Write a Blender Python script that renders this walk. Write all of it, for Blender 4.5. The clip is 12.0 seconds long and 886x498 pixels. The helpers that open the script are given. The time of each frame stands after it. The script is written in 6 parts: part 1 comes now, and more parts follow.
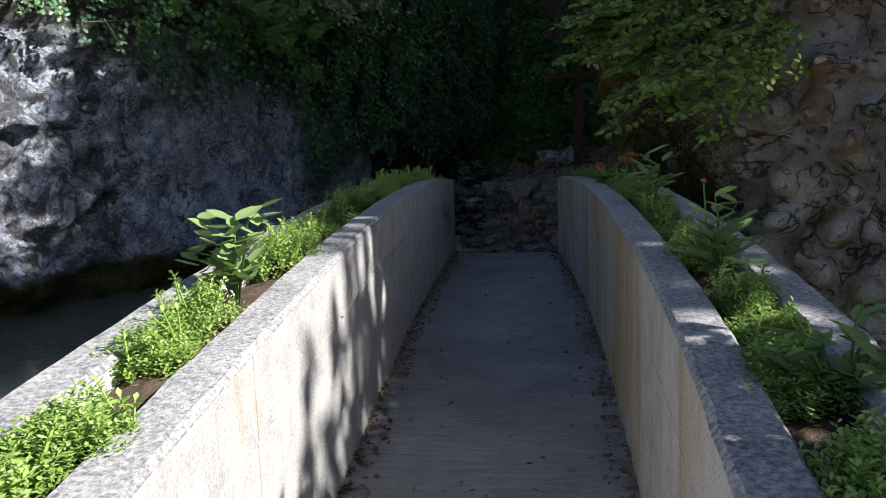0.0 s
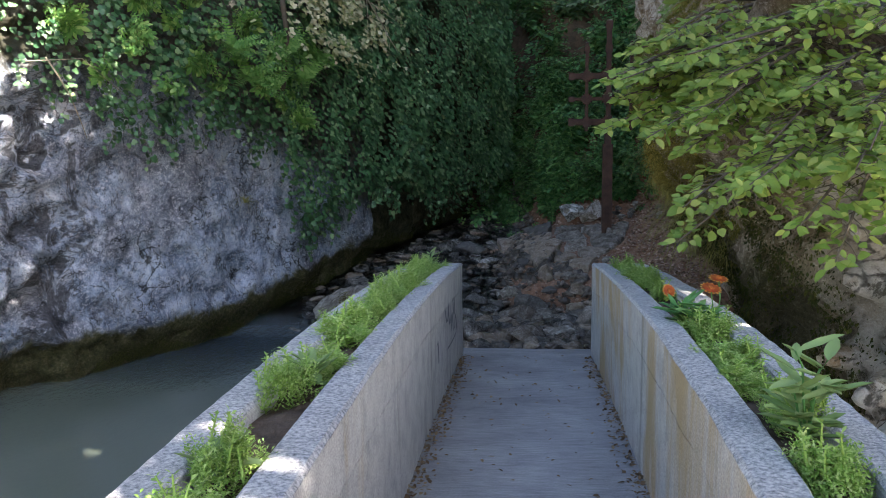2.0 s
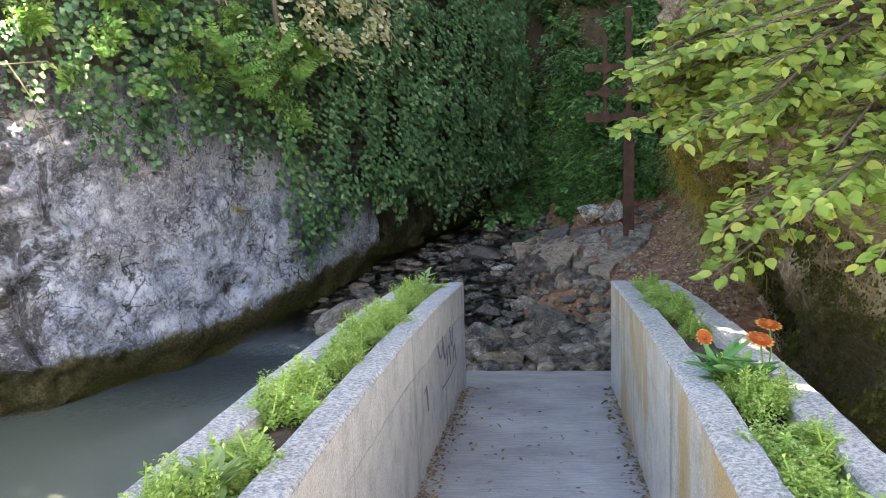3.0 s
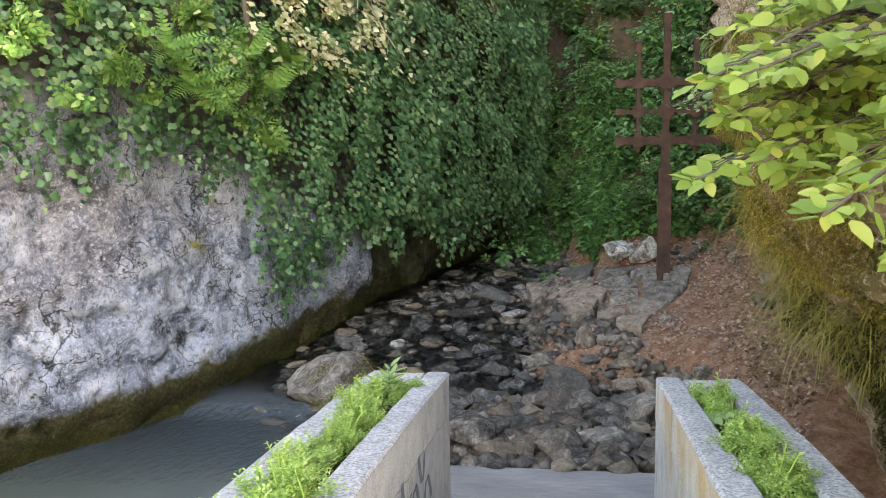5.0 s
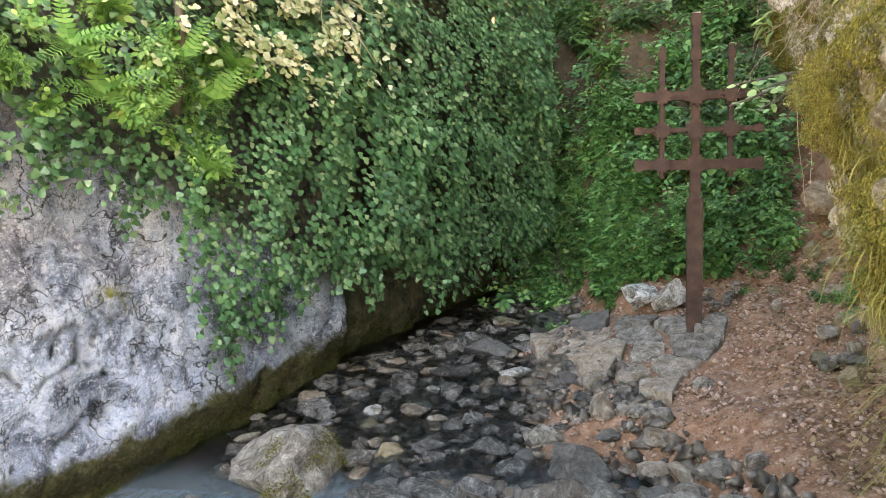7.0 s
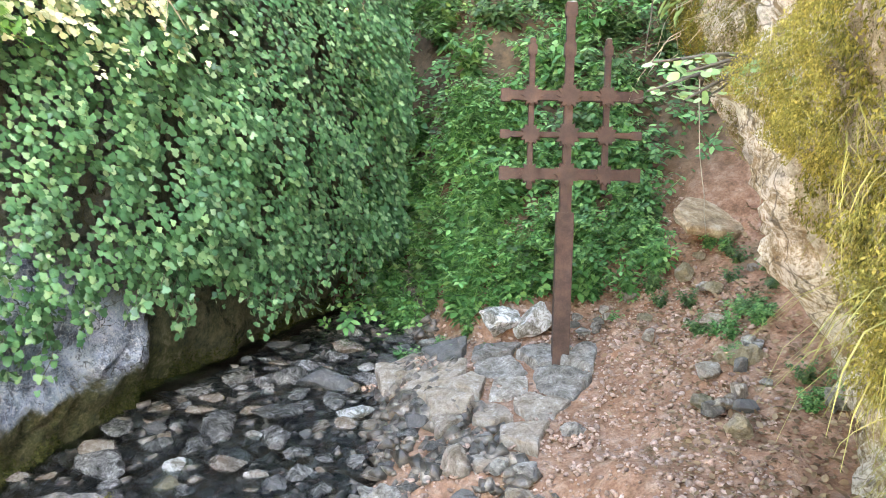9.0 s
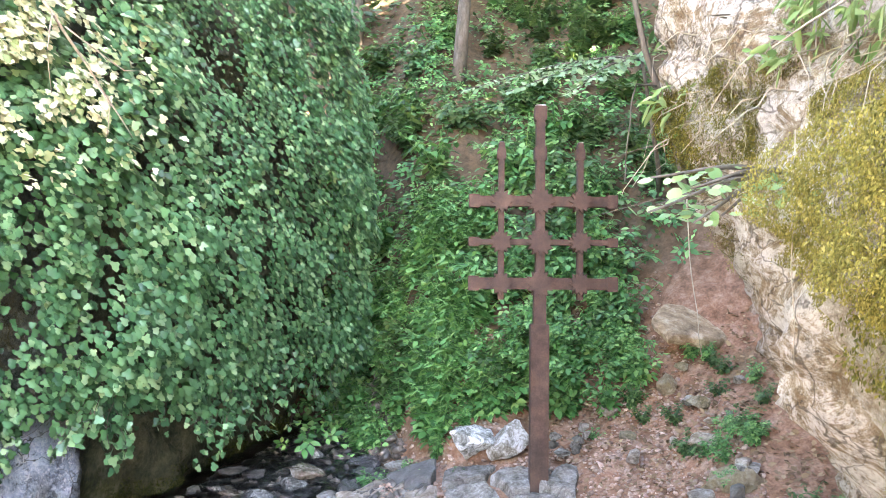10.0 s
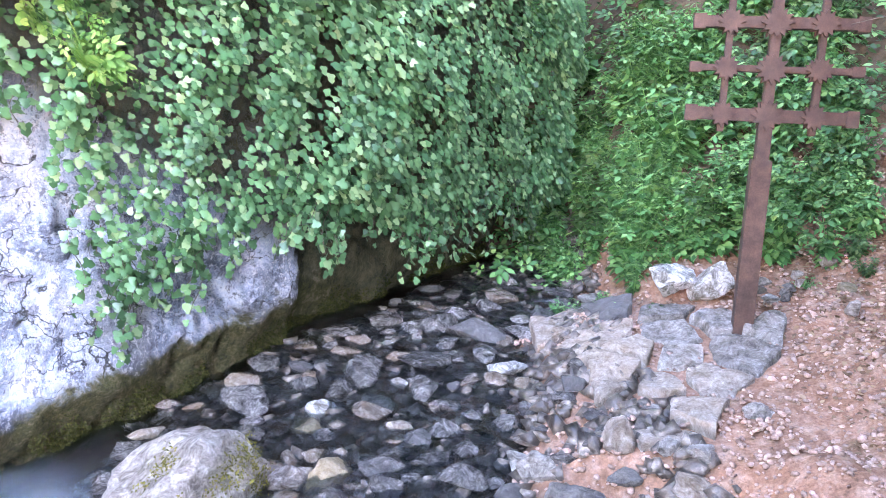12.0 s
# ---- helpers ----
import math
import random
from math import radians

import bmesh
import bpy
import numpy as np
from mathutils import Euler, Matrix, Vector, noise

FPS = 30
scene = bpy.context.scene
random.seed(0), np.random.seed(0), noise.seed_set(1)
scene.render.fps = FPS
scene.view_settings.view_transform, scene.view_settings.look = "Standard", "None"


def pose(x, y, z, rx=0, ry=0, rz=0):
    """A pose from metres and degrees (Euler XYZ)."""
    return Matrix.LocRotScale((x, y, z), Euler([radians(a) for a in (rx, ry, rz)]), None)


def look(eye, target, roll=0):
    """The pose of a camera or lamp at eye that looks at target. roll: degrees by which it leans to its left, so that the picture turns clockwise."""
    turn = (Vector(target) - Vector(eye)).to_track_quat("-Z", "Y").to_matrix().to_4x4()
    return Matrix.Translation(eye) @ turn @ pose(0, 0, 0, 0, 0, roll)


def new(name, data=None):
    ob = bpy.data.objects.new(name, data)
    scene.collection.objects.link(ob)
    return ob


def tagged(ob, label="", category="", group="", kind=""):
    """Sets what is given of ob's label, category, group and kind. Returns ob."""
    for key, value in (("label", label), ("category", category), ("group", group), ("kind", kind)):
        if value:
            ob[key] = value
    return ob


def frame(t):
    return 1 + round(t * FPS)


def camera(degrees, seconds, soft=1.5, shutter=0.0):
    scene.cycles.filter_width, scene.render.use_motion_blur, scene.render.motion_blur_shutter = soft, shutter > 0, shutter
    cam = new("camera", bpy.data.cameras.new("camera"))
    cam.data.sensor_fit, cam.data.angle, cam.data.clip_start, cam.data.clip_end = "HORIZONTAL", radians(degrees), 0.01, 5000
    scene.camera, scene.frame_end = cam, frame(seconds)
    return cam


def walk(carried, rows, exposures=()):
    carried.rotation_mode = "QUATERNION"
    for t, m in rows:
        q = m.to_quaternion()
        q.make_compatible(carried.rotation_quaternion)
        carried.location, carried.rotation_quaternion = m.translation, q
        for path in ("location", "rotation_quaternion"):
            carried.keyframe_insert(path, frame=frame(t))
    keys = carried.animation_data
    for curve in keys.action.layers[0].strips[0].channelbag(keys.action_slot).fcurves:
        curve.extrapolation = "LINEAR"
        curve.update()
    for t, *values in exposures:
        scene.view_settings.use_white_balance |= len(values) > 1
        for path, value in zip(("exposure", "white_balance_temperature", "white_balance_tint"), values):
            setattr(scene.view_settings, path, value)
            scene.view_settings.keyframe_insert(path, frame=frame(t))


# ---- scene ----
cam = camera(57.9, 12.0, 0.7)
PATH = [
    (0, (-0.008, 0.095, 1.48), (-0.153, 2.057, 1.12), -1.6),
    (0.5, (-0.072, 0.52, 1.541), (-0.207, 2.477, 1.153), -1.8),
    (1, (-0.095, 0.922, 1.624), (-0.234, 2.885, 1.269), -2.6),
    (1.5, (-0.054, 1.365, 1.712), (-0.255, 3.322, 1.355), -0.8),
    (2, (-0.052, 1.788, 1.775), (-0.23, 3.758, 1.483), -0.8),
    (2.5, (0.009, 2.203, 1.788), (-0.191, 4.17, 1.487), -3.4),
    (3, (0.062, 2.57, 1.822), (-0.174, 4.534, 1.52), -2.0),
    (3.2, (0.063, 2.712, 1.814), (-0.172, 4.675, 1.509), -1.8),
    (4.8, (0.085, 4.087, 1.873), (-0.222, 6.044, 1.596), -0.5),
    (5, (0.083, 4.237, 1.886), (-0.202, 6.2, 1.624), -1.0),
    (5.5, (0.097, 4.643, 1.877), (-0.187, 6.609, 1.646), -2.0),
    (6, (0.079, 5.012, 1.887), (-0.217, 6.977, 1.662), -0.7),
    (6.5, (0.066, 5.424, 1.861), (-0.232, 7.394, 1.681), -0.8),
    (6.7, (0.088, 5.595, 1.833), (-0.22, 7.563, 1.656), -1.1),
    (8.3, (0.087, 6.824, 1.701), (-0.192, 8.788, 1.441), -0.3),
    (8.5, (0.11, 6.953, 1.717), (-0.145, 8.916, 1.432), 0.8),
    (9, (0.112, 7.141, 1.789), (0.16, 9.133, 1.621), 1.2),
    (9.5, (0.095, 7.397, 1.865), (0.232, 9.392, 1.814), 0.7),
    (10, (0.136, 7.629, 1.912), (0.261, 9.624, 1.985), 0.6),
    (10.5, (0.167, 7.741, 1.913), (0.321, 9.732, 2.011), 2.2),
    (11, (0.149, 7.775, 1.849), (0.281, 9.77, 1.847), 2.6),
    (11.5, (0.088, 7.776, 1.784), (0.02, 9.77, 1.645), 2.3),
    (12, (-0.018, 7.741, 1.692), (-0.334, 9.691, 1.381), 3.1),
]

EXPOSURES = [(0.0, 0.9, 6300, 14), (0.5, 1.33, 6300, 14), (1.0, 1.95, 6350, 15), (1.5, 2.55, 6400, 15), (2.5, 3.8, 7700, 16), (3.2, 4.25, 8400, 17),
             (5.0, 4.75, 9500, 18), (6.5, 5.05, 9700, 17), (8.5, 6.0, 8800, 15), (9.5, 6.25, 8500, 18), (10.5, 6.2, 7100, 26), (12.0, 6.55, 7000, 32)]
walk(cam, [(t, look(eye, target, roll)) for t, eye, target, roll in PATH], EXPOSURES)

# ---- light ----
SUN = Vector((0.72, -0.36, 0.60)).normalized()
world = bpy.data.worlds.new("sky")
scene.world = world
world.use_nodes = True
wn = world.node_tree.nodes
sky = wn.new("ShaderNodeTexSky")
sky.sky_type, sky.sun_disc = "NISHITA", False
sky.sun_elevation = math.asin(SUN.z)
sky.sun_rotation = math.atan2(SUN.x, SUN.y)
world.node_tree.links.new(sky.outputs[0], wn["Background"].inputs[0])
wn["Background"].inputs[1].default_value = 0.062
sun = new("sun", bpy.data.lights.new("sun", "SUN"))
sun.data.energy, sun.data.angle, sun.data.color = 5.0, radians(0.53), (1.0, 0.94, 0.84)
sun.matrix_world = look(SUN * 30, (0, 0, 0))


# ---- materials ----
def ramp(nt, fac, stops):
    r = nt.nodes.new("ShaderNodeValToRGB")
    el = r.color_ramp.elements
    while len(el) < len(stops):
        el.new(0.5)
    for e, (p, c) in zip(el, stops):
        e.position, e.color = p, (*c, 1)
    nt.links.new(fac, r.inputs[0])
    return r.outputs[0]


def mixed(nt, fac, a, b, blend="MIX"):
    m = nt.nodes.new("ShaderNodeMix")
    m.data_type, m.blend_type = "RGBA", blend
    for sock, v in ((m.inputs[0], fac), (m.inputs[6], a), (m.inputs[7], b)):
        if isinstance(v, (int, float)):
            sock.default_value = v
        elif isinstance(v, tuple):
            sock.default_value = (*v, 1)
        else:
            nt.links.new(v, sock)
    return m.outputs[2]


def noise_tex(nt, scale, detail=6, rough=0.6, stretch=None, distort=0.0):
    t = nt.nodes.new("ShaderNodeTexNoise")
    t.inputs["Scale"].default_value, t.inputs["Detail"].default_value = scale, detail
    t.inputs["Roughness"].default_value, t.inputs["Distortion"].default_value = rough, distort
    geo = nt.nodes.new("ShaderNodeNewGeometry")
    m = nt.nodes.new("ShaderNodeMapping")
    m.inputs["Scale"].default_value = stretch or (1, 1, 1)
    nt.links.new(geo.outputs["Position"], m.inputs[0])
    nt.links.new(m.outputs[0], t.inputs["Vector"])
    return t.outputs["Fac"]


def math_node(nt, op, a, b=0.0, clamp=False):
    m = nt.nodes.new("ShaderNodeMath")
    m.operation, m.use_clamp = op, clamp
    for sock, v in zip(m.inputs, (a, b)):
        if isinstance(v, (int, float)):
            sock.default_value = v
        else:
            nt.links.new(v, sock)
    return m.outputs[0]


def band(nt, value, lo, hi):
    m = nt.nodes.new("ShaderNodeMapRange")
    m.interpolation_type = "SMOOTHSTEP"
    nt.links.new(value, m.inputs[0])
    m.inputs[1].default_value, m.inputs[2].default_value = lo, hi
    return m.outputs[0]


def height_of(nt):
    geo = nt.nodes.new("ShaderNodeNewGeometry")
    sep = nt.nodes.new("ShaderNodeSeparateXYZ")
    nt.links.new(geo.outputs["Position"], sep.inputs[0])
    return sep.outputs


def base_material(name, rough=0.85, spec=0.4, metal=0.0):
    m = bpy.data.materials.new(name)
    m.use_nodes = True
    p = m.node_tree.nodes["Principled BSDF"]
    p.inputs["Roughness"].default_value, p.inputs["Specular IOR Level"].default_value = rough, spec
    p.inputs["Metallic"].default_value = metal
    return m, m.node_tree, p


def relief(nt, p, *pairs):
    """Bump from (height, strength, distance), chained."""
    last = None
    for h, strength, dist in pairs:
        b = nt.nodes.new("ShaderNodeBump")
        b.inputs["Strength"].default_value, b.inputs["Distance"].default_value = strength, dist
        nt.links.new(h, b.inputs["Height"])
        if last is not None:
            nt.links.new(last, b.inputs["Normal"])
        last = b.outputs[0]
    nt.links.new(last, p.inputs["Normal"])


def varied(nt, colour, amount=0.25, island=False):
    """Vary brightness by object or by loose piece."""
    if island:
        r = nt.nodes.new("ShaderNodeNewGeometry").outputs["Random Per Island"]
    else:
        r = nt.nodes.new("ShaderNodeObjectInfo").outputs["Random"]
    hsv = nt.nodes.new("ShaderNodeHueSaturation")
    nt.links.new(colour, hsv.inputs["Color"])
    nt.links.new(math_node(nt, "ADD", math_node(nt, "MULTIPLY", r, 2 * amount), 1 - amount), hsv.inputs["Value"])
    return hsv.outputs[0]


def plain_material(name, stops, scale, rough=0.85, bump=0.4, dist=0.01, grain=60, spec=0.4, metal=0.0, vary=0.0, island=False, stretch=None):
    m, nt, p = base_material(name, rough, spec, metal)
    n1, n2 = noise_tex(nt, scale, 8, 0.65, stretch), noise_tex(nt, grain, 4, 0.6, stretch)
    c = ramp(nt, n1, stops)
    c = mixed(nt, 0.35, c, ramp(nt, n2, [(0.3, (0.25, 0.25, 0.25)), (0.7, (0.8, 0.8, 0.8))]), "OVERLAY")
    if vary:
        c = varied(nt, c, vary, island)
    nt.links.new(c, p.inputs["Base Color"])
    relief(nt, p, (n1, bump, dist * 3), (n2, bump, dist))
    return m


def leaf_material(name, stops, rough=0.45, through_light=0.3, spec=0.4):
    m, nt, p = base_material(name, rough, spec)
    geo = nt.nodes.new("ShaderNodeNewGeometry")
    c = ramp(nt, geo.outputs["Random Per Island"], stops)
    n = noise_tex(nt, 1.7, 3)
    c = mixed(nt, 0.5, c, ramp(nt, n, [(0.3, (0.3, 0.3, 0.3)), (0.7, (0.68, 0.68, 0.62))]), "OVERLAY")
    nt.links.new(c, p.inputs["Base Color"])
    tr = nt.nodes.new("ShaderNodeBsdfTranslucent")
    nt.links.new(mixed(nt, 0.35, c, (0.14, 0.24, 0.03)), tr.inputs[0])
    mix = nt.nodes.new("ShaderNodeMixShader")
    mix.inputs[0].default_value = through_light
    nt.links.new(p.outputs[0], mix.inputs[1])
    nt.links.new(tr.outputs[0], mix.inputs[2])
    nt.links.new(mix.outputs[0], nt.nodes["Material Output"].inputs[0])
    return m


def concrete_material(name, warm):
    m, nt, p = base_material(name, 0.9, 0.3)
    big = noise_tex(nt, 1.6, 6, 0.6, (1, 1, 0.35), 0.6)
    mid = noise_tex(nt, 9, 6, 0.65)
    grit = noise_tex(nt, 140, 3, 0.7)
    c = ramp(nt, mid, [(0.25, (0.33, 0.335, 0.345)), (0.5, (0.48, 0.48, 0.475)), (0.75, (0.58, 0.575, 0.56))])
    c = mixed(nt, band(nt, big, 0.62 - warm, 0.80 - warm), c, (0.42, 0.32, 0.19))
    streak = noise_tex(nt, 5, 4, 0.6, (1, 1, 0.08), 0.2)
    c = mixed(nt, math_node(nt, "MULTIPLY", band(nt, streak, 0.56, 0.72), 0.55), c, (0.16, 0.16, 0.15))
    c = mixed(nt, 0.55, c, ramp(nt, grit, [(0.3, (0.22, 0.22, 0.24)), (0.7, (0.80, 0.80, 0.78))]), "OVERLAY")
    nt.links.new(c, p.inputs["Base Color"])
    relief(nt, p, (mid, 0.25, 0.02), (grit, 0.6, 0.004))
    return m


CONCRETE = concrete_material("weathered concrete", 0.0)
# ochre stains, with warm bounce from the left wall put into the colour
CONCRETE_WARM = concrete_material("ochre concrete with bounce tint", 0.19)


def capping_material():
    m, nt, p = base_material("exposed aggregate", 0.92, 0.3)
    mid, grit = noise_tex(nt, 6, 6, 0.6), noise_tex(nt, 75, 5, 0.75)
    c = ramp(nt, grit, [(0.32, (0.13, 0.14, 0.15)), (0.48, (0.38, 0.39, 0.41)), (0.62, (0.62, 0.62, 0.62))])
    c = mixed(nt, 0.5, c, ramp(nt, mid, [(0.3, (0.3, 0.3, 0.32)), (0.7, (0.66, 0.66, 0.64))]), "OVERLAY")
    nt.links.new(c, p.inputs["Base Color"])
    relief(nt, p, (mid, 0.4, 0.02), (grit, 0.9, 0.008))
    return m


CAPPING = capping_material()


def deck_material():
    m, nt, p = base_material("brushed concrete", 0.88, 0.3)
    brush = noise_tex(nt, 60, 4, 0.7, (0.12, 1.4, 1))
    big, grit = noise_tex(nt, 2.2, 6, 0.6), noise_tex(nt, 160, 3)
    c = ramp(nt, big, [(0.3, (0.20, 0.20, 0.21)), (0.55, (0.29, 0.29, 0.30)), (0.75, (0.36, 0.36, 0.36))])
    c = mixed(nt, 0.45, c, ramp(nt, brush, [(0.35, (0.3, 0.3, 0.3)), (0.65, (0.7, 0.7, 0.7))]), "OVERLAY")
    c = mixed(nt, 0.35, c, ramp(nt, grit, [(0.3, (0.2, 0.2, 0.2)), (0.7, (0.8, 0.8, 0.8))]), "OVERLAY")
    nt.links.new(c, p.inputs["Base Color"])
    relief(nt, p, (brush, 0.6, 0.008), (grit, 0.4, 0.003))
    return m


DECK = deck_material()


def cracks(nt, scale, width, distort=0.35, stretch=(1, 1, 1)):
    """Dark lines where blocks of rock meet: 1 in the crack."""
    geo = nt.nodes.new("ShaderNodeNewGeometry")
    n = nt.nodes.new("ShaderNodeTexNoise")
    n.inputs["Scale"].default_value, n.inputs["Detail"].default_value = 3.0, 5
    nt.links.new(geo.outputs["Position"], n.inputs["Vector"])
    add = nt.nodes.new("ShaderNodeVectorMath")
    add.operation = "MULTIPLY_ADD"
    add.inputs[1].default_value = (distort,) * 3
    nt.links.new(n.outputs["Color"], add.inputs[0])
    nt.links.new(geo.outputs["Position"], add.inputs[2])
    m = nt.nodes.new("ShaderNodeMapping")
    m.inputs["Scale"].default_value = stretch
    nt.links.new(add.outputs[0], m.inputs[0])
    v = nt.nodes.new("ShaderNodeTexVoronoi")
    v.feature = "DISTANCE_TO_EDGE"
    v.inputs["Scale"].default_value = scale
    nt.links.new(m.outputs[0], v.inputs["Vector"])
    return band(nt, v.outputs["Distance"], width, width * 0.15)


def cells(nt, scale, distort=0.1):
    """Random grey for each pebble of a conglomerate."""
    geo = nt.nodes.new("ShaderNodeNewGeometry")
    n = nt.nodes.new("ShaderNodeTexNoise")
    n.inputs["Scale"].default_value, n.inputs["Detail"].default_value = 6.0, 3
    nt.links.new(geo.outputs["Position"], n.inputs["Vector"])
    add = nt.nodes.new("ShaderNodeVectorMath")
    add.operation = "MULTIPLY_ADD"
    add.inputs[1].default_value = (distort,) * 3
    nt.links.new(n.outputs["Color"], add.inputs[0])
    nt.links.new(geo.outputs["Position"], add.inputs[2])
    v = nt.nodes.new("ShaderNodeTexVoronoi")
    v.inputs["Scale"].default_value = scale
    nt.links.new(add.outputs[0], v.inputs["Vector"])
    sep = nt.nodes.new("ShaderNodeSeparateColor")
    nt.links.new(v.outputs["Color"], sep.inputs[0])
    return sep.outputs[0], v.outputs["Distance"]


def left_rock_material():
    m, nt, p = base_material("pale limestone", 0.9, 0.3)
    big, mid = noise_tex(nt, 0.9, 6, 0.6, None, 0.6), noise_tex(nt, 3.2, 9, 0.72, None, 0.5)
    fine, speck = noise_tex(nt, 24, 8, 0.85), noise_tex(nt, 10, 7, 0.85, (1, 1, 0.6))
    grain = noise_tex(nt, 70, 5, 0.8)
    c = ramp(nt, mid, [(0.37, (0.11, 0.135, 0.185)), (0.45, (0.31, 0.37, 0.48)), (0.53, (0.475, 0.545, 0.67)), (0.62, (0.69, 0.74, 0.82))])
    c = mixed(nt, math_node(nt, "MULTIPLY", band(nt, big, 0.50, 0.62), 0.7), c, ramp(nt, mid, [(0.35, (0.10, 0.10, 0.12)), (0.65, (0.40, 0.40, 0.44))]))
    c = mixed(nt, math_node(nt, "MULTIPLY", band(nt, speck, 0.53, 0.56), 0.8), c, (0.13, 0.14, 0.175))
    c = mixed(nt, math_node(nt, "MULTIPLY", band(nt, fine, 0.53, 0.57), 0.8), c, (0.78, 0.79, 0.83))
    c = mixed(nt, math_node(nt, "MULTIPLY", band(nt, fine, 0.43, 0.39), 0.85), c, (0.055, 0.055, 0.065))
    c = mixed(nt, 0.5, c, ramp(nt, grain, [(0.35, (0.2, 0.2, 0.2)), (0.65, (0.82, 0.82, 0.82))]), "OVERLAY")
    line = cracks(nt, 0.8, 0.013, 0.9, (1, 1, 1.7))
    line2 = cracks(nt, 2.3, 0.016, 0.6, (1, 1, 1.5))
    some = band(nt, noise_tex(nt, 1.3, 3), 0.47, 0.55)
    few = band(nt, noise_tex(nt, 0.8, 3), 0.41, 0.49)
    gap = math_node(nt, "MAXIMUM", math_node(nt, "MULTIPLY", line, few), math_node(nt, "MULTIPLY", line2, some))
    c = mixed(nt, math_node(nt, "MULTIPLY", gap, 0.9), c, (0.02, 0.02, 0.018))
    x, y, z = height_of(nt)
    # near-black patches painted in for shaded hollows at the face's craggy end
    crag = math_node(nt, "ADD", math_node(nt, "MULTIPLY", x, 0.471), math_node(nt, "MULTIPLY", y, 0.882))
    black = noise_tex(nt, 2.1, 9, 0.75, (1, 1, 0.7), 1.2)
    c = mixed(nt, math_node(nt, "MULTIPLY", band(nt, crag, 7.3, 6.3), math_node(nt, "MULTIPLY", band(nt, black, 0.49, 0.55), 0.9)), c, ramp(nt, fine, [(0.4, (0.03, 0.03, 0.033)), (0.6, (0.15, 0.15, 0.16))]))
    # tide mark of brown and green algae that follows the stream's fall
    lift = math_node(nt, "MULTIPLY", math_node(nt, "MAXIMUM", math_node(nt, "SUBTRACT", y, 11.4), 0.0), -0.21)
    tide = math_node(nt, "ADD", math_node(nt, "ADD", z, lift), math_node(nt, "MULTIPLY", mid, -0.5))
    wet = band(nt, tide, -0.52, -0.66)
    algae = ramp(nt, fine, [(0.38, (0.028, 0.026, 0.012)), (0.5, (0.07, 0.07, 0.022)), (0.62, (0.17, 0.14, 0.085))])
    c = mixed(nt, wet, c, algae)
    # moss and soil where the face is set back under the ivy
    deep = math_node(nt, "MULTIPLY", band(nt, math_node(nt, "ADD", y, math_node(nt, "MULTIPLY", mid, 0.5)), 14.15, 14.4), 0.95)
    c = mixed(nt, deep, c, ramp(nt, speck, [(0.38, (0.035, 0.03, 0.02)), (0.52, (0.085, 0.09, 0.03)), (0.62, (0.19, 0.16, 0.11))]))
    # shade behind the ivy painted as a dark tone above its lower edge
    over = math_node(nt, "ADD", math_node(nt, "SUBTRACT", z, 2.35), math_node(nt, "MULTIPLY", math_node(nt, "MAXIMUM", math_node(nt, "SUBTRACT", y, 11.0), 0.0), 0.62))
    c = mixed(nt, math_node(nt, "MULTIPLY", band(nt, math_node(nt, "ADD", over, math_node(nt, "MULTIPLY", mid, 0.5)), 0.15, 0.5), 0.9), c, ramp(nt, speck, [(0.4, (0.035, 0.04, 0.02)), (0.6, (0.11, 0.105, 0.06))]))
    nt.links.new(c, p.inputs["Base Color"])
    hollow = math_node(nt, "SUBTRACT", 1.0, gap)
    relief(nt, p, (hollow, 0.6, 0.03), (mid, 0.6, 0.10), (fine, 1.0, 0.03), (grain, 0.7, 0.008))
    return m


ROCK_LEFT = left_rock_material()


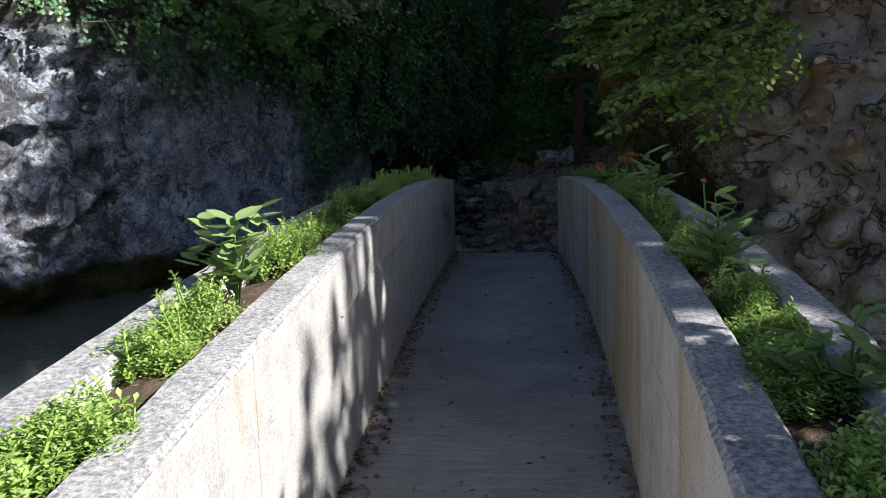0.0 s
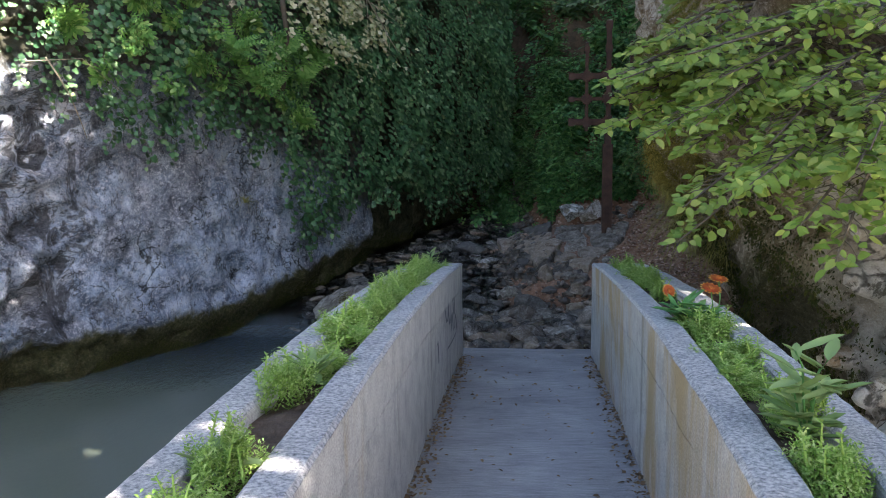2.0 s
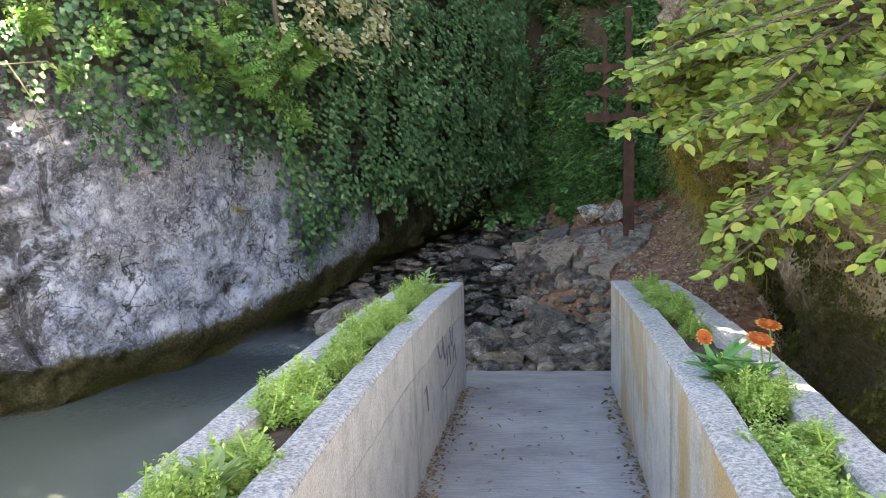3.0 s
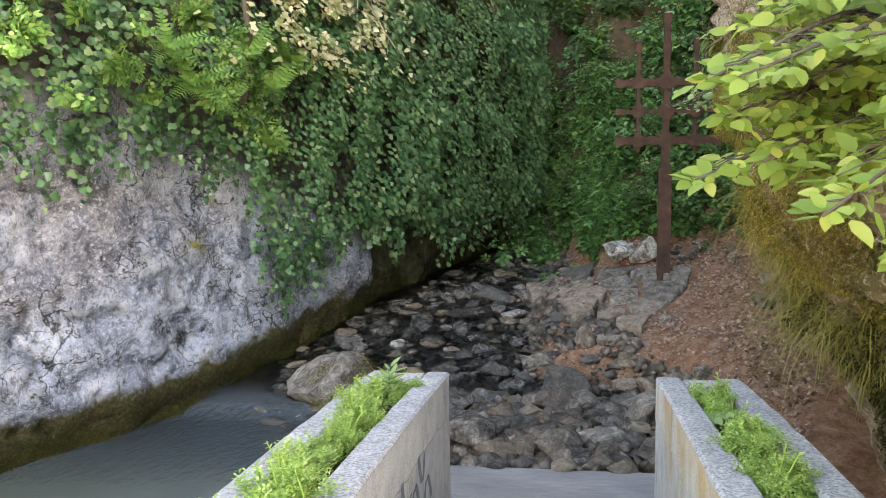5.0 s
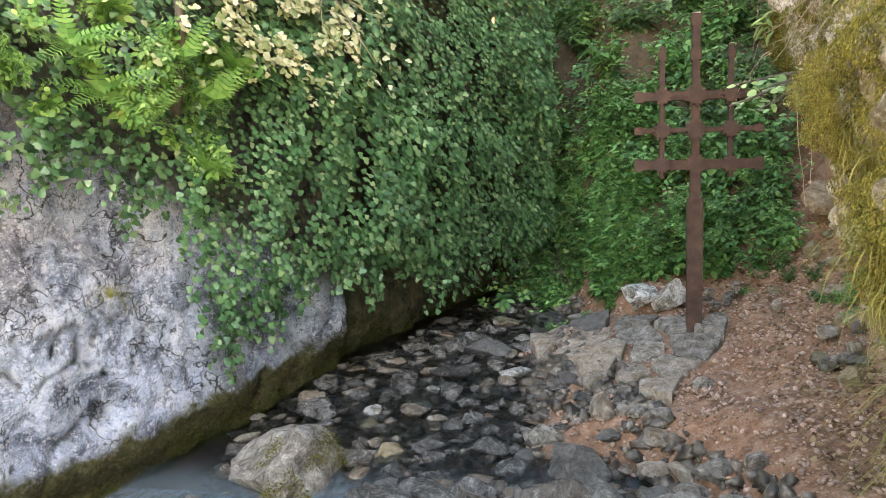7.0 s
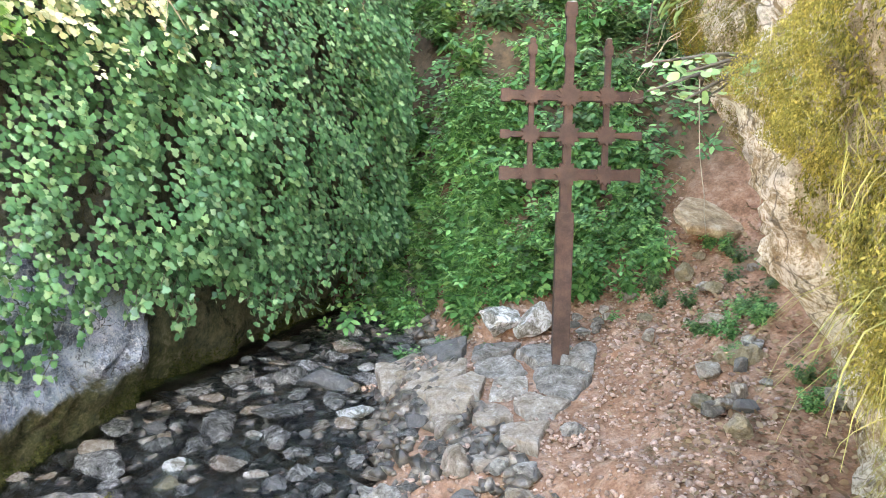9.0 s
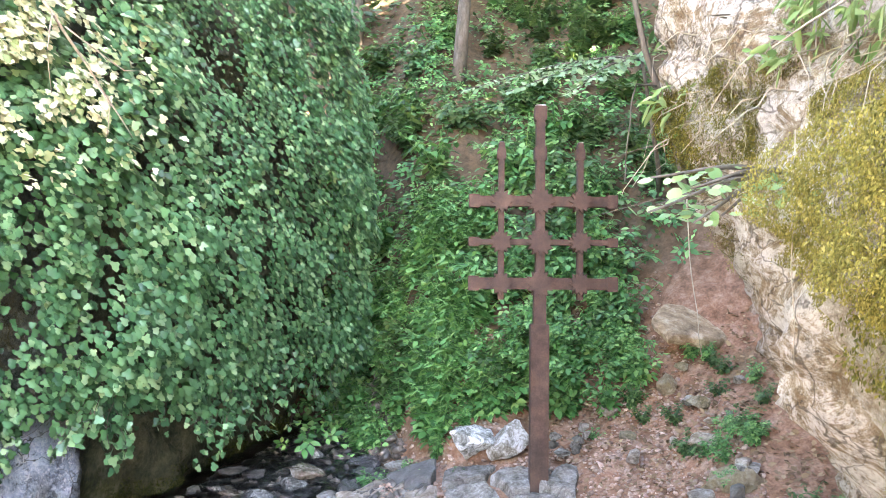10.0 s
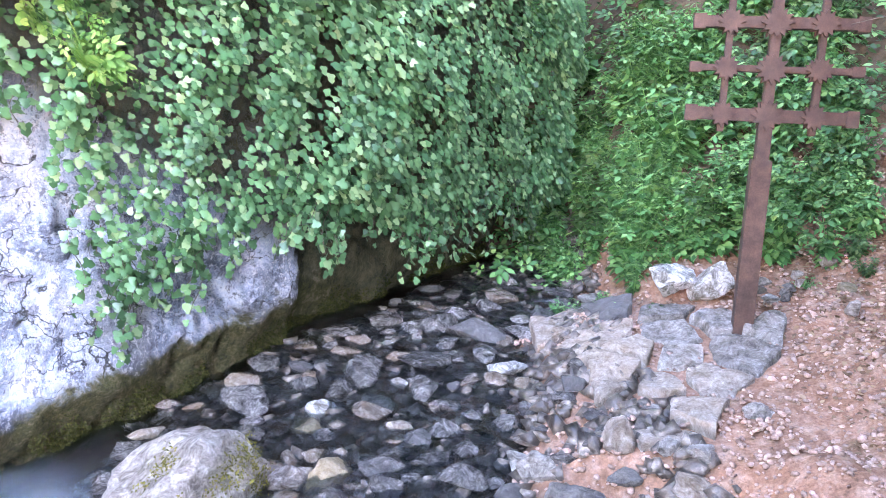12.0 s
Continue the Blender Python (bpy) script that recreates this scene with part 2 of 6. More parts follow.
def right_rock_material():
    m, nt, p = base_material("mossy conglomerate", 0.92, 0.25)
    big, mid, fine = noise_tex(nt, 1.1, 6, 0.6, None, 0.5), noise_tex(nt, 6, 9, 0.8), noise_tex(nt, 32, 7, 0.85)
    tone, dist = cells(nt, 7.0)
    tone2, dist2 = cells(nt, 17.0, 0.05)
    c = ramp(nt, tone, [(0.0, (0.12, 0.09, 0.05)), (0.35, (0.26, 0.20, 0.12)), (0.7, (0.42, 0.36, 0.27)), (1.0, (0.66, 0.62, 0.55))])
    c = mixed(nt, 0.45, c, ramp(nt, tone2, [(0.0, (0.10, 0.075, 0.04)), (0.6, (0.34, 0.28, 0.19)), (1.0, (0.62, 0.58, 0.52))]))
    c = mixed(nt, math_node(nt, "MULTIPLY", band(nt, dist, 0.42, 0.66), 0.5), c, (0.05, 0.04, 0.022))
    c = mixed(nt, 0.5, c, ramp(nt, mid, [(0.3, (0.14, 0.105, 0.06)), (0.5, (0.36, 0.30, 0.21)), (0.7, (0.62, 0.57, 0.48))]))
    c = mixed(nt, math_node(nt, "MULTIPLY", band(nt, big, 0.54, 0.64), 0.75), c, (0.11, 0.10, 0.02))
    c = mixed(nt, math_node(nt, "MULTIPLY", band(nt, mid, 0.40, 0.32), 0.8), c, (0.035, 0.03, 0.018))
    c = mixed(nt, math_node(nt, "MULTIPLY", band(nt, fine, 0.54, 0.59), 0.7), c, (0.72, 0.67, 0.58))
    c = mixed(nt, math_node(nt, "MULTIPLY", band(nt, fine, 0.45, 0.40), 0.75), c, (0.06, 0.045, 0.025))
    x, y, z = height_of(nt)
    # the far pillar is weathered pale, with lichen, ochre stains and dark pits
    lichen, pits = noise_tex(nt, 5.5, 9, 0.85, None, 0.8), noise_tex(nt, 17, 8, 0.9, None, 0.4)
    pillar = ramp(nt, pits, [(0.38, (0.05, 0.036, 0.022)), (0.46, (0.22, 0.165, 0.10)), (0.53, (0.40, 0.325, 0.225)), (0.62, (0.62, 0.55, 0.44))])
    pillar = mixed(nt, math_node(nt, "MULTIPLY", band(nt, lichen, 0.475, 0.53), 0.85), pillar, ramp(nt, pits, [(0.38, (0.28, 0.25, 0.20)), (0.5, (0.72, 0.68, 0.61)), (0.6, (0.86, 0.84, 0.79))]))
    pillar = mixed(nt, math_node(nt, "MULTIPLY", band(nt, lichen, 0.46, 0.40), 0.7), pillar, (0.20, 0.115, 0.045))
    pillar = mixed(nt, math_node(nt, "MULTIPLY", cracks(nt, 1.8, 0.022, 0.9, (1, 1, 1.2)), 0.7), pillar, (0.04, 0.03, 0.02))
    c = mixed(nt, math_node(nt, "MULTIPLY", band(nt, y, 9.3, 9.9), 0.9), c, pillar)
    # pale blocks at the near corner, with dark gaps and hollows put into the colour
    block, seam = cells(nt, 4.2, 0.12)
    blocks = mixed(nt, 0.45, ramp(nt, block, [(0.0, (0.46, 0.36, 0.22)), (0.5, (0.70, 0.66, 0.58)), (1.0, (0.86, 0.85, 0.82))]), ramp(nt, fine, [(0.38, (0.24, 0.21, 0.17)), (0.48, (0.58, 0.55, 0.50)), (0.6, (0.86, 0.85, 0.82))]))
    cleft = math_node(nt, "MULTIPLY", cracks(nt, 3.8, 0.09, 0.55, (1, 1, 1.3)), band(nt, noise_tex(nt, 4.0, 5, 0.7), 0.44, 0.56))
    blocks = mixed(nt, math_node(nt, "MULTIPLY", cleft, 0.85), blocks, (0.03, 0.026, 0.02))
    blocks = mixed(nt, math_node(nt, "MULTIPLY", band(nt, big, 0.56, 0.62), 0.7), blocks, (0.30, 0.17, 0.06))
    blocks = mixed(nt, math_node(nt, "MULTIPLY", band(nt, mid, 0.46, 0.38), 0.8), blocks, (0.07, 0.058, 0.038))
    c = mixed(nt, band(nt, math_node(nt, "ADD", y, math_node(nt, "MULTIPLY", mid, 0.6)), 6.75, 6.45), c, blocks)
    # the mossy cavity beside the bridge is coloured much darker
    cavity_mask = math_node(nt, "MULTIPLY", band(nt, math_node(nt, "ADD", z, math_node(nt, "MULTIPLY", mid, 0.8)), 1.5, 1.1), band(nt, y, 9.6, 8.6))
    cavity_mask = math_node(nt, "MULTIPLY", cavity_mask, band(nt, y, 6.0, 6.7))
    c = mixed(nt, math_node(nt, "MULTIPLY", cavity_mask, 0.85), c, ramp(nt, fine, [(0.4, (0.018, 0.018, 0.008)), (0.6, (0.05, 0.055, 0.015))]))
    nt.links.new(c, p.inputs["Base Color"])
    relief(nt, p, (math_node(nt, "SUBTRACT", 1.0, dist), 0.8, 0.08), (mid, 0.9, 0.08), (fine, 1.0, 0.03))
    return m


ROCK_RIGHT = right_rock_material()


def ground_material():
    m, nt, p = base_material("earth and gravel", 0.92, 0.3)
    big, mid, fine = noise_tex(nt, 1.3, 6, 0.6), noise_tex(nt, 8, 6, 0.7), noise_tex(nt, 45, 5, 0.7)
    c = ramp(nt, mid, [(0.3, (0.13, 0.065, 0.035)), (0.5, (0.24, 0.13, 0.08)), (0.7, (0.34, 0.23, 0.17))])
    c = mixed(nt, math_node(nt, "MULTIPLY", band(nt, big, 0.55, 0.7), 0.6), c, (0.08, 0.07, 0.03))
    c = mixed(nt, 0.6, c, ramp(nt, fine, [(0.3, (0.2, 0.2, 0.2)), (0.7, (0.82, 0.82, 0.82))]), "OVERLAY")
    x, y, z = height_of(nt)
    c = mixed(nt, band(nt, y, 15.0, 17.0), c, ramp(nt, mid, [(0.3, (0.04, 0.03, 0.015)), (0.7, (0.14, 0.09, 0.05))]))
    # dark wet silt wherever the stream runs
    fall = math_node(nt, "MULTIPLY", math_node(nt, "MAXIMUM", math_node(nt, "SUBTRACT", y, 11.5), 0.0), -0.172)
    soaked = band(nt, math_node(nt, "ADD", math_node(nt, "ADD", z, fall), math_node(nt, "MULTIPLY", mid, -0.12)), -0.68, -0.80)
    c = mixed(nt, math_node(nt, "MULTIPLY", soaked, 0.9), c, ramp(nt, mid, [(0.3, (0.03, 0.024, 0.018)), (0.7, (0.13, 0.085, 0.055))]))
    c = mixed(nt, band(nt, z, -0.75, -0.95), c, ramp(nt, mid, [(0.3, (0.03, 0.035, 0.025)), (0.7, (0.07, 0.075, 0.055))]))
    nt.links.new(c, p.inputs["Base Color"])
    relief(nt, p, (mid, 0.6, 0.03), (fine, 0.8, 0.012))
    return m


GROUND = ground_material()


def water_material():
    m, nt, p = base_material("stream water", 0.06, 0.5)
    p.inputs["IOR"].default_value = 1.33
    n1, n2 = noise_tex(nt, 3.0, 3), noise_tex(nt, 16, 4, 0.6, (1, 0.6, 1))
    x, y, z = height_of(nt)
    water_tint = mixed(nt, band(nt, y, 9.0, 11.0), (0.125, 0.155, 0.130), (0.055, 0.078, 0.092))
    # sky reflected in the stream is put in as a blue tint
    water_tint = mixed(nt, band(nt, y, 11.3, 12.3), water_tint, (0.34, 0.44, 0.50))
    nt.links.new(math_node(nt, "ADD", math_node(nt, "MULTIPLY", band(nt, y, 11.3, 12.3), 0.85), 0.15), p.inputs["Transmission Weight"])
    nt.links.new(water_tint, p.inputs["Base Color"])
    p.inputs["Specular IOR Level"].default_value = 0.8
    b = nt.nodes.new("ShaderNodeBump")
    nt.links.new(n2, b.inputs["Height"])
    nt.links.new(math_node(nt, "ADD", math_node(nt, "MULTIPLY", band(nt, y, 9.5, 12.4), 0.9), 0.04), b.inputs["Strength"])
    b.inputs["Distance"].default_value = 0.12
    nt.links.new(b.outputs[0], p.inputs["Normal"])
    return m


WATER = water_material()


def stone_material(name, stops, rough, wetline=False):
    m, nt, p = base_material(name, rough, 0.45)
    tc = nt.nodes.new("ShaderNodeTexCoord")
    mid, fine = noise_tex(nt, 9, 8, 0.8, None, 0.6), noise_tex(nt, 45, 6, 0.8)
    c = ramp(nt, mid, stops)
    c = mixed(nt, 0.75, c, ramp(nt, fine, [(0.3, (0.22, 0.22, 0.22)), (0.7, (0.8, 0.8, 0.8))]), "OVERLAY")
    r = nt.nodes.new("ShaderNodeObjectInfo").outputs["Random"]
    c = mixed(nt, math_node(nt, "MULTIPLY", band(nt, r, 0.60, 0.80), 0.45), c, (0.18, 0.12, 0.07))
    c = mixed(nt, math_node(nt, "MULTIPLY", band(nt, r, 0.16, 0.06), 0.5), c, (0.30, 0.30, 0.29))
    c = varied(nt, c, 0.55)
    nt.links.new(c, p.inputs["Base Color"])
    relief(nt, p, (mid, 0.9, 0.05), (fine, 0.9, 0.012))
    return m


STONE_WET = stone_material("wet stone", [(0.36, (0.022, 0.021, 0.020)), (0.47, (0.092, 0.088, 0.082)), (0.56, (0.20, 0.19, 0.175)), (0.68, (0.46, 0.44, 0.41))], 0.2)
BOULDER = stone_material("tan boulder", [(0.36, (0.085, 0.074, 0.058)), (0.46, (0.21, 0.188, 0.158)), (0.55, (0.325, 0.298, 0.26)), (0.66, (0.52, 0.495, 0.455))], 0.95)
STONE_DRY = stone_material("dry stone", [(0.36, (0.07, 0.062, 0.052)), (0.46, (0.19, 0.172, 0.145)), (0.55, (0.31, 0.287, 0.25)), (0.66, (0.50, 0.475, 0.43))], 0.95)
STONE_PALE = stone_material("lichened stone", [(0.38, (0.08, 0.08, 0.06)), (0.48, (0.28, 0.28, 0.25)), (0.56, (0.60, 0.60, 0.58))], 0.9)
STONE_MOSS = stone_material("mossy stone", [(0.3, (0.10, 0.085, 0.03)), (0.5, (0.22, 0.19, 0.12)), (0.7, (0.33, 0.30, 0.24))], 0.9)
EARTH_ROCK = plain_material("earth-stained rock", [(0.3, (0.13, 0.085, 0.045)), (0.5, (0.30, 0.215, 0.13)), (0.7, (0.48, 0.40, 0.29))], 8, 0.92, 0.7, 0.02, 50)
RUST = plain_material("rusted steel", [(0.3, (0.035, 0.020, 0.015)), (0.5, (0.068, 0.039, 0.028)), (0.72, (0.11, 0.062, 0.045))], 7, 0.75, 0.3, 0.004, 90, 0.4, 0.2)
SOIL = plain_material("potting soil", [(0.3, (0.05, 0.035, 0.025)), (0.7, (0.14, 0.10, 0.07))], 12, 0.95, 0.8, 0.01, 70)
BARK = plain_material("grey bark", [(0.3, (0.055, 0.045, 0.032)), (0.7, (0.15, 0.13, 0.10))], 14, 0.9, 0.6, 0.006, 80, stretch=(1, 1, 0.3))
TWIG = plain_material("pale dead wood", [(0.3, (0.20, 0.165, 0.11)), (0.7, (0.38, 0.33, 0.25))], 20, 0.85, 0.4, 0.003, 90)
MOSS = leaf_material("moss", [(0.0, (0.10, 0.088, 0.018)), (0.5, (0.22, 0.188, 0.042)), (1.0, (0.40, 0.345, 0.10))], 0.8, 0.2, 0.2)
MOSS_OLIVE = leaf_material("olive moss", [(0.0, (0.05, 0.05, 0.010)), (0.5, (0.13, 0.115, 0.022)), (1.0, (0.27, 0.23, 0.05))], 0.8, 0.2, 0.2)
MOSS_GREEN = leaf_material("green moss", [(0.0, (0.022, 0.024, 0.008)), (0.5, (0.052, 0.054, 0.016)), (1.0, (0.115, 0.115, 0.035))], 0.8, 0.2, 0.2)
MOSS_DARK = leaf_material("blackish moss", [(0.0, (0.02, 0.03, 0.006)), (0.5, (0.04, 0.05, 0.01)), (1.0, (0.08, 0.08, 0.015))], 0.8, 0.15, 0.2)
IVY = leaf_material("ivy leaves", [(0.0, (0.02, 0.07, 0.032)), (0.35, (0.05, 0.15, 0.062)), (0.8, (0.105, 0.235, 0.105)), (1.0, (0.25, 0.37, 0.19))], 0.36, 0.18, 0.5)
# cream tones put sunlight into the leaf colour of one ivy patch
SUNLIT_IVY = leaf_material("ivy leaves painted sunlit", [(0.0, (0.22, 0.30, 0.12)), (0.5, (0.46, 0.48, 0.28)), (1.0, (0.70, 0.68, 0.48))], 0.5, 0.25)
HERB = leaf_material("herb leaves", [(0.0, (0.028, 0.115, 0.038)), (0.5, (0.085, 0.265, 0.08)), (1.0, (0.25, 0.45, 0.16))], 0.5, 0.25)
SCRUB = leaf_material("scrub leaves", [(0.0, (0.02, 0.065, 0.022)), (0.6, (0.055, 0.13, 0.042)), (1.0, (0.15, 0.23, 0.09))], 0.5, 0.3)
FERN = leaf_material("fern fronds", [(0.0, (0.08, 0.23, 0.05)), (1.0, (0.24, 0.44, 0.12))], 0.55, 0.35)
YOUNG_LEAF = leaf_material("light green leaves", [(0.0, (0.065, 0.20, 0.05)), (0.6, (0.155, 0.34, 0.085)), (1.0, (0.33, 0.50, 0.17))], 0.5, 0.3)
BEECH = leaf_material("yellow-green tree leaves", [(0.0, (0.14, 0.26, 0.05)), (0.6, (0.27, 0.39, 0.085)), (1.0, (0.45, 0.52, 0.15))], 0.55, 0.4)
SEDUM = leaf_material("sedum", [(0.0, (0.17, 0.33, 0.06)), (0.6, (0.36, 0.54, 0.13)), (1.0, (0.58, 0.70, 0.29))], 0.6, 0.3)
PALE_LEAF = leaf_material("downy leaves", [(0.0, (0.15, 0.27, 0.09)), (1.0, (0.33, 0.45, 0.20))], 0.7, 0.3)
YOUNG_PALE = leaf_material("pale shoot leaves", [(0.0, (0.13, 0.24, 0.09)), (1.0, (0.30, 0.43, 0.19))], 0.55, 0.3)
SILVER_LEAF = leaf_material("pale grey-green leaves", [(0.0, (0.14, 0.25, 0.12)), (1.0, (0.34, 0.46, 0.27))], 0.55, 0.3)
DRY_GRASS = leaf_material("dry grass", [(0.0, (0.17, 0.165, 0.04)), (0.5, (0.29, 0.27, 0.075)), (1.0, (0.43, 0.38, 0.15))], 0.7, 0.3)
STRAW = leaf_material("bleached straw", [(0.0, (0.30, 0.26, 0.15)), (0.5, (0.46, 0.42, 0.28)), (1.0, (0.62, 0.58, 0.44))], 0.7, 0.3)
PETAL = leaf_material("red petals", [(0.0, (0.42, 0.06, 0.02)), (1.0, (0.55, 0.13, 0.03))], 0.6, 0.4)
PETAL_TIP = leaf_material("yellow petal tips", [(0.0, (0.72, 0.30, 0.06)), (1.0, (0.80, 0.46, 0.12))], 0.6, 0.4)
CONE = plain_material("flower centre", [(0.3, (0.22, 0.04, 0.01)), (0.7, (0.45, 0.14, 0.02))], 60, 0.9, 0.8, 0.004, 200)
LITTER = leaf_material("fallen leaves", [(0.0, (0.10, 0.055, 0.03)), (0.6, (0.22, 0.14, 0.08)), (1.0, (0.34, 0.24, 0.15))], 0.8, 0.1)


# ---- mesh tools ----
def mesh_object(name, verts, faces, material, parent=None, smooth=True):
    me = bpy.data.meshes.new(name)
    me.from_pydata([tuple(v) for v in verts], [], [tuple(f) for f in faces])
    if smooth:
        me.polygons.foreach_set("use_smooth", [True] * len(me.polygons))
    me.materials.append(material)
    me.update()
    ob = new(name, me)
    ob.parent = parent
    return ob


class Soup:
    """Collects solid pieces of one part."""

    def __init__(self):
        self.v, self.f = [], []

    def add(self, verts, faces):
        k = len(self.v)
        self.v += [tuple(v) for v in verts]
        self.f += [tuple(k + i for i in f) for f in faces]

    def tube(self, points, radii, n=7):
        pts = [Vector([float(c) for c in p]) for p in points]
        rings = []
        for i, p in enumerate(pts):
            d = (pts[min(i + 1, len(pts) - 1)] - pts[max(i - 1, 0)]).normalized()
            a = d.orthogonal().normalized() if abs(d.z) > 0.9 else d.cross(Vector((0, 0, 1))).normalized()
            b = d.cross(a)
            r = float(radii[i] if isinstance(radii, (list, tuple)) else radii)
            rings.append([p + r * (math.cos(2 * math.pi * k / n) * a + math.sin(2 * math.pi * k / n) * b) for k in range(n)])
        verts = [v for ring in rings for v in ring]
        faces = [(i * n + k, i * n + (k + 1) % n, (i + 1) * n + (k + 1) % n, (i + 1) * n + k) for i in range(len(rings) - 1) for k in range(n)]
        self.add(verts, faces + [tuple(range(n))[::-1], tuple((len(rings) - 1) * n + k for k in range(n))])

    def make(self, name, material, parent=None, smooth=True):
        return mesh_object(name, self.v, self.f, material, parent, smooth)


def part(name, bm, material, parent, label=""):
    me = bpy.data.meshes.new(name)
    bm.to_mesh(me)
    bm.free()
    me.materials.append(material)
    ob = new(name, me)
    ob.parent = parent
    return tagged(ob, label)


def box_bm(x0, x1, y0, y1, z0, z1, bevel=0.006):
    bm = bmesh.new()
    bmesh.ops.create_cube(bm, size=1.0, matrix=Matrix.Translation(((x0 + x1) / 2, (y0 + y1) / 2, (z0 + z1) / 2)) @ Matrix.Diagonal((x1 - x0, y1 - y0, z1 - z0, 1)))
    if bevel:
        bmesh.ops.bevel(bm, geom=bm.edges[:], offset=bevel, segments=2, affect="EDGES")
    return bm


def thing(name, place=(0, 0, 0)):
    ob = new(name)
    ob.location = place
    ob.empty_display_size = 0.05
    return ob


def fan(outline, lift=0.0, z_edge=0.0):
    """A leaf template: a fan of triangles about the midrib's middle."""
    verts = [(0, 0.45, lift)] + [(x, y, z_edge if abs(x) > 0.01 else lift * 0.5) for x, y in outline]
    n = len(outline)
    return np.array(verts), np.array([(0, 1 + i, 1 + (i + 1) % n) for i in range(n)])


IVY_LEAF = fan([(0, 0.1), (0.28, 0.0), (0.50, 0.22), (0.30, 0.45), (0.36, 0.68), (0, 1.0), (-0.36, 0.68), (-0.30, 0.45), (-0.50, 0.22), (-0.28, 0.0)], 0.06, -0.03)
OVATE = fan([(0, 0.0), (0.22, 0.15), (0.30, 0.42), (0.20, 0.72), (0, 1.0), (-0.20, 0.72), (-0.30, 0.42), (-0.22, 0.15)], -0.05, 0.03)
LANCE = fan([(0, 0.0), (0.11, 0.2), (0.15, 0.5), (0.09, 0.8), (0, 1.0), (-0.09, 0.8), (-0.15, 0.5), (-0.11, 0.2)], -0.04, 0.03)
ROUND = fan([(0, 0.0), (0.3, 0.12), (0.45, 0.45), (0.3, 0.85), (0, 1.0), (-0.3, 0.85), (-0.45, 0.45), (-0.3, 0.12)], 0.08, 0.0)


def compound(pairs, width=0.34, taper=0.7, droop=0.25, leaflet=0.16):
    """A pinnate frond or divided leaf."""
    v, f = [], []
    for i in range(pairs):
        u = (i + 0.6) / pairs
        reach = width * (1 - taper * u) * min(1, 0.5 + 2.2 * u)
        z = -droop * u * u
        for side in (-1, 1):
            k = len(v)
            h = leaflet * (1 - 0.5 * u) / pairs * 4
            v += [(0, u - h * 0.5, z), (side * reach * 0.5, u - h * 0.35, z + 0.02), (side * reach, u + 0.06, z - 0.04), (side * reach * 0.5, u + h * 0.6, z + 0.01), (0, u + h * 0.5, z)]
            f += [(k, k + 1, k + 3), (k, k + 3, k + 4), (k + 1, k + 2, k + 3)]
    k = len(v)
    v += [(-0.012, 0, 0), (0.012, 0, 0), (0, 1, -droop)]
    return np.array(v), np.array(f + [(k, k + 1, k + 2)])


FROND = compound(11, 0.30, 0.72, 0.30, 0.26)


def leaflets(spots, droop=0.15):
    """A leaf of several ovate leaflets: (x, y, turn, size) each."""
    v, f = [], []
    tv, tf = fan([(0, 0.0), (0.28, 0.38), (0.18, 0.75), (0, 1.0), (-0.18, 0.75), (-0.28, 0.38)], -0.05, 0.03)
    for x, y, turn, size in spots:
        c, s_ = math.cos(radians(turn)), math.sin(radians(turn))
        k = len(v)
        for a, b, h in tv:
            px, py = x + size * (c * a + s_ * b), y + size * (c * b - s_ * a)
            v.append((px, py, size * h - droop * (px * px + py * py)))
        f += [(k + a, k + b, k + d) for a, b, d in tf]
    return np.array(v), np.array(f)


DIVIDED = leaflets([(0, 0.5, 0, 0.55), (0.02, 0.42, 62, 0.5), (-0.02, 0.42, -62, 0.5), (0.02, 0.12, 80, 0.42), (-0.02, 0.12, -80, 0.42)])


def blade(bend=0.5, width=0.03):
    v, f = [], []
    for i in range(5):
        u = i / 4
        w = width * (1 - u) + 0.002
        v += [(-w, math.sin(u * (1.2 + bend)) / (1.2 + bend) * 1.1, -bend * u * u), (w, math.sin(u * (1.2 + bend)) / (1.2 + bend) * 1.1, -bend * u * u)]
    for i in range(4):
        f += [(2 * i, 2 * i + 1, 2 * i + 3), (2 * i, 2 * i + 3, 2 * i + 2)]
    return np.array(v), np.array(f)


FLECK = (np.array([(0, 0, 0), (0.28, 0.5, 0.08), (0, 1, -0.1), (-0.28, 0.5, 0.08)]), np.array([(0, 1, 2), (0, 2, 3)]))
BLADE = blade(0.6, 0.006)


def unit(a):
    return a / np.maximum(np.linalg.norm(a, axis=1, keepdims=True), 1e-9)


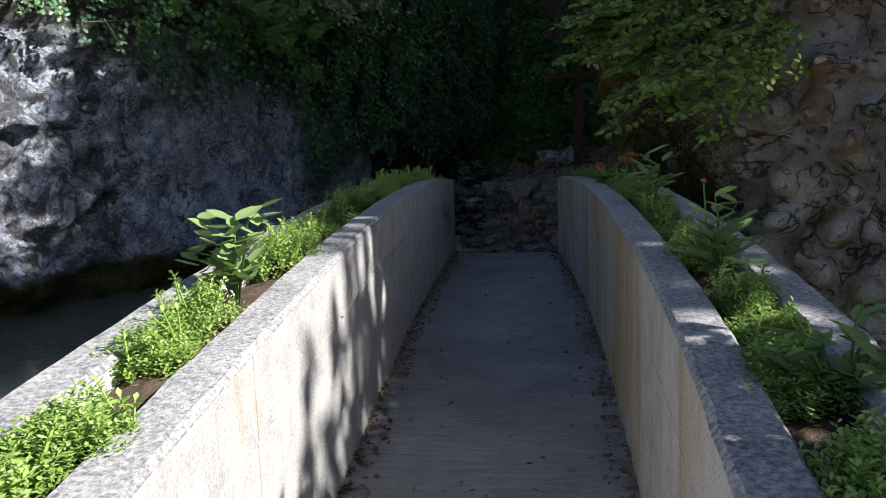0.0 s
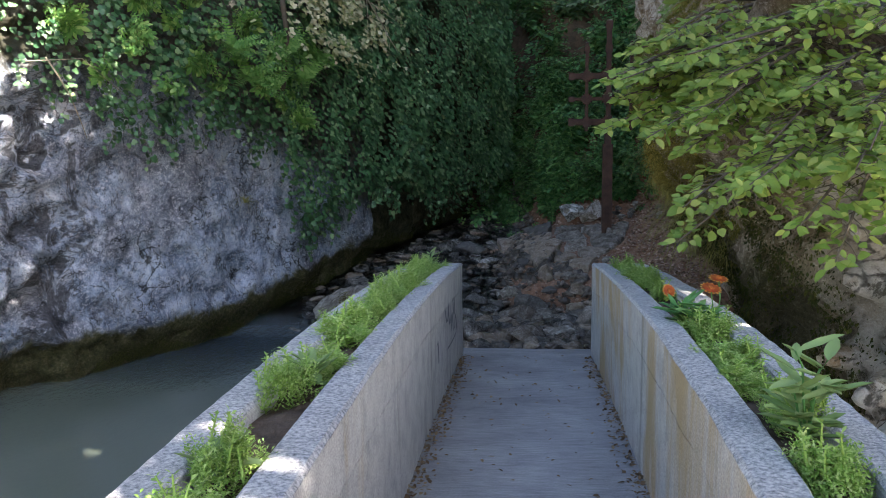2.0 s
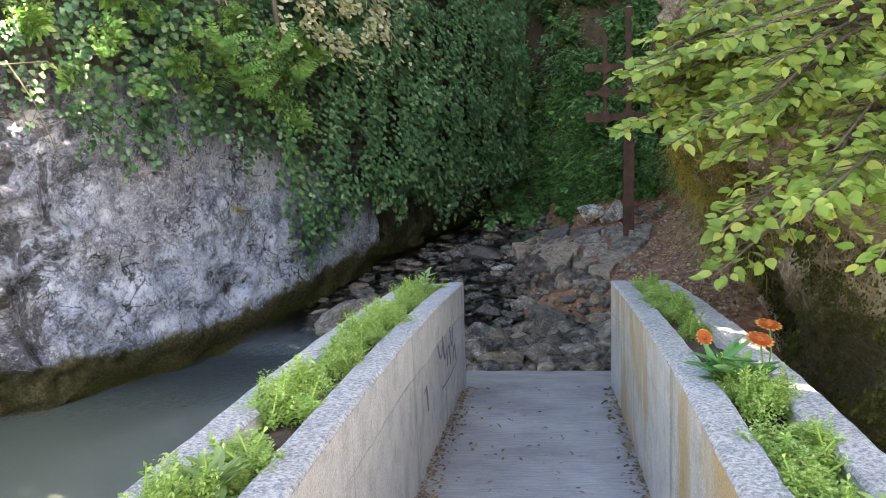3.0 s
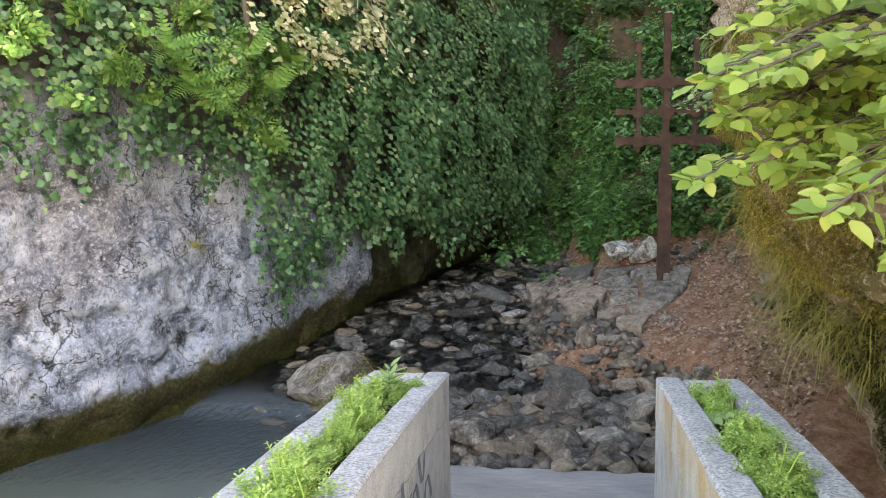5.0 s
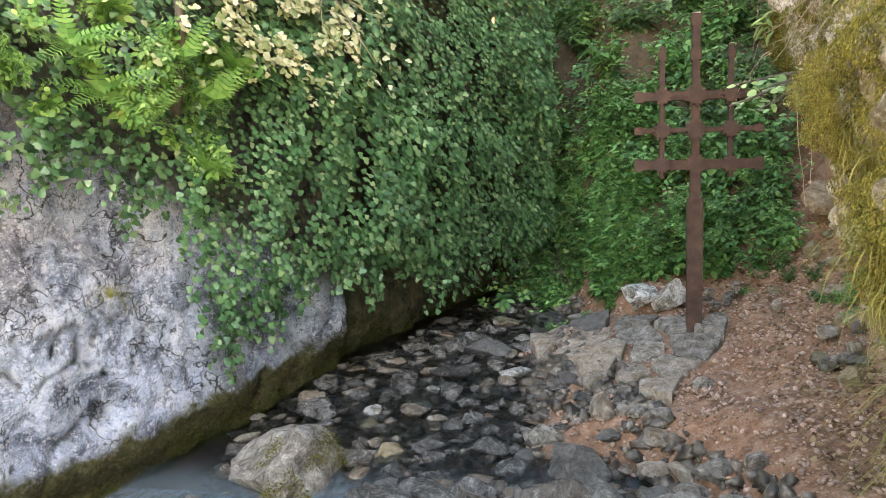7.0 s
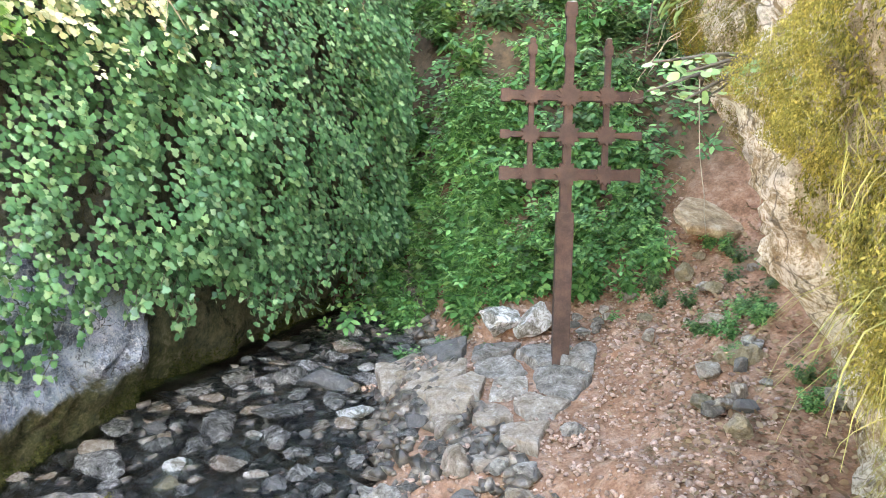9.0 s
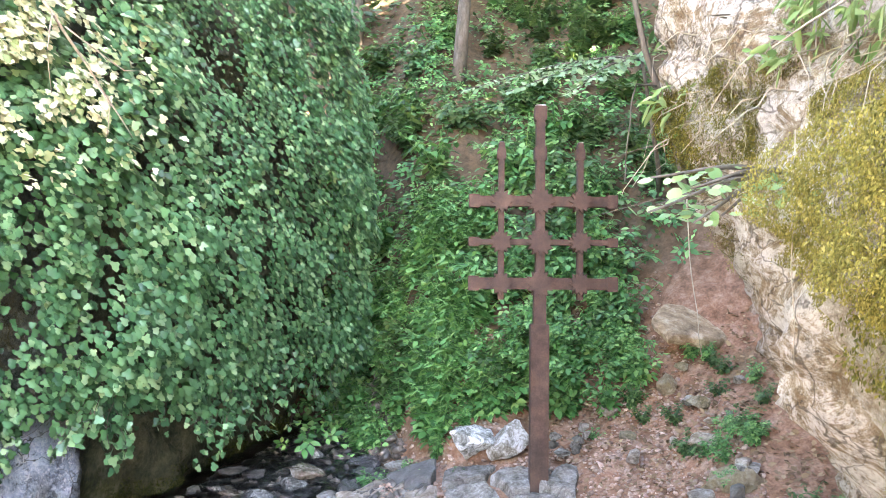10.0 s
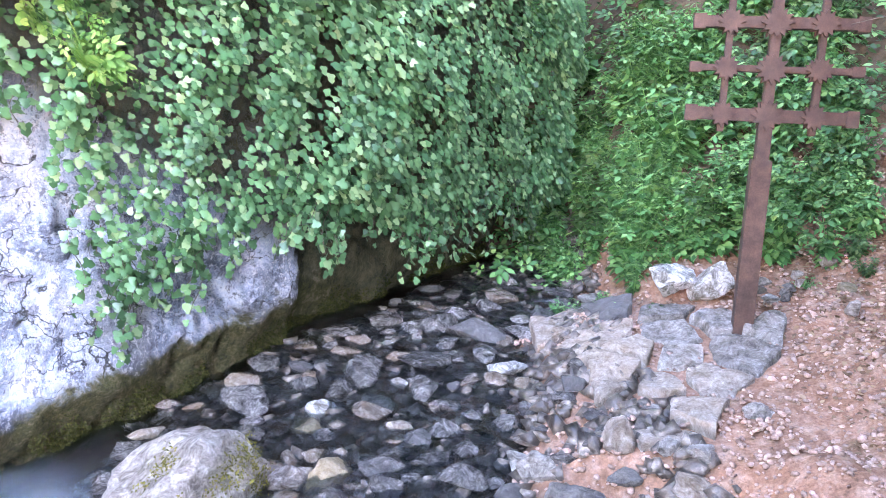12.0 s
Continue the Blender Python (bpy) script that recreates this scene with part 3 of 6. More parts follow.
def leaf_mesh(name, P, N, U, S, template, material):
    """One mesh of many leaves: bases P, face normals N, tip directions U, sizes S."""
    P, N, U, S = (np.asarray(a, float) for a in (P, N, U, S))
    Z = unit(N)
    Y = unit(U - (U * Z).sum(1, keepdims=True) * Z)
    X = np.cross(Y, Z)
    tv, tf = template
    V = P[:, None, :] + S[:, None, None] * (tv[None, :, 0, None] * X[:, None, :] + tv[None, :, 1, None] * Y[:, None, :] + tv[None, :, 2, None] * Z[:, None, :])
    F = tf[None, :, :] + (np.arange(len(P)) * len(tv))[:, None, None]
    me = bpy.data.meshes.new(name)
    V, F = V.reshape(-1, 3), F.reshape(-1, 3)
    me.vertices.add(len(V))
    me.vertices.foreach_set("co", V.ravel())
    me.loops.add(F.size)
    me.loops.foreach_set("vertex_index", F.ravel().astype(np.int32))
    me.polygons.add(len(F))
    me.polygons.foreach_set("loop_start", (np.arange(len(F)) * 3).astype(np.int32))
    me.update(calc_edges=True)
    me.validate()
    me.materials.append(material)
    return me


def leaves(name, P, N, U, S, template, material, parent=None):
    ob = new(name, leaf_mesh(name, P, N, U, S, template, material))
    ob.parent = parent
    return ob


rng = np.random.default_rng(7)


def fbm(x, y, z, octaves=5, h=0.9):
    return noise.fractal(Vector((x, y, z)), h, 2.1, octaves)


def smooth(a, b, v):
    t = np.clip((np.asarray(v, float) - a) / (b - a), 0, 1)
    return t * t * (3 - 2 * t)


# ---- the lie of the land ----
BED_Y = (-60, -4, -2.2, -1.0, 9.0, 10.4, 11.6, 12.6, 13.9, 16.1, 17.2, 18.2, 20, 24, 40, 90, 600)
BED_Z = (0.0, -0.3, -0.4, -1.5, -1.4, -1.1, -0.97, -0.66, -0.36, -0.06, 0.12, 1.0, 3.4, 8.0, 19, 45, 60)
BANK_Y = (-60, -4, -2.2, -1.0, 7.2, 8.4, 9.5, 10.7, 13.0, 14.2, 14.9, 15.35, 15.8, 16.7, 19, 24, 40, 90, 600)
BANK_Z = (0.0, -0.3, -0.4, -1.5, -1.3, -0.42, -0.25, -0.08, 0.06, 0.22, 0.31, 0.62, 1.05, 1.75, 3.8, 8.5, 19, 45, 60)


def paved_level(x, y):
    """Height of the slab floor before the cross, on arrays."""
    return np.interp(y, (12.5, 13.5, 14.4, 15.2), (-0.28, -0.11, 0.07, 0.19)) + 0.13 * np.clip(x, -0.3, 1.6) - 0.08 * smooth(0.5, -0.3, x)


def ground_height(x, y):
    """Height of the earth on arrays x, y."""
    edge = np.interp(y, (8, 9.5, 11.5, 12.5, 14, 15, 17), (0.9, 0.95, 0.95, 0.75, 0.65, 0.45, 0.0))
    k = smooth(edge - 0.45, edge + 0.75, x)
    k = np.maximum(k, smooth(9.6, 8.2, y) * smooth(-1.2, -0.6, x) * smooth(7.2, 8.0, y))
    side = np.maximum(0, x - 1.6)
    bank = np.interp(y, BANK_Y, BANK_Z) + 0.30 * side ** 1.5 * smooth(11.5, 14.5, y) + 0.1 * side * smooth(8, 10, y)
    z = np.interp(y, BED_Y, BED_Z) * (1 - k) + bank * k
    shelf = smooth(-2.0, -1.2, x) * smooth(12.8, 11.6, y) * smooth(7.3, 8.2, y)
    z = np.maximum(z, shelf * np.interp(y, (8, 9.5, 11, 12.8), (-0.42, -0.45, -0.52, -0.66)) + (1 - shelf) * -2.0)
    z = np.maximum(z, smooth(3.0, 4.6, x) * smooth(7.0, 5.0, y) * 2.2 - 2.0)
    slabs = smooth(-0.6, 0.05, x) * smooth(1.95, 1.5, x) * smooth(12.1, 12.65, y) * smooth(15.2, 14.8, y)
    z = z * (1 - slabs) + (paved_level(x, y) - 0.055) * slabs
    far = smooth(12, 40, np.abs(x))
    return z * (1 - far) + np.maximum(z, 3 + 0.1 * np.abs(x)) * far


def water_height(y):
    return np.interp(y, (-60, 11.5, 12.6, 13.9, 16.1, 17.3, 18), (-0.82, -0.79, -0.535, -0.235, 0.06, 0.23, 0.33))


def gz(x, y):
    return float(ground_height(np.array([x]), np.array([y]))[0])


def axis(lo, hi, step, outer_lo, outer_hi):
    return np.concatenate([outer_lo, np.arange(lo, hi, step), outer_hi])


def build_ground():
    xs = axis(-4.5, 5.5, 0.06, [-600, -250, -110, -50, -25, -14, -9, -6.5, -5.2], [6, 7, 9, 13, 22, 45, 100, 250, 600])
    ys = axis(7.5, 19.5, 0.06, [-600, -250, -100, -40, -15, -6, -4, -3, -2.2, -1.6, -1, 1, 3, 5, 6.5, 7.2], [20, 21, 22.5, 25, 29, 35, 45, 70, 120, 250, 600])
    X, Y = np.meshgrid(xs, ys, indexing="ij")
    Z = ground_height(X, Y)
    n = np.array([[fbm(x * 1.4, y * 1.4, 3.0, 5) for y in ys] for x in xs])
    fine = np.array([[fbm(x * 7, y * 7, 9.0, 3) for y in ys] for x in xs])
    calm = smooth(7.2, 8.6, Y) * (1 - 0.7 * smooth(-0.6, 0.05, X) * smooth(1.95, 1.5, X) * smooth(12.1, 12.65, Y) * smooth(15.2, 14.8, Y))
    Z = Z + calm * (0.07 * n + 0.025 * fine) * (1 + 1.2 * smooth(14.8, 17, Y))
    ny = len(ys)
    verts = np.stack([X, Y, Z], -1).reshape(-1, 3)
    faces = [(i * ny + j, (i + 1) * ny + j, (i + 1) * ny + j + 1, i * ny + j + 1) for i in range(len(xs) - 1) for j in range(ny - 1)]
    ob = mesh_object("ground", verts.tolist(), faces, GROUND)
    return tagged(ob, "reddish earth and gravel bank with a damp stream bed", "ground", kind="structure")


def build_water():
    xs = np.concatenate([[-30, -15, -8], np.arange(-6, 3.01, 0.06), [6, 12, 30]])
    ys = np.concatenate([np.arange(-2, 11, 0.5), np.arange(11, 17.6, 0.07)])
    wob = lambda x, y: (0.022 * fbm(x * 3, y * 3, 1, 3) + 0.022 * fbm(x * 9, y * 7, 4, 2)) * float(smooth(11, 12.4, y))
    verts = [(x, y, float(water_height(y)) + wob(x, y)) for x in xs for y in ys]
    ny = len(ys)
    faces = [(i * ny + j, (i + 1) * ny + j, (i + 1) * ny + j + 1, i * ny + j + 1) for i in range(len(xs) - 1) for j in range(ny - 1)]
    ob = mesh_object("water", verts, faces, WATER)
    ob.visible_shadow = False
    return tagged(ob, "dark green pool fed by a shallow clear stream", "water", kind="structure")


build_ground()
build_water()


def build_cliff(name, line, z_low, z_high, du, dz, side, offset, material, label):
    """A rock face along a plan line; side +1 when the open air lies to the right of the line."""
    line = np.array(line, float)
    seg = np.concatenate([[0], np.cumsum(np.linalg.norm(np.diff(line, axis=0), axis=1))])
    us = np.arange(0, seg[-1] + du / 2, du)
    P = np.stack([np.interp(us, seg, line[:, k]) for k in (0, 1)], 1)
    w = max(1, int(0.5 / du))
    ker = np.ones(2 * w + 1) / (2 * w + 1)
    Ps = np.stack([np.convolve(np.pad(P[:, k], w, mode="edge"), ker, "valid") for k in (0, 1)], 1)
    T = unit(np.gradient(Ps, axis=0))
    Nrm = np.stack([T[:, 1], -T[:, 0]], 1) * side
    zs = np.arange(z_low, z_high + dz / 2, dz)
    verts = []
    for i, u in enumerate(us):
        x, y, nx, ny_ = Ps[i, 0], Ps[i, 1], Nrm[i, 0], Nrm[i, 1]
        for z in zs:
            o = offset(x, y, z)
            verts.append((x + nx * o, y + ny_ * o, z + 0.05 * fbm(x * 2 + 7, y * 2, z * 2, 3)))
        o = offset(x, y, z_high)
        for back, up in ((0.8, 0.35), (2.0, 0.8), (4.5, 1.2), (9.0, 1.0), (9.5, -6.0)):
            verts.append((x + nx * (o - back), y + ny_ * (o - back), z_high + up * (1 + 0.5 * fbm(x, y, back, 3))))
    m = len(zs) + 5
    faces = [(i * m + j, (i + 1) * m + j, (i + 1) * m + j + 1, i * m + j + 1) for i in range(len(us) - 1) for j in range(m - 1)]
    if side < 0:
        faces = [f[::-1] for f in faces]
    ob = mesh_object(name, verts, faces, material)
    return tagged(ob, label, "cliff", kind="structure")


def along(s, n=-8.55):
    """The place at s along the big rock's face, n out from the origin."""
    return 0.882 * n + 0.471 * s, -0.471 * n + 0.882 * s


def left_offset(x, y, z):
    s = 0.471 * x + 0.882 * y
    water = float(water_height(y))
    o = 0.10 * fbm(x * 0.8, y * 0.8, z * 0.8, 4) + 0.045 * fbm(x * 3, y * 3, z * 3, 4)
    o -= 0.16 * float(smooth(water + 0.42, water + 0.02, z))
    o -= 0.20 * float(smooth(11.25, 11.5, s)) * float(smooth(2.2, 0.9, z))
    o -= 0.22 * max(0.0, z - 3.0)
    rough = float(smooth(6.9, 5.9, s))
    if rough > 0:
        o += rough * (0.36 * fbm(x * 1.5, y * 1.5, z * 1.9, 4) - 0.12 + 0.16 * (0.45 - noise.voronoi(Vector((x * 2.6, y * 2.6, z * 2.8)))[0][0]))
    ridge = abs(noise.noise(Vector((x * 1.1 + 4, y * 1.1, z * 1.5 + 2.5))) + 0.25 * noise.noise(Vector((x * 5, y * 5, z * 5))))
    o -= 0.11 * max(0.0, 1 - ridge / 0.04)
    ridge = abs(noise.noise(Vector((x * 2.3 + 9, y * 2.3, z * 2.9 + 6.5))) + 0.3 * noise.noise(Vector((x * 8, y * 8, z * 8))))
    o -= 0.045 * max(0.0, 1 - ridge / 0.05)
    facet = noise.voronoi(Vector((x * 1.7, y * 1.7, z * 2.2)))[0]
    return o + 0.07 * (0.4 - facet[0])


LEFT_LINE = [along(s) for s in (-9, -4, 0, 4, 8, 12, 14.6)] + [(-0.75, 17.6), (-1.2, 19.5), (-3.0, 24)]
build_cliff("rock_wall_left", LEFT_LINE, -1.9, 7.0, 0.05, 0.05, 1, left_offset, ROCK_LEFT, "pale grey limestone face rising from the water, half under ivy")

RIGHT_LINE = [(9, 3.6), (6, 4.4), (4, 5.1), (2.3, 5.7), (1.85, 5.95), (1.65, 6.6), (1.6, 7.5), (1.65, 8.6), (1.85, 9.6), (2.35, 10.6), (2.75, 11.6), (3.0, 12.4), (3.3, 13.3), (3.7, 14.8), (4.5, 17), (6, 20)]


def right_offset(x, y, z):
    o = 0.14 * fbm(x * 1.0, y * 1.0, z * 1.0 + 5, 4) + 0.09 * fbm(x * 3.2, y * 3.2, z * 3.2, 4)
    near = float(smooth(7.4, 8.6, y) * smooth(10.6, 9.7, y))
    far = float(smooth(9.7, 10.6, y) * smooth(12.6, 11.8, y))
    o += near * np.interp(z, (-1, 0.2, 0.8, 1.2, 1.7, 2.2, 2.7, 3.5, 7), (-0.5, -0.2, 0.05, 0.33, 0.60, 0.62, 0.32, -0.1, -1.2))
    o += far * np.interp(z, (-1, 0.5, 1.0, 1.6, 2.2, 3.0, 5.0), (-0.1, 0.0, 0.22, 0.60, 0.90, 1.05, 1.0))
    o += (1 - near - far) * np.interp(z, (-1, 0.5, 1.5, 3, 7), (-0.1, 0, 0.15, 0.1, -0.6))
    lump = noise.voronoi(Vector((x * 3.4, y * 3.4, z * 3.4)))[0][0]
    if y < 6.6:
        o += 1.5 * float(smooth(6.6, 6.2, y)) * max(-0.12, 0.16 - 0.4 * noise.voronoi(Vector((x * 4.2, y * 4.2, z * 4.2)))[0][0])
    lump2 = noise.voronoi(Vector((x * 9, y * 9, z * 9)))[0][0]
    pit = 0.05 * fbm(x * 9, y * 9, z * 9, 3) + 0.10 * min(0.0, noise.noise(Vector((x * 5, y * 5, z * 4))) + 0.22)
    return o + 0.17 * (0.5 - lump) + 0.05 * (0.5 - lump2) + pit


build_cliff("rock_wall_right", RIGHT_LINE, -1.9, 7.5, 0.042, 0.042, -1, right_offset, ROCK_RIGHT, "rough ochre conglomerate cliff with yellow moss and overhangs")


# ---- footbridge ----
def inner_left(y):
    return np.interp(y, (-3, 1, 3, 5, 8.25), (-0.60, -0.56, -0.55, -0.53, -0.48))


def inner_right(y):
    return np.interp(y, (-3, 1.1, 1.84, 2.6, 4.0, 5.2, 8.25), (0.20, 0.31, 0.38, 0.43, 0.50, 0.535, 0.57))


def parapet_top(y):
    return 0.99 - 0.0118 * (y - 3.3) ** 2


def deck_top(y):
    return parapet_top(y) - 0.76


def sweep(name, section, y0, y1, step, material, parent, wobble=0.0):
    """A long part: section(y) gives its closed outline as (x, z) pairs."""
    ys = np.arange(y0, y1 + step / 2, step)
    verts, n = [], 0
    for y in ys:
        out = section(y)
        n = len(out)
        for k, (x, z) in enumerate(out):
            d = wobble * fbm(x * 9, y * 9, z * 9, 3)
            verts.append((x + d, y, z + d))
    faces = [(i * n + k, (i + 1) * n + k, (i + 1) * n + (k + 1) % n, i * n + (k + 1) % n) for i in range(len(ys) - 1) for k in range(n)]
    faces += [tuple(range(n)), tuple((len(ys) - 1) * n + k for k in range(n))[::-1]]
    ob = mesh_object(name, verts, faces, material, parent, smooth=False)
    bm = bmesh.new()
    bm.from_mesh(ob.data)
    bmesh.ops.recalc_face_normals(bm, faces=bm.faces)
    bm.to_mesh(ob.data)
    bm.free()
    return ob


def wall_section(x_of, out, lo, hi, low_z, drop=0.0, chip=0.012):
    """A wall's outline between lo and hi metres out from its inner line."""
    def section(y):
        x, t = float(x_of(y)), parapet_top(y) - drop
        a, b = x + out * lo, x + out * hi
        s = 1 if b > a else -1
        return [(a, low_z(y)), (b, low_z(y)), (b, t - chip), (b - s * chip, t), (a + s * chip, t), (a, t - chip)]
    return section


def panel_section(x_of, out, low_z):
    """The inner wall, with the open joint between its two pours."""
    def section(y):
        x, t = float(x_of(y)), parapet_top(y) - 0.018
        b = x + out * 0.12
        j = t - 0.20 - 0.03 * fbm(y * 1.3, out, 0, 3) - 0.012 * fbm(y * 14, out, 4, 3)
        w = 0.004 + 0.003 * abs(fbm(y * 5, out, 7, 2))
        return [(x, low_z(y)), (b, low_z(y)), (b, t), (x, t), (x, j + w), (x + out * 0.012, j), (x + out * 0.002, j - w), (x + out * 0.002, j - 0.2)]
    return section


BRIDGE_END = 8.25
JOINTS = (-3.2, 0.2, 1.75, 3.45, 5.2, 6.9, 8.25)
bridge = thing("footbridge", (0, 8.0, 0))
bridge.matrix_world = Matrix.Identity(4)
tagged(bridge, "narrow arched concrete footbridge with planter parapets", "bridge")
sweep("deck", lambda y: [(float(inner_left(y)) - 0.05, deck_top(y) - 0.28), (float(inner_right(y)) + 0.05, deck_top(y) - 0.28), (float(inner_right(y)) + 0.05, deck_top(y)), (float(inner_left(y)) - 0.05, deck_top(y))], -3.2, BRIDGE_END - 0.04, 0.15, DECK, bridge)
for x_of, out, inner_mat in ((inner_left, -1, CONCRETE), (inner_right, 1, CONCRETE_WARM)):
    low = lambda y: deck_top(y) - 0.30
    for a, b in zip(JOINTS[:-1], JOINTS[1:]):
        sweep("wall_panel", panel_section(x_of, out, low), a + 0.002, b - 0.002, (b - a - 0.004) / 36, inner_mat, bridge, 0.0012)
    sweep("outer_wall", wall_section(x_of, out, 0.29, 0.41, low, 0.018), -3.2, BRIDGE_END, 0.05, CONCRETE, bridge, 0.002)
    def cap_section(lo, hi, x_of=x_of, out=out):
        def section(y):
            x, t = float(x_of(y)), parapet_top(y)
            a, b = x + out * (lo - 0.002), x + out * (hi + 0.002)
            s = 1 if b > a else -1
            c = 0.012 + 0.006 * fbm(y * 6, lo, 2, 3)
            return [(a, t - 0.017), (b, t - 0.017), (b, t - 0.012), (b - s * c, t), (a + s * c, t), (a, t - 0.012)]
        return section
    sweep("capping", cap_section(0.0, 0.12), -3.2, BRIDGE_END, 0.03, CAPPING, bridge, 0.002)
    sweep("capping", cap_section(0.29, 0.41), -3.2, BRIDGE_END, 0.03, CAPPING, bridge, 0.003)
    def soil_section(y, x_of=x_of, out=out):
        x, t = float(x_of(y)), parapet_top(y) - 0.07 + 0.02 * fbm(y * 4, 1, out, 3)
        a, b = x + out * 0.115, x + out * 0.295
        return [(a, t - 0.3), (b, t - 0.3), (b, t), ((a + b) / 2, t + 0.015), (a, t)]
    sweep("soil", soil_section, -3.2, BRIDGE_END - 0.1, 0.06, SOIL, bridge, 0.012)
    xe = float(x_of(BRIDGE_END - 0.05))
    a, b = sorted((xe + out * 0.121, xe + out * 0.289))
    part("end_wall", box_bm(a, b, BRIDGE_END - 0.12, BRIDGE_END - 0.004, -0.4, parapet_top(BRIDGE_END) - 0.004, 0.008), CAPPING, bridge)
def apron_section(y):
    z = np.interp(y, (8.2, 8.35, 9.75), (deck_top(8.2) - 0.005, deck_top(8.25) - 0.02, -0.43))
    return [(-0.80, z - 0.35), (0.92, z - 0.35), (0.92, z - 0.02), (0.90, z), (-0.78, z), (-0.80, z - 0.02)]


sweep("apron", apron_section, BRIDGE_END - 0.035, 9.75, 0.1, DECK, bridge, 0.004)
PAINT = plain_material("faded spray paint", [(0.3, (0.10, 0.115, 0.14)), (0.7, (0.21, 0.225, 0.25))], 18, 0.7, 0.1, 0.001, 90)
for k, (y0, z0, y1, z1, y2, z2) in enumerate([(6.35, -0.36, 6.42, -0.30, 6.44, -0.48), (6.85, -0.22, 6.95, -0.40, 7.05, -0.24), (7.05, -0.20, 7.10, -0.45, 7.22, -0.30), (7.22, -0.42, 7.30, -0.18, 7.38, -0.44),
                                                  (7.38, -0.20, 7.46, -0.46, 7.52, -0.22), (7.5, -0.44, 7.56, -0.25, 7.66, -0.47), (6.95, -0.5, 7.3, -0.52, 7.6, -0.49)]):
    ys = np.linspace(0, 1, 9)
    stroke = Soup()
    pts = []
    for u in ys:
        yy = (1 - u) ** 2 * y0 + 2 * u * (1 - u) * y1 + u * u * y2
        zz = (1 - u) ** 2 * z0 + 2 * u * (1 - u) * z1 + u * u * z2
        pts.append((float(inner_left(yy)) + 0.0015, yy, parapet_top(yy) + zz))
    verts = [q for x, y, z in pts for q in ((x, y - 0.026, z), (x + 0.003, y, z + 0.004), (x, y + 0.026, z + 0.006))]
    stroke.add(verts, [f for i in range(8) for f in ((3 * i, 3 * i + 3, 3 * i + 4, 3 * i + 1), (3 * i + 1, 3 * i + 4, 3 * i + 5, 3 * i + 2))])
    stroke.make("paint_stroke", PAINT, bridge)
part("abutment", box_bm(-0.9, 0.98, 7.7, BRIDGE_END - 0.06, -1.6, -0.36, 0.02), CONCRETE, bridge)


def deck_litter():
    n = 2600
    y = 0.5 + 7.6 * rng.random(n)
    left = rng.random(n) < 0.55
    d = 0.012 + 0.09 * rng.random(n) ** 2.5
    d = np.where(rng.random(n) < 0.10, 0.9 * rng.random(n), d)
    x = np.where(left, inner_left(y) + d, inner_right(y) - d)
    P = np.stack([x, y, deck_top(y) + 0.004 + 0.008 * rng.random(n)], 1)
    N = rng.normal(size=(n, 3)) * 0.35 + (0, 0, 1)
    ob = leaves("leaf_litter", P, N, rng.normal(size=(n, 3)), 0.012 + 0.022 * rng.random(n), OVATE, LITTER)
    tagged(ob, "dry leaf crumbs swept along the deck's edges", "leaf litter", kind="stuff")


deck_litter()


# ---- stones ----
def stone_data(seed, material, detail=2):
    """A broken stone: a bevelled hull of random points, or a rougher lump for the large ones."""
    r = random.Random(seed)
    bm = bmesh.new()
    if detail < 3:
        for _ in range(13 if detail == 2 else 9):
            v = Vector((r.gauss(0, 1), r.gauss(0, 1), r.gauss(0, 1))).normalized() * r.uniform(0.78, 1.0)
            bm.verts.new(v)
        bmesh.ops.convex_hull(bm, input=bm.verts)
        bmesh.ops.delete(bm, geom=[v for v in bm.verts if not v.link_faces], context="VERTS")
        if detail == 2:
            bmesh.ops.bevel(bm, geom=bm.edges[:], offset=0.07, segments=1, affect="EDGES", profile=0.5)
        else:
            bmesh.ops.triangulate(bm, faces=bm.faces[:])
    else:
        bmesh.ops.create_icosphere(bm, subdivisions=detail + 1, radius=1.0)
        planes = []
        for _ in range(13):
            v = Vector((r.gauss(0, 1), r.gauss(0, 1), r.gauss(0, 1))).normalized()
            planes.append((v, r.uniform(0.48, 0.80)))
        for v in bm.verts:
            for n, d in planes:
                k = v.co.dot(n) - d
                if k > 0:
                    v.co -= n * k * 0.97
            v.co *= 1 + 0.13 * noise.noise(v.co * 2.5 + Vector((seed, 0, 0))) + 0.07 * noise.noise(v.co * 6) + 0.03 * noise.noise(v.co * 15)
    me = bpy.data.meshes.new("stone")
    bm.to_mesh(me)
    bm.free()
    me.materials.append(material)
    return me


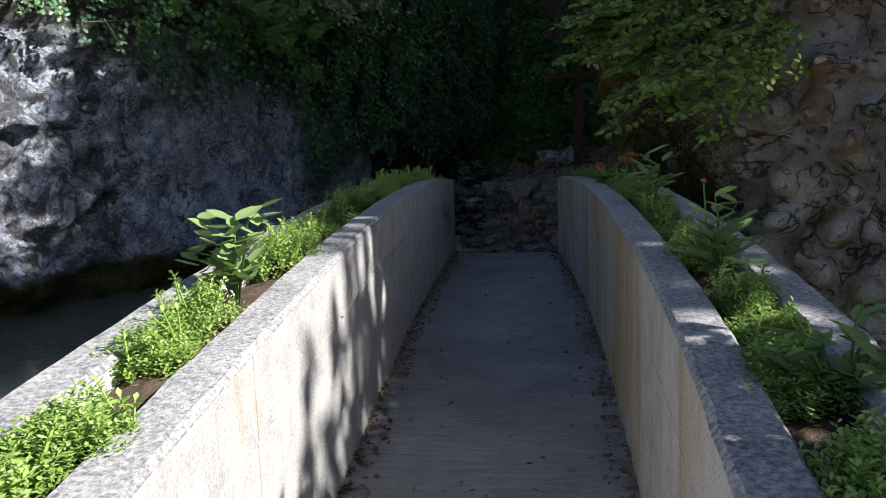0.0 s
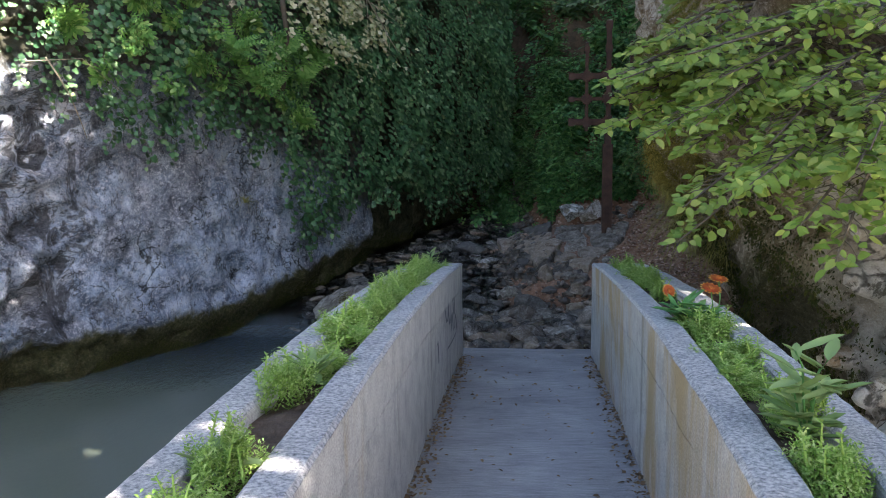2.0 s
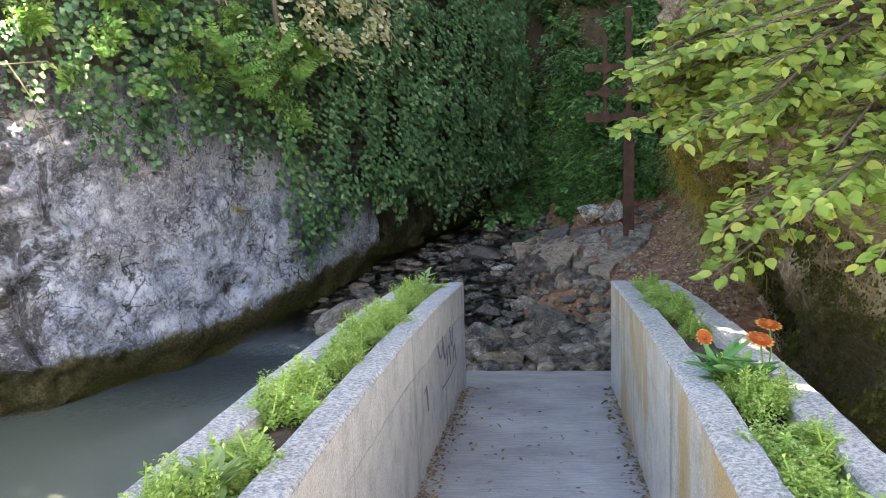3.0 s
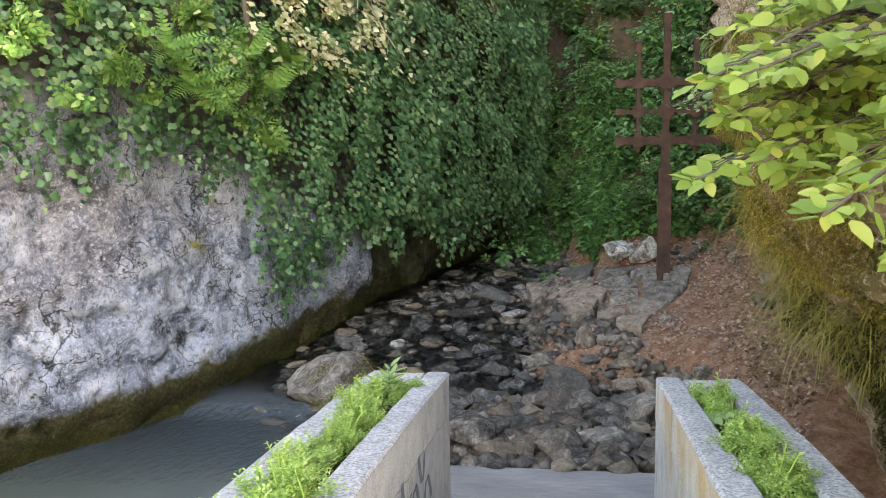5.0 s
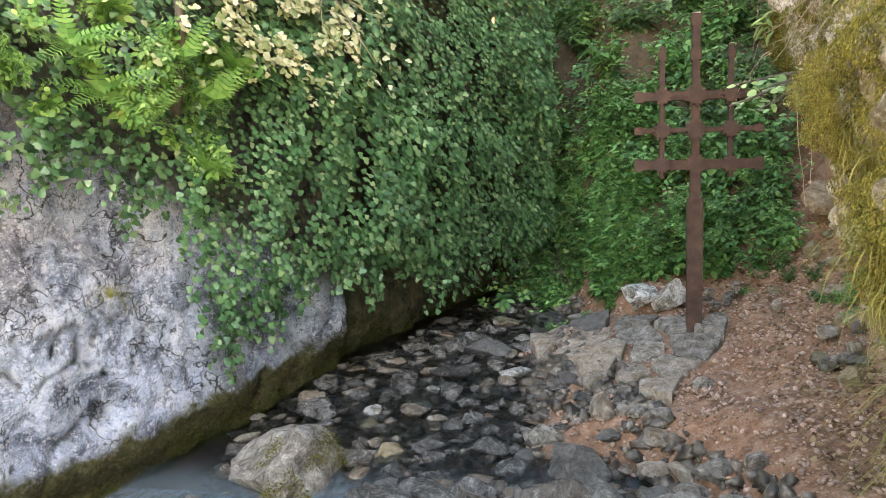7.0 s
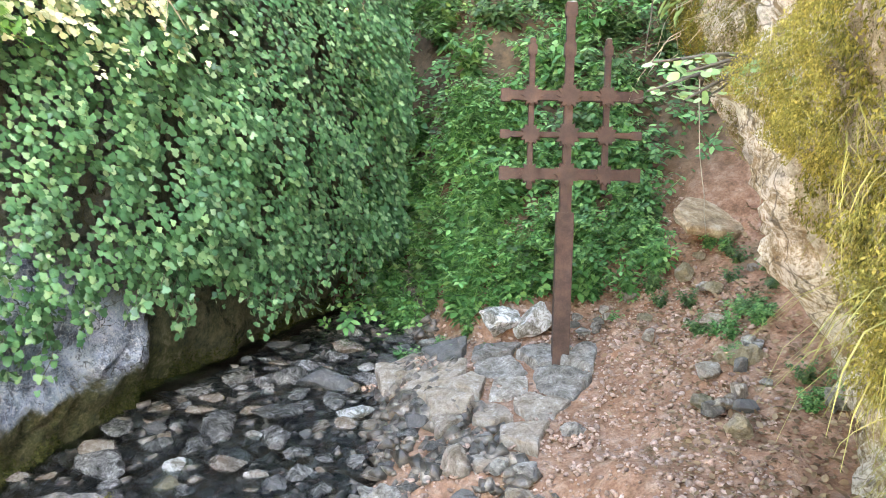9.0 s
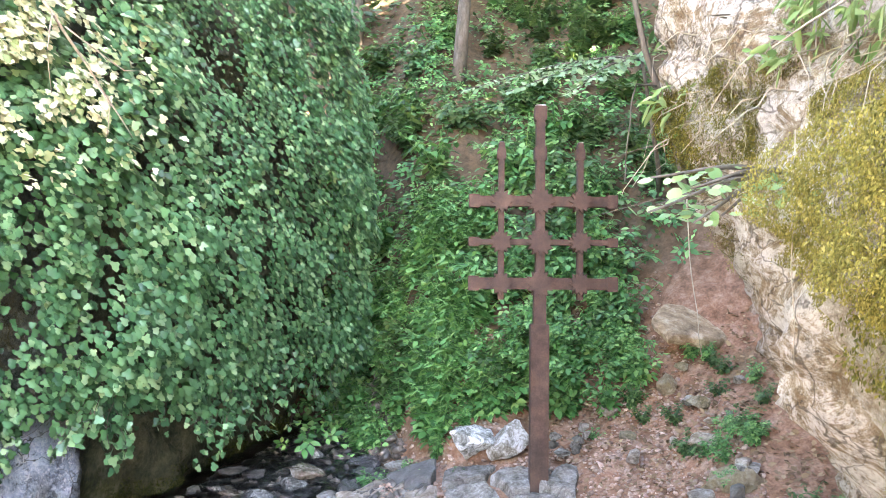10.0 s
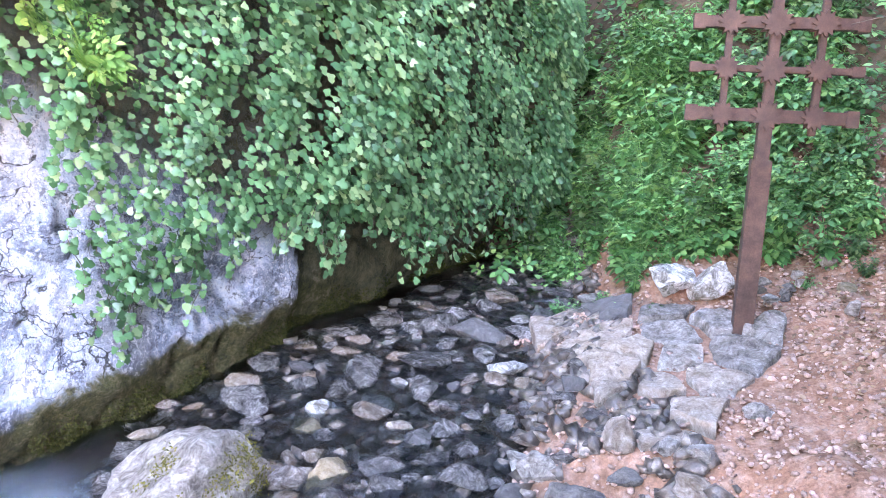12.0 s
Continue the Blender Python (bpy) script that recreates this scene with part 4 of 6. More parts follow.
def slab_data(seed, material):
    """A rough flat slab with a broken outline."""
    r = random.Random(seed)
    n = r.randint(6, 8)
    ring = []
    for k in range(n):
        a = 2 * math.pi * (k + r.uniform(-0.28, 0.28)) / n
        q = r.uniform(0.8, 1.12)
        ring.append(Vector((q * math.cos(a), q * math.sin(a), 0)))
    bm = bmesh.new()
    dense = []
    for k in range(n):
        for u in (0, 0.33, 0.66):
            p = ring[k].lerp(ring[(k + 1) % n], u)
            dense.append(p * (1 + 0.05 * noise.noise(p * 4 + Vector((seed, 0, 0)))))
    loops = []
    for scale, z in ((1.0, -1.0), (1.04, -0.2), (1.0, 0.55), (0.93, 0.85), (0.6, 1.0), (0.25, 1.0)):
        loops.append([bm.verts.new((p.x * scale, p.y * scale, z + 0.35 * noise.noise(Vector((p.x * scale * 2.2, p.y * scale * 2.2, seed))) * (z > 0.5))) for p in dense])
    m = len(dense)
    for lo, hi in zip(loops[:-1], loops[1:]):
        for k in range(m):
            bm.faces.new((lo[k], lo[(k + 1) % m], hi[(k + 1) % m], hi[k]))
    bm.faces.new(loops[-1])
    bm.faces.new(loops[0][::-1])
    me = bpy.data.meshes.new("slab")
    bm.to_mesh(me)
    bm.free()
    me.materials.append(material)
    return me


WET = [stone_data(i, STONE_WET) for i in range(9)]
DRY = [stone_data(20 + i, STONE_DRY) for i in range(7)]
PALE = [stone_data(40 + i, STONE_PALE, 3) for i in range(3)]
BIG = [stone_data(63 + i, BOULDER, 3) for i in range(2)]
MOSSY = [stone_data(60 + i, STONE_MOSS, 3) for i in range(3)]


def stone(name, data, x, y, z, sx, sy, sz, rz=0.0, rx=0.0, label="", category="stone", group=""):
    ob = new(name, data)
    ob.matrix_world = pose(x, y, z, rx, 0, rz) @ Matrix.Diagonal((sx, sy, sz, 1))
    return tagged(ob, label, category, group)


taken = []
PAVED = [(-0.34, 14.75), (0.25, 15.05), (1.0, 14.85), (1.74, 14.45), (1.55, 13.75), (1.2, 13.35), (0.95, 12.72), (0.5, 12.6), (0.22, 13.25), (0.15, 13.8), (-0.24, 14.2)]
PAVED_CENTRES = [(0.3, 14.25), (1.25, 14.45), (1.32, 13.85), (0.80, 13.85), (1.0, 13.45), (0.5, 13.05), (0.35, 13.6), (0.78, 14.7), (-0.05, 14.65), (0.62, 12.72), (0.86, 13.02), (0.24, 13.3), (0.80, 14.25), (1.6, 14.2), (0.56, 13.9), (0.35, 14.78), (0.72, 13.4)]


def paved_height(x, y):
    return float(paved_level(x, y)) + 0.02 * noise.noise(Vector((x * 2.2, y * 2.2, 4)))


def clipped(poly, n, d):
    """The part of a polygon where p . n <= d."""
    out = []
    for k, p in enumerate(poly):
        q = poly[(k + 1) % len(poly)]
        a, b = p.dot(n) - d, q.dot(n) - d
        if a <= 0:
            out.append(p)
        if a * b < 0:
            out.append(p.lerp(q, a / (a - b)))
    return out


def paving_slab(k):
    c = Vector(PAVED_CENTRES[k])
    poly = [Vector(p) for p in PAVED]
    if sum(p.x * poly[(i + 1) % len(poly)].y - poly[(i + 1) % len(poly)].x * p.y for i, p in enumerate(poly)) < 0:
        poly.reverse()
    for o in PAVED_CENTRES:
        if o != PAVED_CENTRES[k]:
            n = Vector(o) - c
            poly = clipped(poly, n, (Vector(o) + c).dot(n) / 2 - 0.034 * n.length)
    if len(poly) < 3:
        return
    mid = sum(poly, Vector((0, 0))) / len(poly)
    ring = []
    for i, p in enumerate(poly):
        q = poly[(i + 1) % len(poly)]
        m = max(2, int((q - p).length / 0.05))
        for u in range(m):
            e = p.lerp(q, u / m)
            ring.append(mid + (e - mid) * (0.97 + 0.16 * noise.noise(Vector((e.x * 5, e.y * 5, k))) + 0.05 * noise.noise(Vector((e.x * 16, e.y * 16, k)))))
    tip = random.Random(k).uniform(-0.13, 0.13), random.Random(k + 50).uniform(-0.13, 0.13)
    lift = random.Random(k + 9).uniform(-0.035, 0.04)
    base = paved_height(mid.x, mid.y)
    bm = bmesh.new()
    loops = []
    for scale, dz in ((0.98, -0.30), (1.0, -0.05), (0.985, -0.012), (0.95, 0.0), (0.8, 0.004), (0.6, 0.004), (0.4, 0.004), (0.2, 0.004)):
        row = []
        for e in ring:
            w = mid + (e - mid) * scale
            h = paved_height(w.x, w.y) + lift + dz + tip[0] * (w.x - mid.x) + tip[1] * (w.y - mid.y)
            h += 0.034 * noise.noise(Vector((w.x * 7, w.y * 7, k))) + 0.013 * noise.noise(Vector((w.x * 26, w.y * 26, k)))
            row.append(bm.verts.new((w.x - mid.x, w.y - mid.y, h - base)))
        loops.append(row)
    m = len(ring)
    for lo, hi in zip(loops[:-1], loops[1:]):
        for i in range(m):
            bm.faces.new((lo[i], lo[(i + 1) % m], hi[(i + 1) % m], hi[i]))
    bm.faces.new(loops[-1])
    bm.faces.new(loops[0][::-1])
    me = bpy.data.meshes.new("flat_stone")
    bm.to_mesh(me)
    bm.free()
    me.materials.append(BOULDER)
    ob = new("flat_stone", me)
    ob.matrix_world = pose(mid.x, mid.y, base)
    tagged(ob, "rough tan-grey limestone slab laid before the cross", "stone", "slabs before the cross")


for k in range(len(PAVED_CENTRES)):
    paving_slab(k)
    taken.append((*PAVED_CENTRES[k], 0.26))


def in_paving(x, y):
    inside = False
    for k, (ax, ay) in enumerate(PAVED):
        bx, by = PAVED[k - 1]
        if (ay > y) != (by > y) and x < ax + (bx - ax) * (y - ay) / (by - ay):
            inside = not inside
    return inside


ROUGH = [stone_data(100 + i, STONE_DRY, 3) for i in range(5)]
ROUGH_WET = [stone_data(110 + i, STONE_WET, 3) for i in range(4)]
# (x, y, half-length, height, turn) of the large stones along the stream's dry edge
EDGE_STONES = [(0.14, 12.28, 0.34, 0.22, 10), (-0.12, 12.58, 0.21, 0.12, 150), (0.37, 12.66, 0.15, 0.17, 60), (0.84, 12.55, 0.16, 0.10, 20), (0.66, 12.60, 0.11, 0.09, 80), (0.79, 12.36, 0.17, 0.09, 5),
               (0.41, 12.46, 0.14, 0.08, 30), (1.14, 11.68, 0.18, 0.10, 170), (1.36, 11.45, 0.17, 0.11, 35), (0.77, 12.16, 0.18, 0.10, 15), (1.26, 13.03, 0.13, 0.07, 50), (0.30, 11.55, 0.24, 0.14, 20),
               (0.75, 11.30, 0.20, 0.12, 140), (-0.15, 11.00, 0.24, 0.14, 70), (0.45, 10.40, 0.26, 0.13, 30)]
# the same for those that stand in the water
WET_STONES = [(-0.02, 12.82, 0.18, 0.08, 5), (0.56, 12.33, 0.18, 0.10, 8), (0.03, 13.22, 0.15, 0.10, 70), (0.23, 13.22, 0.14, 0.10, 20), (-0.95, 12.90, 0.14, 0.13, 120), (-1.67, 12.33, 0.19, 0.12, 40),
              (-1.14, 12.60, 0.20, 0.09, 15), (-1.34, 12.21, 0.14, 0.12, 80), (-0.38, 13.20, 0.13, 0.13, 60), (-0.37, 12.27, 0.20, 0.12, 30), (-0.40, 14.73, 0.24, 0.11, 155), (-1.02, 15.05, 0.20, 0.10, 10),
              (-1.90, 14.45, 0.26, 0.06, 170), (-0.10, 15.91, 0.30, 0.09, 5), (-0.87, 14.07, 0.15, 0.09, 100), (-0.51, 13.78, 0.15, 0.09, 10)]
for k, (x, y, a, h, turn) in enumerate(EDGE_STONES):
    taken.append((x, y, a * 0.95))
    stone("stone", ROUGH[k % 5], x, y, gz(x, y) + 0.3 * h, a, a * 0.72, h, turn, 0, "rough tan-grey limestone block beside the stream", "stone", "blocks at the stream's edge")
for k, (x, y, a, h, turn) in enumerate(WET_STONES):
    taken.append((x, y, a * 0.95))
    stone("stone", ROUGH_WET[k % 4], x, y, float(water_height(y)) - 0.02, a, a * 0.70, h, turn, 0, "wet grey stone half under water", "stone", "large stones of the stream")
for x, y, z, a, b, c, turn, data, lab in [
    (-2.34, 12.15, -0.64, 0.60, 0.50, 0.49, 60, BIG[0], "large tan boulder with pale flecks in the stream"),
    (-1.75, 13.15, -0.46, 0.14, 0.10, 0.15, 30, PALE[0], "pale upright stone in the stream"),
    (-1.78, 12.95, -0.52, 0.16, 0.12, 0.12, 0, MOSSY[1], "mossy rounded stone in the stream"),
    (-1.40, 13.35, -0.47, 0.27, 0.17, 0.11, 12, DRY[2], "low grey stone in the stream"),
    (-0.80, 13.05, -0.46, 0.20, 0.12, 0.11, 5, WET[3], "wet grey stone in the stream"),
    (-0.46, 13.9, -0.22, 0.19, 0.10, 0.08, 15, PALE[1], "white wedge of stone in the stream"),
    (-0.68, 16.1, 0.06, 0.16, 0.13, 0.10, 0, PALE[2], "pale rounded stone in the stream"),
    (-1.45, 12.5, -0.62, 0.22, 0.17, 0.14, 50, MOSSY[2], "stone with a cap of moss in the stream"),
    (-0.6, 12.45, -0.52, 0.22, 0.14, 0.13, 10, WET[5], "wet grey stone in the stream"),
    (0.86, 14.95, 0.44, 0.24, 0.19, 0.21, 0, PALE[0], "white lichened stone at the foot of the bank"),
    (1.22, 14.93, 0.42, 0.25, 0.19, 0.24, 40, PALE[2], "white lichened stone at the foot of the bank"),
    (2.62, 13.4, 0.42, 0.27, 0.18, 0.20, -20, MOSSY[1], "yellow-mossed block by the cliff"),
    (2.95, 13.25, 0.38, 0.12, 0.10, 0.10, 0, MOSSY[2], "small mossy stone by the cliff"),
    (3.05, 14.6, 0.78, 0.22, 0.16, 0.13, 0, DRY[1], "grey stone in the earth bank"),
]:
    taken.append((x, y, (a + b) * 0.42))
    stone("boulder" if a > 0.4 else "stone", data, x, y, z, a, b, c, turn, 0, lab)
LEDGE = slab_data(77, EARTH_ROCK)
stone("ledge", LEDGE, 3.15, 15.4, gz(3.15, 15.4) + 0.06, 0.62, 0.40, 0.055, 25, 30, "tilted ledge of ochre rock in the earth bank")
for i in range(9):
    x, y = 1.55 + 0.36 * rng.random(), 14.55 + 0.3 * rng.random()
    stone("stone", DRY[i % 7], x, y, gz(x, y) + 0.05 + 0.025 * i, 0.09, 0.07, 0.05, 40 * i, 0, "small grey stone heaped by the cross", "stone", "stones by the cross")

count = 0
for _ in range(20000):
    if count >= 250:
        break
    y = 8.7 + 7.0 * rng.random()
    lo = max(-0.52 * (17 - y) - 0.75, -2.9) if y > 11.3 else -1.9 + (11.3 - y) * 0.35
    x = lo + (np.interp(y, (8.5, 11, 12.5, 14, 17), (1.25, 1.35, 0.75, 0.35, 0.1)) - lo) * rng.random()
    r = rng.choice([0.075, 0.10, 0.13, 0.17, 0.23], p=[0.14, 0.26, 0.30, 0.20, 0.10])
    r *= 1.3 if y < 11.5 else 1.0
    if (-0.92 < x < 1.05 and y < 9.72) or in_paving(x, y):
        continue
    if any((x - a) ** 2 + (y - b) ** 2 < (0.60 * (c + r)) ** 2 for a, b, c in taken):
        continue
    taken.append((x, y, r))
    z = max(gz(x, y), float(water_height(y)) - 0.05) + r * (0.26 if y > 11.5 else 0.42)
    dry = x > np.interp(y, (8.5, 11, 13, 17), (0.7, 0.6, 0.3, 0.0)) or rng.random() < 0.12
    stone("stone", DRY[count % 7] if dry else WET[count % 9], x, y, z, r * (1.1 + 0.5 * rng.random()), r * (0.8 + 0.3 * rng.random()), r * (0.45 + 0.32 * rng.random()), 360 * rng.random(), 24 * rng.random() - 12,
          "rough grey stone on the gravel bank" if dry else "dark wet stone in the stream", "stone", "stones of the stream bed")
    count += 1


def small_stones():
    """The smaller stones that fill the gaps of the stream bed."""
    data = stone_data(91, STONE_WET, 1)
    tv = np.array([v.co[:] for v in data.vertices])
    tf = np.array([p.vertices[:] for p in data.polygons])
    n = 4200
    y = 8.5 + 8.6 * rng.random(n)
    lo = np.where(y > 11.3, np.maximum(-0.53 * (17 - y) - 0.8, -2.95), -1.9)
    x = lo + (np.interp(y, (8.5, 11, 12.5, 14, 17), (1.4, 1.5, 0.95, 0.5, 0.1)) - lo) * rng.random(n)
    off = ~((x > -0.9) & (x < 1.0) & (y < 9.75))
    x, y = x[off], y[off]
    n = len(x)
    r = 0.035 + 0.085 * rng.random(n) ** 1.4
    P = np.stack([x, y, np.maximum(ground_height(x, y), water_height(y) - 0.08) + r * 0.2], 1)
    A = rng.normal(size=(n, 3)) * 0.3 + (0, 0, 1)
    ob = new("stream_stones", leaf_mesh("stream_stones", P, A, rng.normal(size=(n, 3)), r, (tv * (1.3, 0.95, 0.7), tf), SMALL_STONE))
    tagged(ob, "small dark stones packed between the larger ones", "stones", kind="stuff")


SMALL_STONE = plain_material("small wet stones", [(0.3, (0.02, 0.018, 0.016)), (0.5, (0.085, 0.07, 0.055)), (0.7, (0.24, 0.205, 0.165))], 12, 0.3, 0.4, 0.01, 50, vary=0.5, island=True)
small_stones()


def pebbles():
    """Gravel spread over the bank."""
    bm = bmesh.new()
    bmesh.ops.create_icosphere(bm, subdivisions=1, radius=1.0)
    tv = np.array([v.co[:] for v in bm.verts])
    tf = np.array([[v.index for v in f.verts] for f in bm.faces])
    bm.free()
    n = 16000
    y = 8.6 + 7.6 * rng.random(n)
    x = -1.6 + 4.6 * rng.random(n)
    keep = (x < 1.7 + 0.3 * np.maximum(0, y - 9.5)) & ~((x > -0.9) & (x < 1.0) & (y < 9.75))
    x, y = x[keep], y[keep]
    n = len(x)
    s = 0.006 + 0.020 * rng.random(n) ** 3 + 0.007 * rng.random(n)
    P = np.stack([x, y, ground_height(x, y) + 0.07 * np.array([fbm(a * 1.4, b * 1.4, 3.0, 5) for a, b in zip(x, y)]) + 0.025 * np.array([fbm(a * 7, b * 7, 9.0, 3) for a, b in zip(x, y)]) + s * 0.3], 1)
    A = unit(rng.normal(size=(n, 3)))
    A[:, 2] = 1.5
    ob = new("gravel", leaf_mesh("gravel", P, A, rng.normal(size=(n, 3)), s, (tv * (1.2, 0.9, 0.65), tf), GRAVEL))
    return tagged(ob, "loose pinkish gravel strewn over the bank", "gravel", kind="stuff")


GRAVEL = plain_material("gravel", [(0.3, (0.17, 0.105, 0.075)), (0.5, (0.31, 0.205, 0.155)), (0.7, (0.43, 0.33, 0.27))], 20, 0.9, 0.3, 0.004, 90, vary=0.35, island=True)
pebbles()


# ---- cross ----
def star_bm(x, z, r, y0, y1, points=12):
    bm = bmesh.new()
    front, back = [], []
    for k in range(points * 2):
        a = math.pi * k / points
        q = r * (1.0 if k % 2 == 0 else 0.66)
        front.append(bm.verts.new((x + q * math.cos(a), y0, z + q * math.sin(a))))
        back.append(bm.verts.new((x + q * math.cos(a), y1, z + q * math.sin(a))))
    bm.faces.new(front)
    bm.faces.new(back[::-1])
    for k in range(points * 2):
        j = (k + 1) % (points * 2)
        bm.faces.new((front[k], back[k], back[j], front[j]))
    bmesh.ops.recalc_face_normals(bm, faces=bm.faces)
    return bm


def build_cross():
    c = thing("cross", (0, 0, 0))
    c.matrix_world = pose(1.36, 14.25, 0.12, 0, 0, -3)
    tagged(c, "tall rust-brown steel cross of three uprights and three bars", "cross")
    part("post", box_bm(-0.075, 0.075, -0.075, 0.075, 0.0, 1.42, 0.006), RUST, c)
    part("neck", box_bm(-0.05, 0.05, -0.062, 0.062, 1.40, 1.70, 0.006), RUST, c)
    part("upright", box_bm(-0.036, 0.036, -0.055, 0.055, 1.68, 3.19, 0.004), RUST, c)
    part("cap", box_bm(-0.05, 0.05, -0.062, 0.062, 3.12, 3.24, 0.006), RUST, c)
    part("collar", box_bm(-0.05, 0.05, -0.062, 0.062, 2.78, 2.90, 0.006), RUST, c)
    part("bird_lime", box_bm(-0.042, 0.042, -0.05, 0.05, 3.238, 3.252, 0.004), STONE_PALE, c, "whitish crust on the top")
    for x in (-0.325, 0.335):
        part("upright", box_bm(x - 0.024, x + 0.024, -0.042, 0.042, 1.62, 2.89, 0.004), RUST, c)
        part("cap", box_bm(x - 0.037, x + 0.037, -0.05, 0.05, 2.79, 2.88, 0.005), RUST, c)
        part("cap", box_bm(x - 0.024, x + 0.024, -0.05, 0.05, 2.875, 2.93, 0.005), RUST, c)
    for x in (-0.325, 0.335):
        part("bird_lime", box_bm(x - 0.02, x + 0.02, -0.042, 0.042, 2.928, 2.942, 0.004), STONE_PALE, c, "whitish crust on the top")
    for z, h in ((2.44, 0.042), (2.10, 0.024), (1.755, 0.048)):
        part("crossbar", box_bm(-0.55, 0.60, -0.048, 0.048, z - h, z + h, 0.004), RUST, c)
        for x in (-0.55, 0.60):
            part("bar_end", box_bm(x - 0.045, x + 0.045, -0.055, 0.055, z - h - 0.014, z + h + 0.014, 0.004), RUST, c)
        for x in (-0.325, 0.0, 0.335):
            r = 0.118 if x == 0 else 0.100
            part("star_plate", star_bm(x, z, r, -0.078, -0.050), RUST, c)
            part("star_plate", star_bm(x, z, r, 0.050, 0.078), RUST, c)


build_cross()


# ---- ivy and wall plants ----
NWALL = np.array((0.882, -0.471, 0.0))
TWALL = np.array((0.471, 0.882, 0.0))


def ivy_lower_edge(s):
    return np.interp(s, (0, 5.0, 6.0, 7.1, 7.7, 8.4, 9.05, 9.12, 9.55, 9.75, 10.3, 10.9, 11.3, 12.3, 13.5, 14.4), (3.2, 2.6, 2.1, 1.85, 1.9, 2.1, 1.65, 1.15, 0.55, 0.48, 0.85, 1.05, 0.98, 0.78, 0.98, 0.95))


def ivy_leaf_size(s, z):
    return 0.064 + 0.010 * np.sin(1.7 * s + 0.6 * z)


def ivy():
    n = 96000
    s = 2 + 13.2 * rng.random(n)
    z = 0.2 + 5.0 * rng.random(n) ** 0.9
    edge = ivy_lower_edge(s) + 0.25 * np.array([noise.noise(Vector((a * 5.0, 0, 0))) for a in s]) + 0.12 * np.array([noise.noise(Vector((a * 17.0, 3, 0))) for a in s])
    # drapes: streaks that run down the wall, with gaps between them
    drape = np.array([noise.noise(Vector((a * 4.2, b * 0.9, 5))) + 0.5 * noise.noise(Vector((a * 9.0, b * 2.2, 9))) for a, b in zip(s, z)])
    dens = 0.62 + 0.78 * drape
    dens = np.where(s < 9.0, dens * 0.62 - 0.08, dens + 0.12)
    dens = np.where((z < edge + 0.55) & (s < 10.8), dens * 0.6, dens)
    keep = (z > edge) & (rng.random(n) < dens)
    s, z, drape = s[keep], z[keep], drape[keep]
    bulge = np.array([0.16 + 0.20 * noise.noise(Vector((a * 1.1, b * 1.1, 2))) + 0.10 * noise.noise(Vector((a * 4, b * 3, 8))) for a, b in zip(s, z)]) + 0.24 * drape
    out = -8.5 + bulge + 0.17 * rng.random(len(s)) ** 1.5 - 0.20 * np.maximum(0, z - 3.0) + 0.20 * smooth(9, 10.5, s) * smooth(0.4, 1.4, z)
    out = np.where(s > 14.6, out - 0.4 * (s - 14.6), out)
    P = NWALL * out[:, None] + TWALL * s[:, None]
    P[:, 2] = z
    N = NWALL + 0.26 * rng.normal(size=(len(s), 3)) + np.array((0.1, -0.25, 0.6))
    U = np.array((0, 0, -1.0)) + 0.5 * rng.normal(size=(len(s), 3))
    S = ivy_leaf_size(s, z) * (0.68 + 0.6 * rng.random(len(s)))
    ob = leaves("ivy", P, N, U, S, IVY_LEAF, IVY)
    tagged(ob, "dense dark green ivy hanging over the rock face", "ivy", kind="stuff")


def sun_patch():
    """Leaves coloured pale to stand in for a sunlit patch high on the ivy."""
    n = 2600
    s, z = 10.1 + 0.55 * rng.normal(size=n), 3.35 + 0.38 * rng.normal(size=n)
    keep = np.array([noise.noise(Vector((a * 3, b * 3, 1))) > -0.12 for a, b in zip(s, z)]) & (z > 2.45)
    s, z = s[keep], z[keep]
    P = NWALL * (-7.98 + 0.12 * rng.random(len(s)) - 0.2 * np.maximum(0, z - 3.0))[:, None] + TWALL * s[:, None]
    P[:, 2] = z
    ob = leaves("creeper", P, NWALL + 0.4 * rng.normal(size=P.shape) + (0, 0, 0.7), np.array((0, 0, -1.0)) + 0.6 * rng.normal(size=P.shape), 0.045 + 0.035 * rng.random(len(s)), IVY_LEAF, SUNLIT_IVY)
    tagged(ob, "ivy leaves coloured cream and pale green as a sunlit patch", "ivy", kind="stuff")


sun_patch()
ivy()


def ivy_strands():
    """Single trails that hang below the ivy's edge."""
    holder = thing("ivy_trails", (-2.5, 13, 1))
    holder.matrix_world = Matrix.Identity(4)
    tagged(holder, "thin ivy trails hanging free below the mass", "ivy")
    for _ in range(85):
        P, N, U, S, soup = [], [], [], [], Soup()
        s = rng.choice([rng.uniform(9.3, 14.4), rng.uniform(6.5, 14.4)])
        top = float(ivy_lower_edge(s)) + 0.25
        length = rng.uniform(0.3, 0.75)
        out = -8.38 + 0.16 * rng.random() + (0.2 if s > 10.5 else 0)
        pts = []
        for k in range(9):
            z = top - length * k / 8
            ss = s + 0.05 * math.sin(k + s * 9)
            p = NWALL * (out + 0.02 * math.sin(k * 1.3)) + TWALL * ss
            pts.append((p[0], p[1], z))
            for _ in range(3):
                P.append(pts[-1] + 0.03 * rng.normal(size=3))
                N.append(NWALL + 0.5 * rng.normal(size=3) + (0, 0, 0.4))
                U.append(rng.normal(size=3) * 0.6 + (0, 0, -1))
                S.append(rng.uniform(0.045, 0.085))
        soup.tube(pts, 0.003, 4)
        trail = soup.make("trail", BARK, holder)
        leaves("foliage", P, N, U, S, IVY_LEAF, IVY, trail)


ivy_strands()


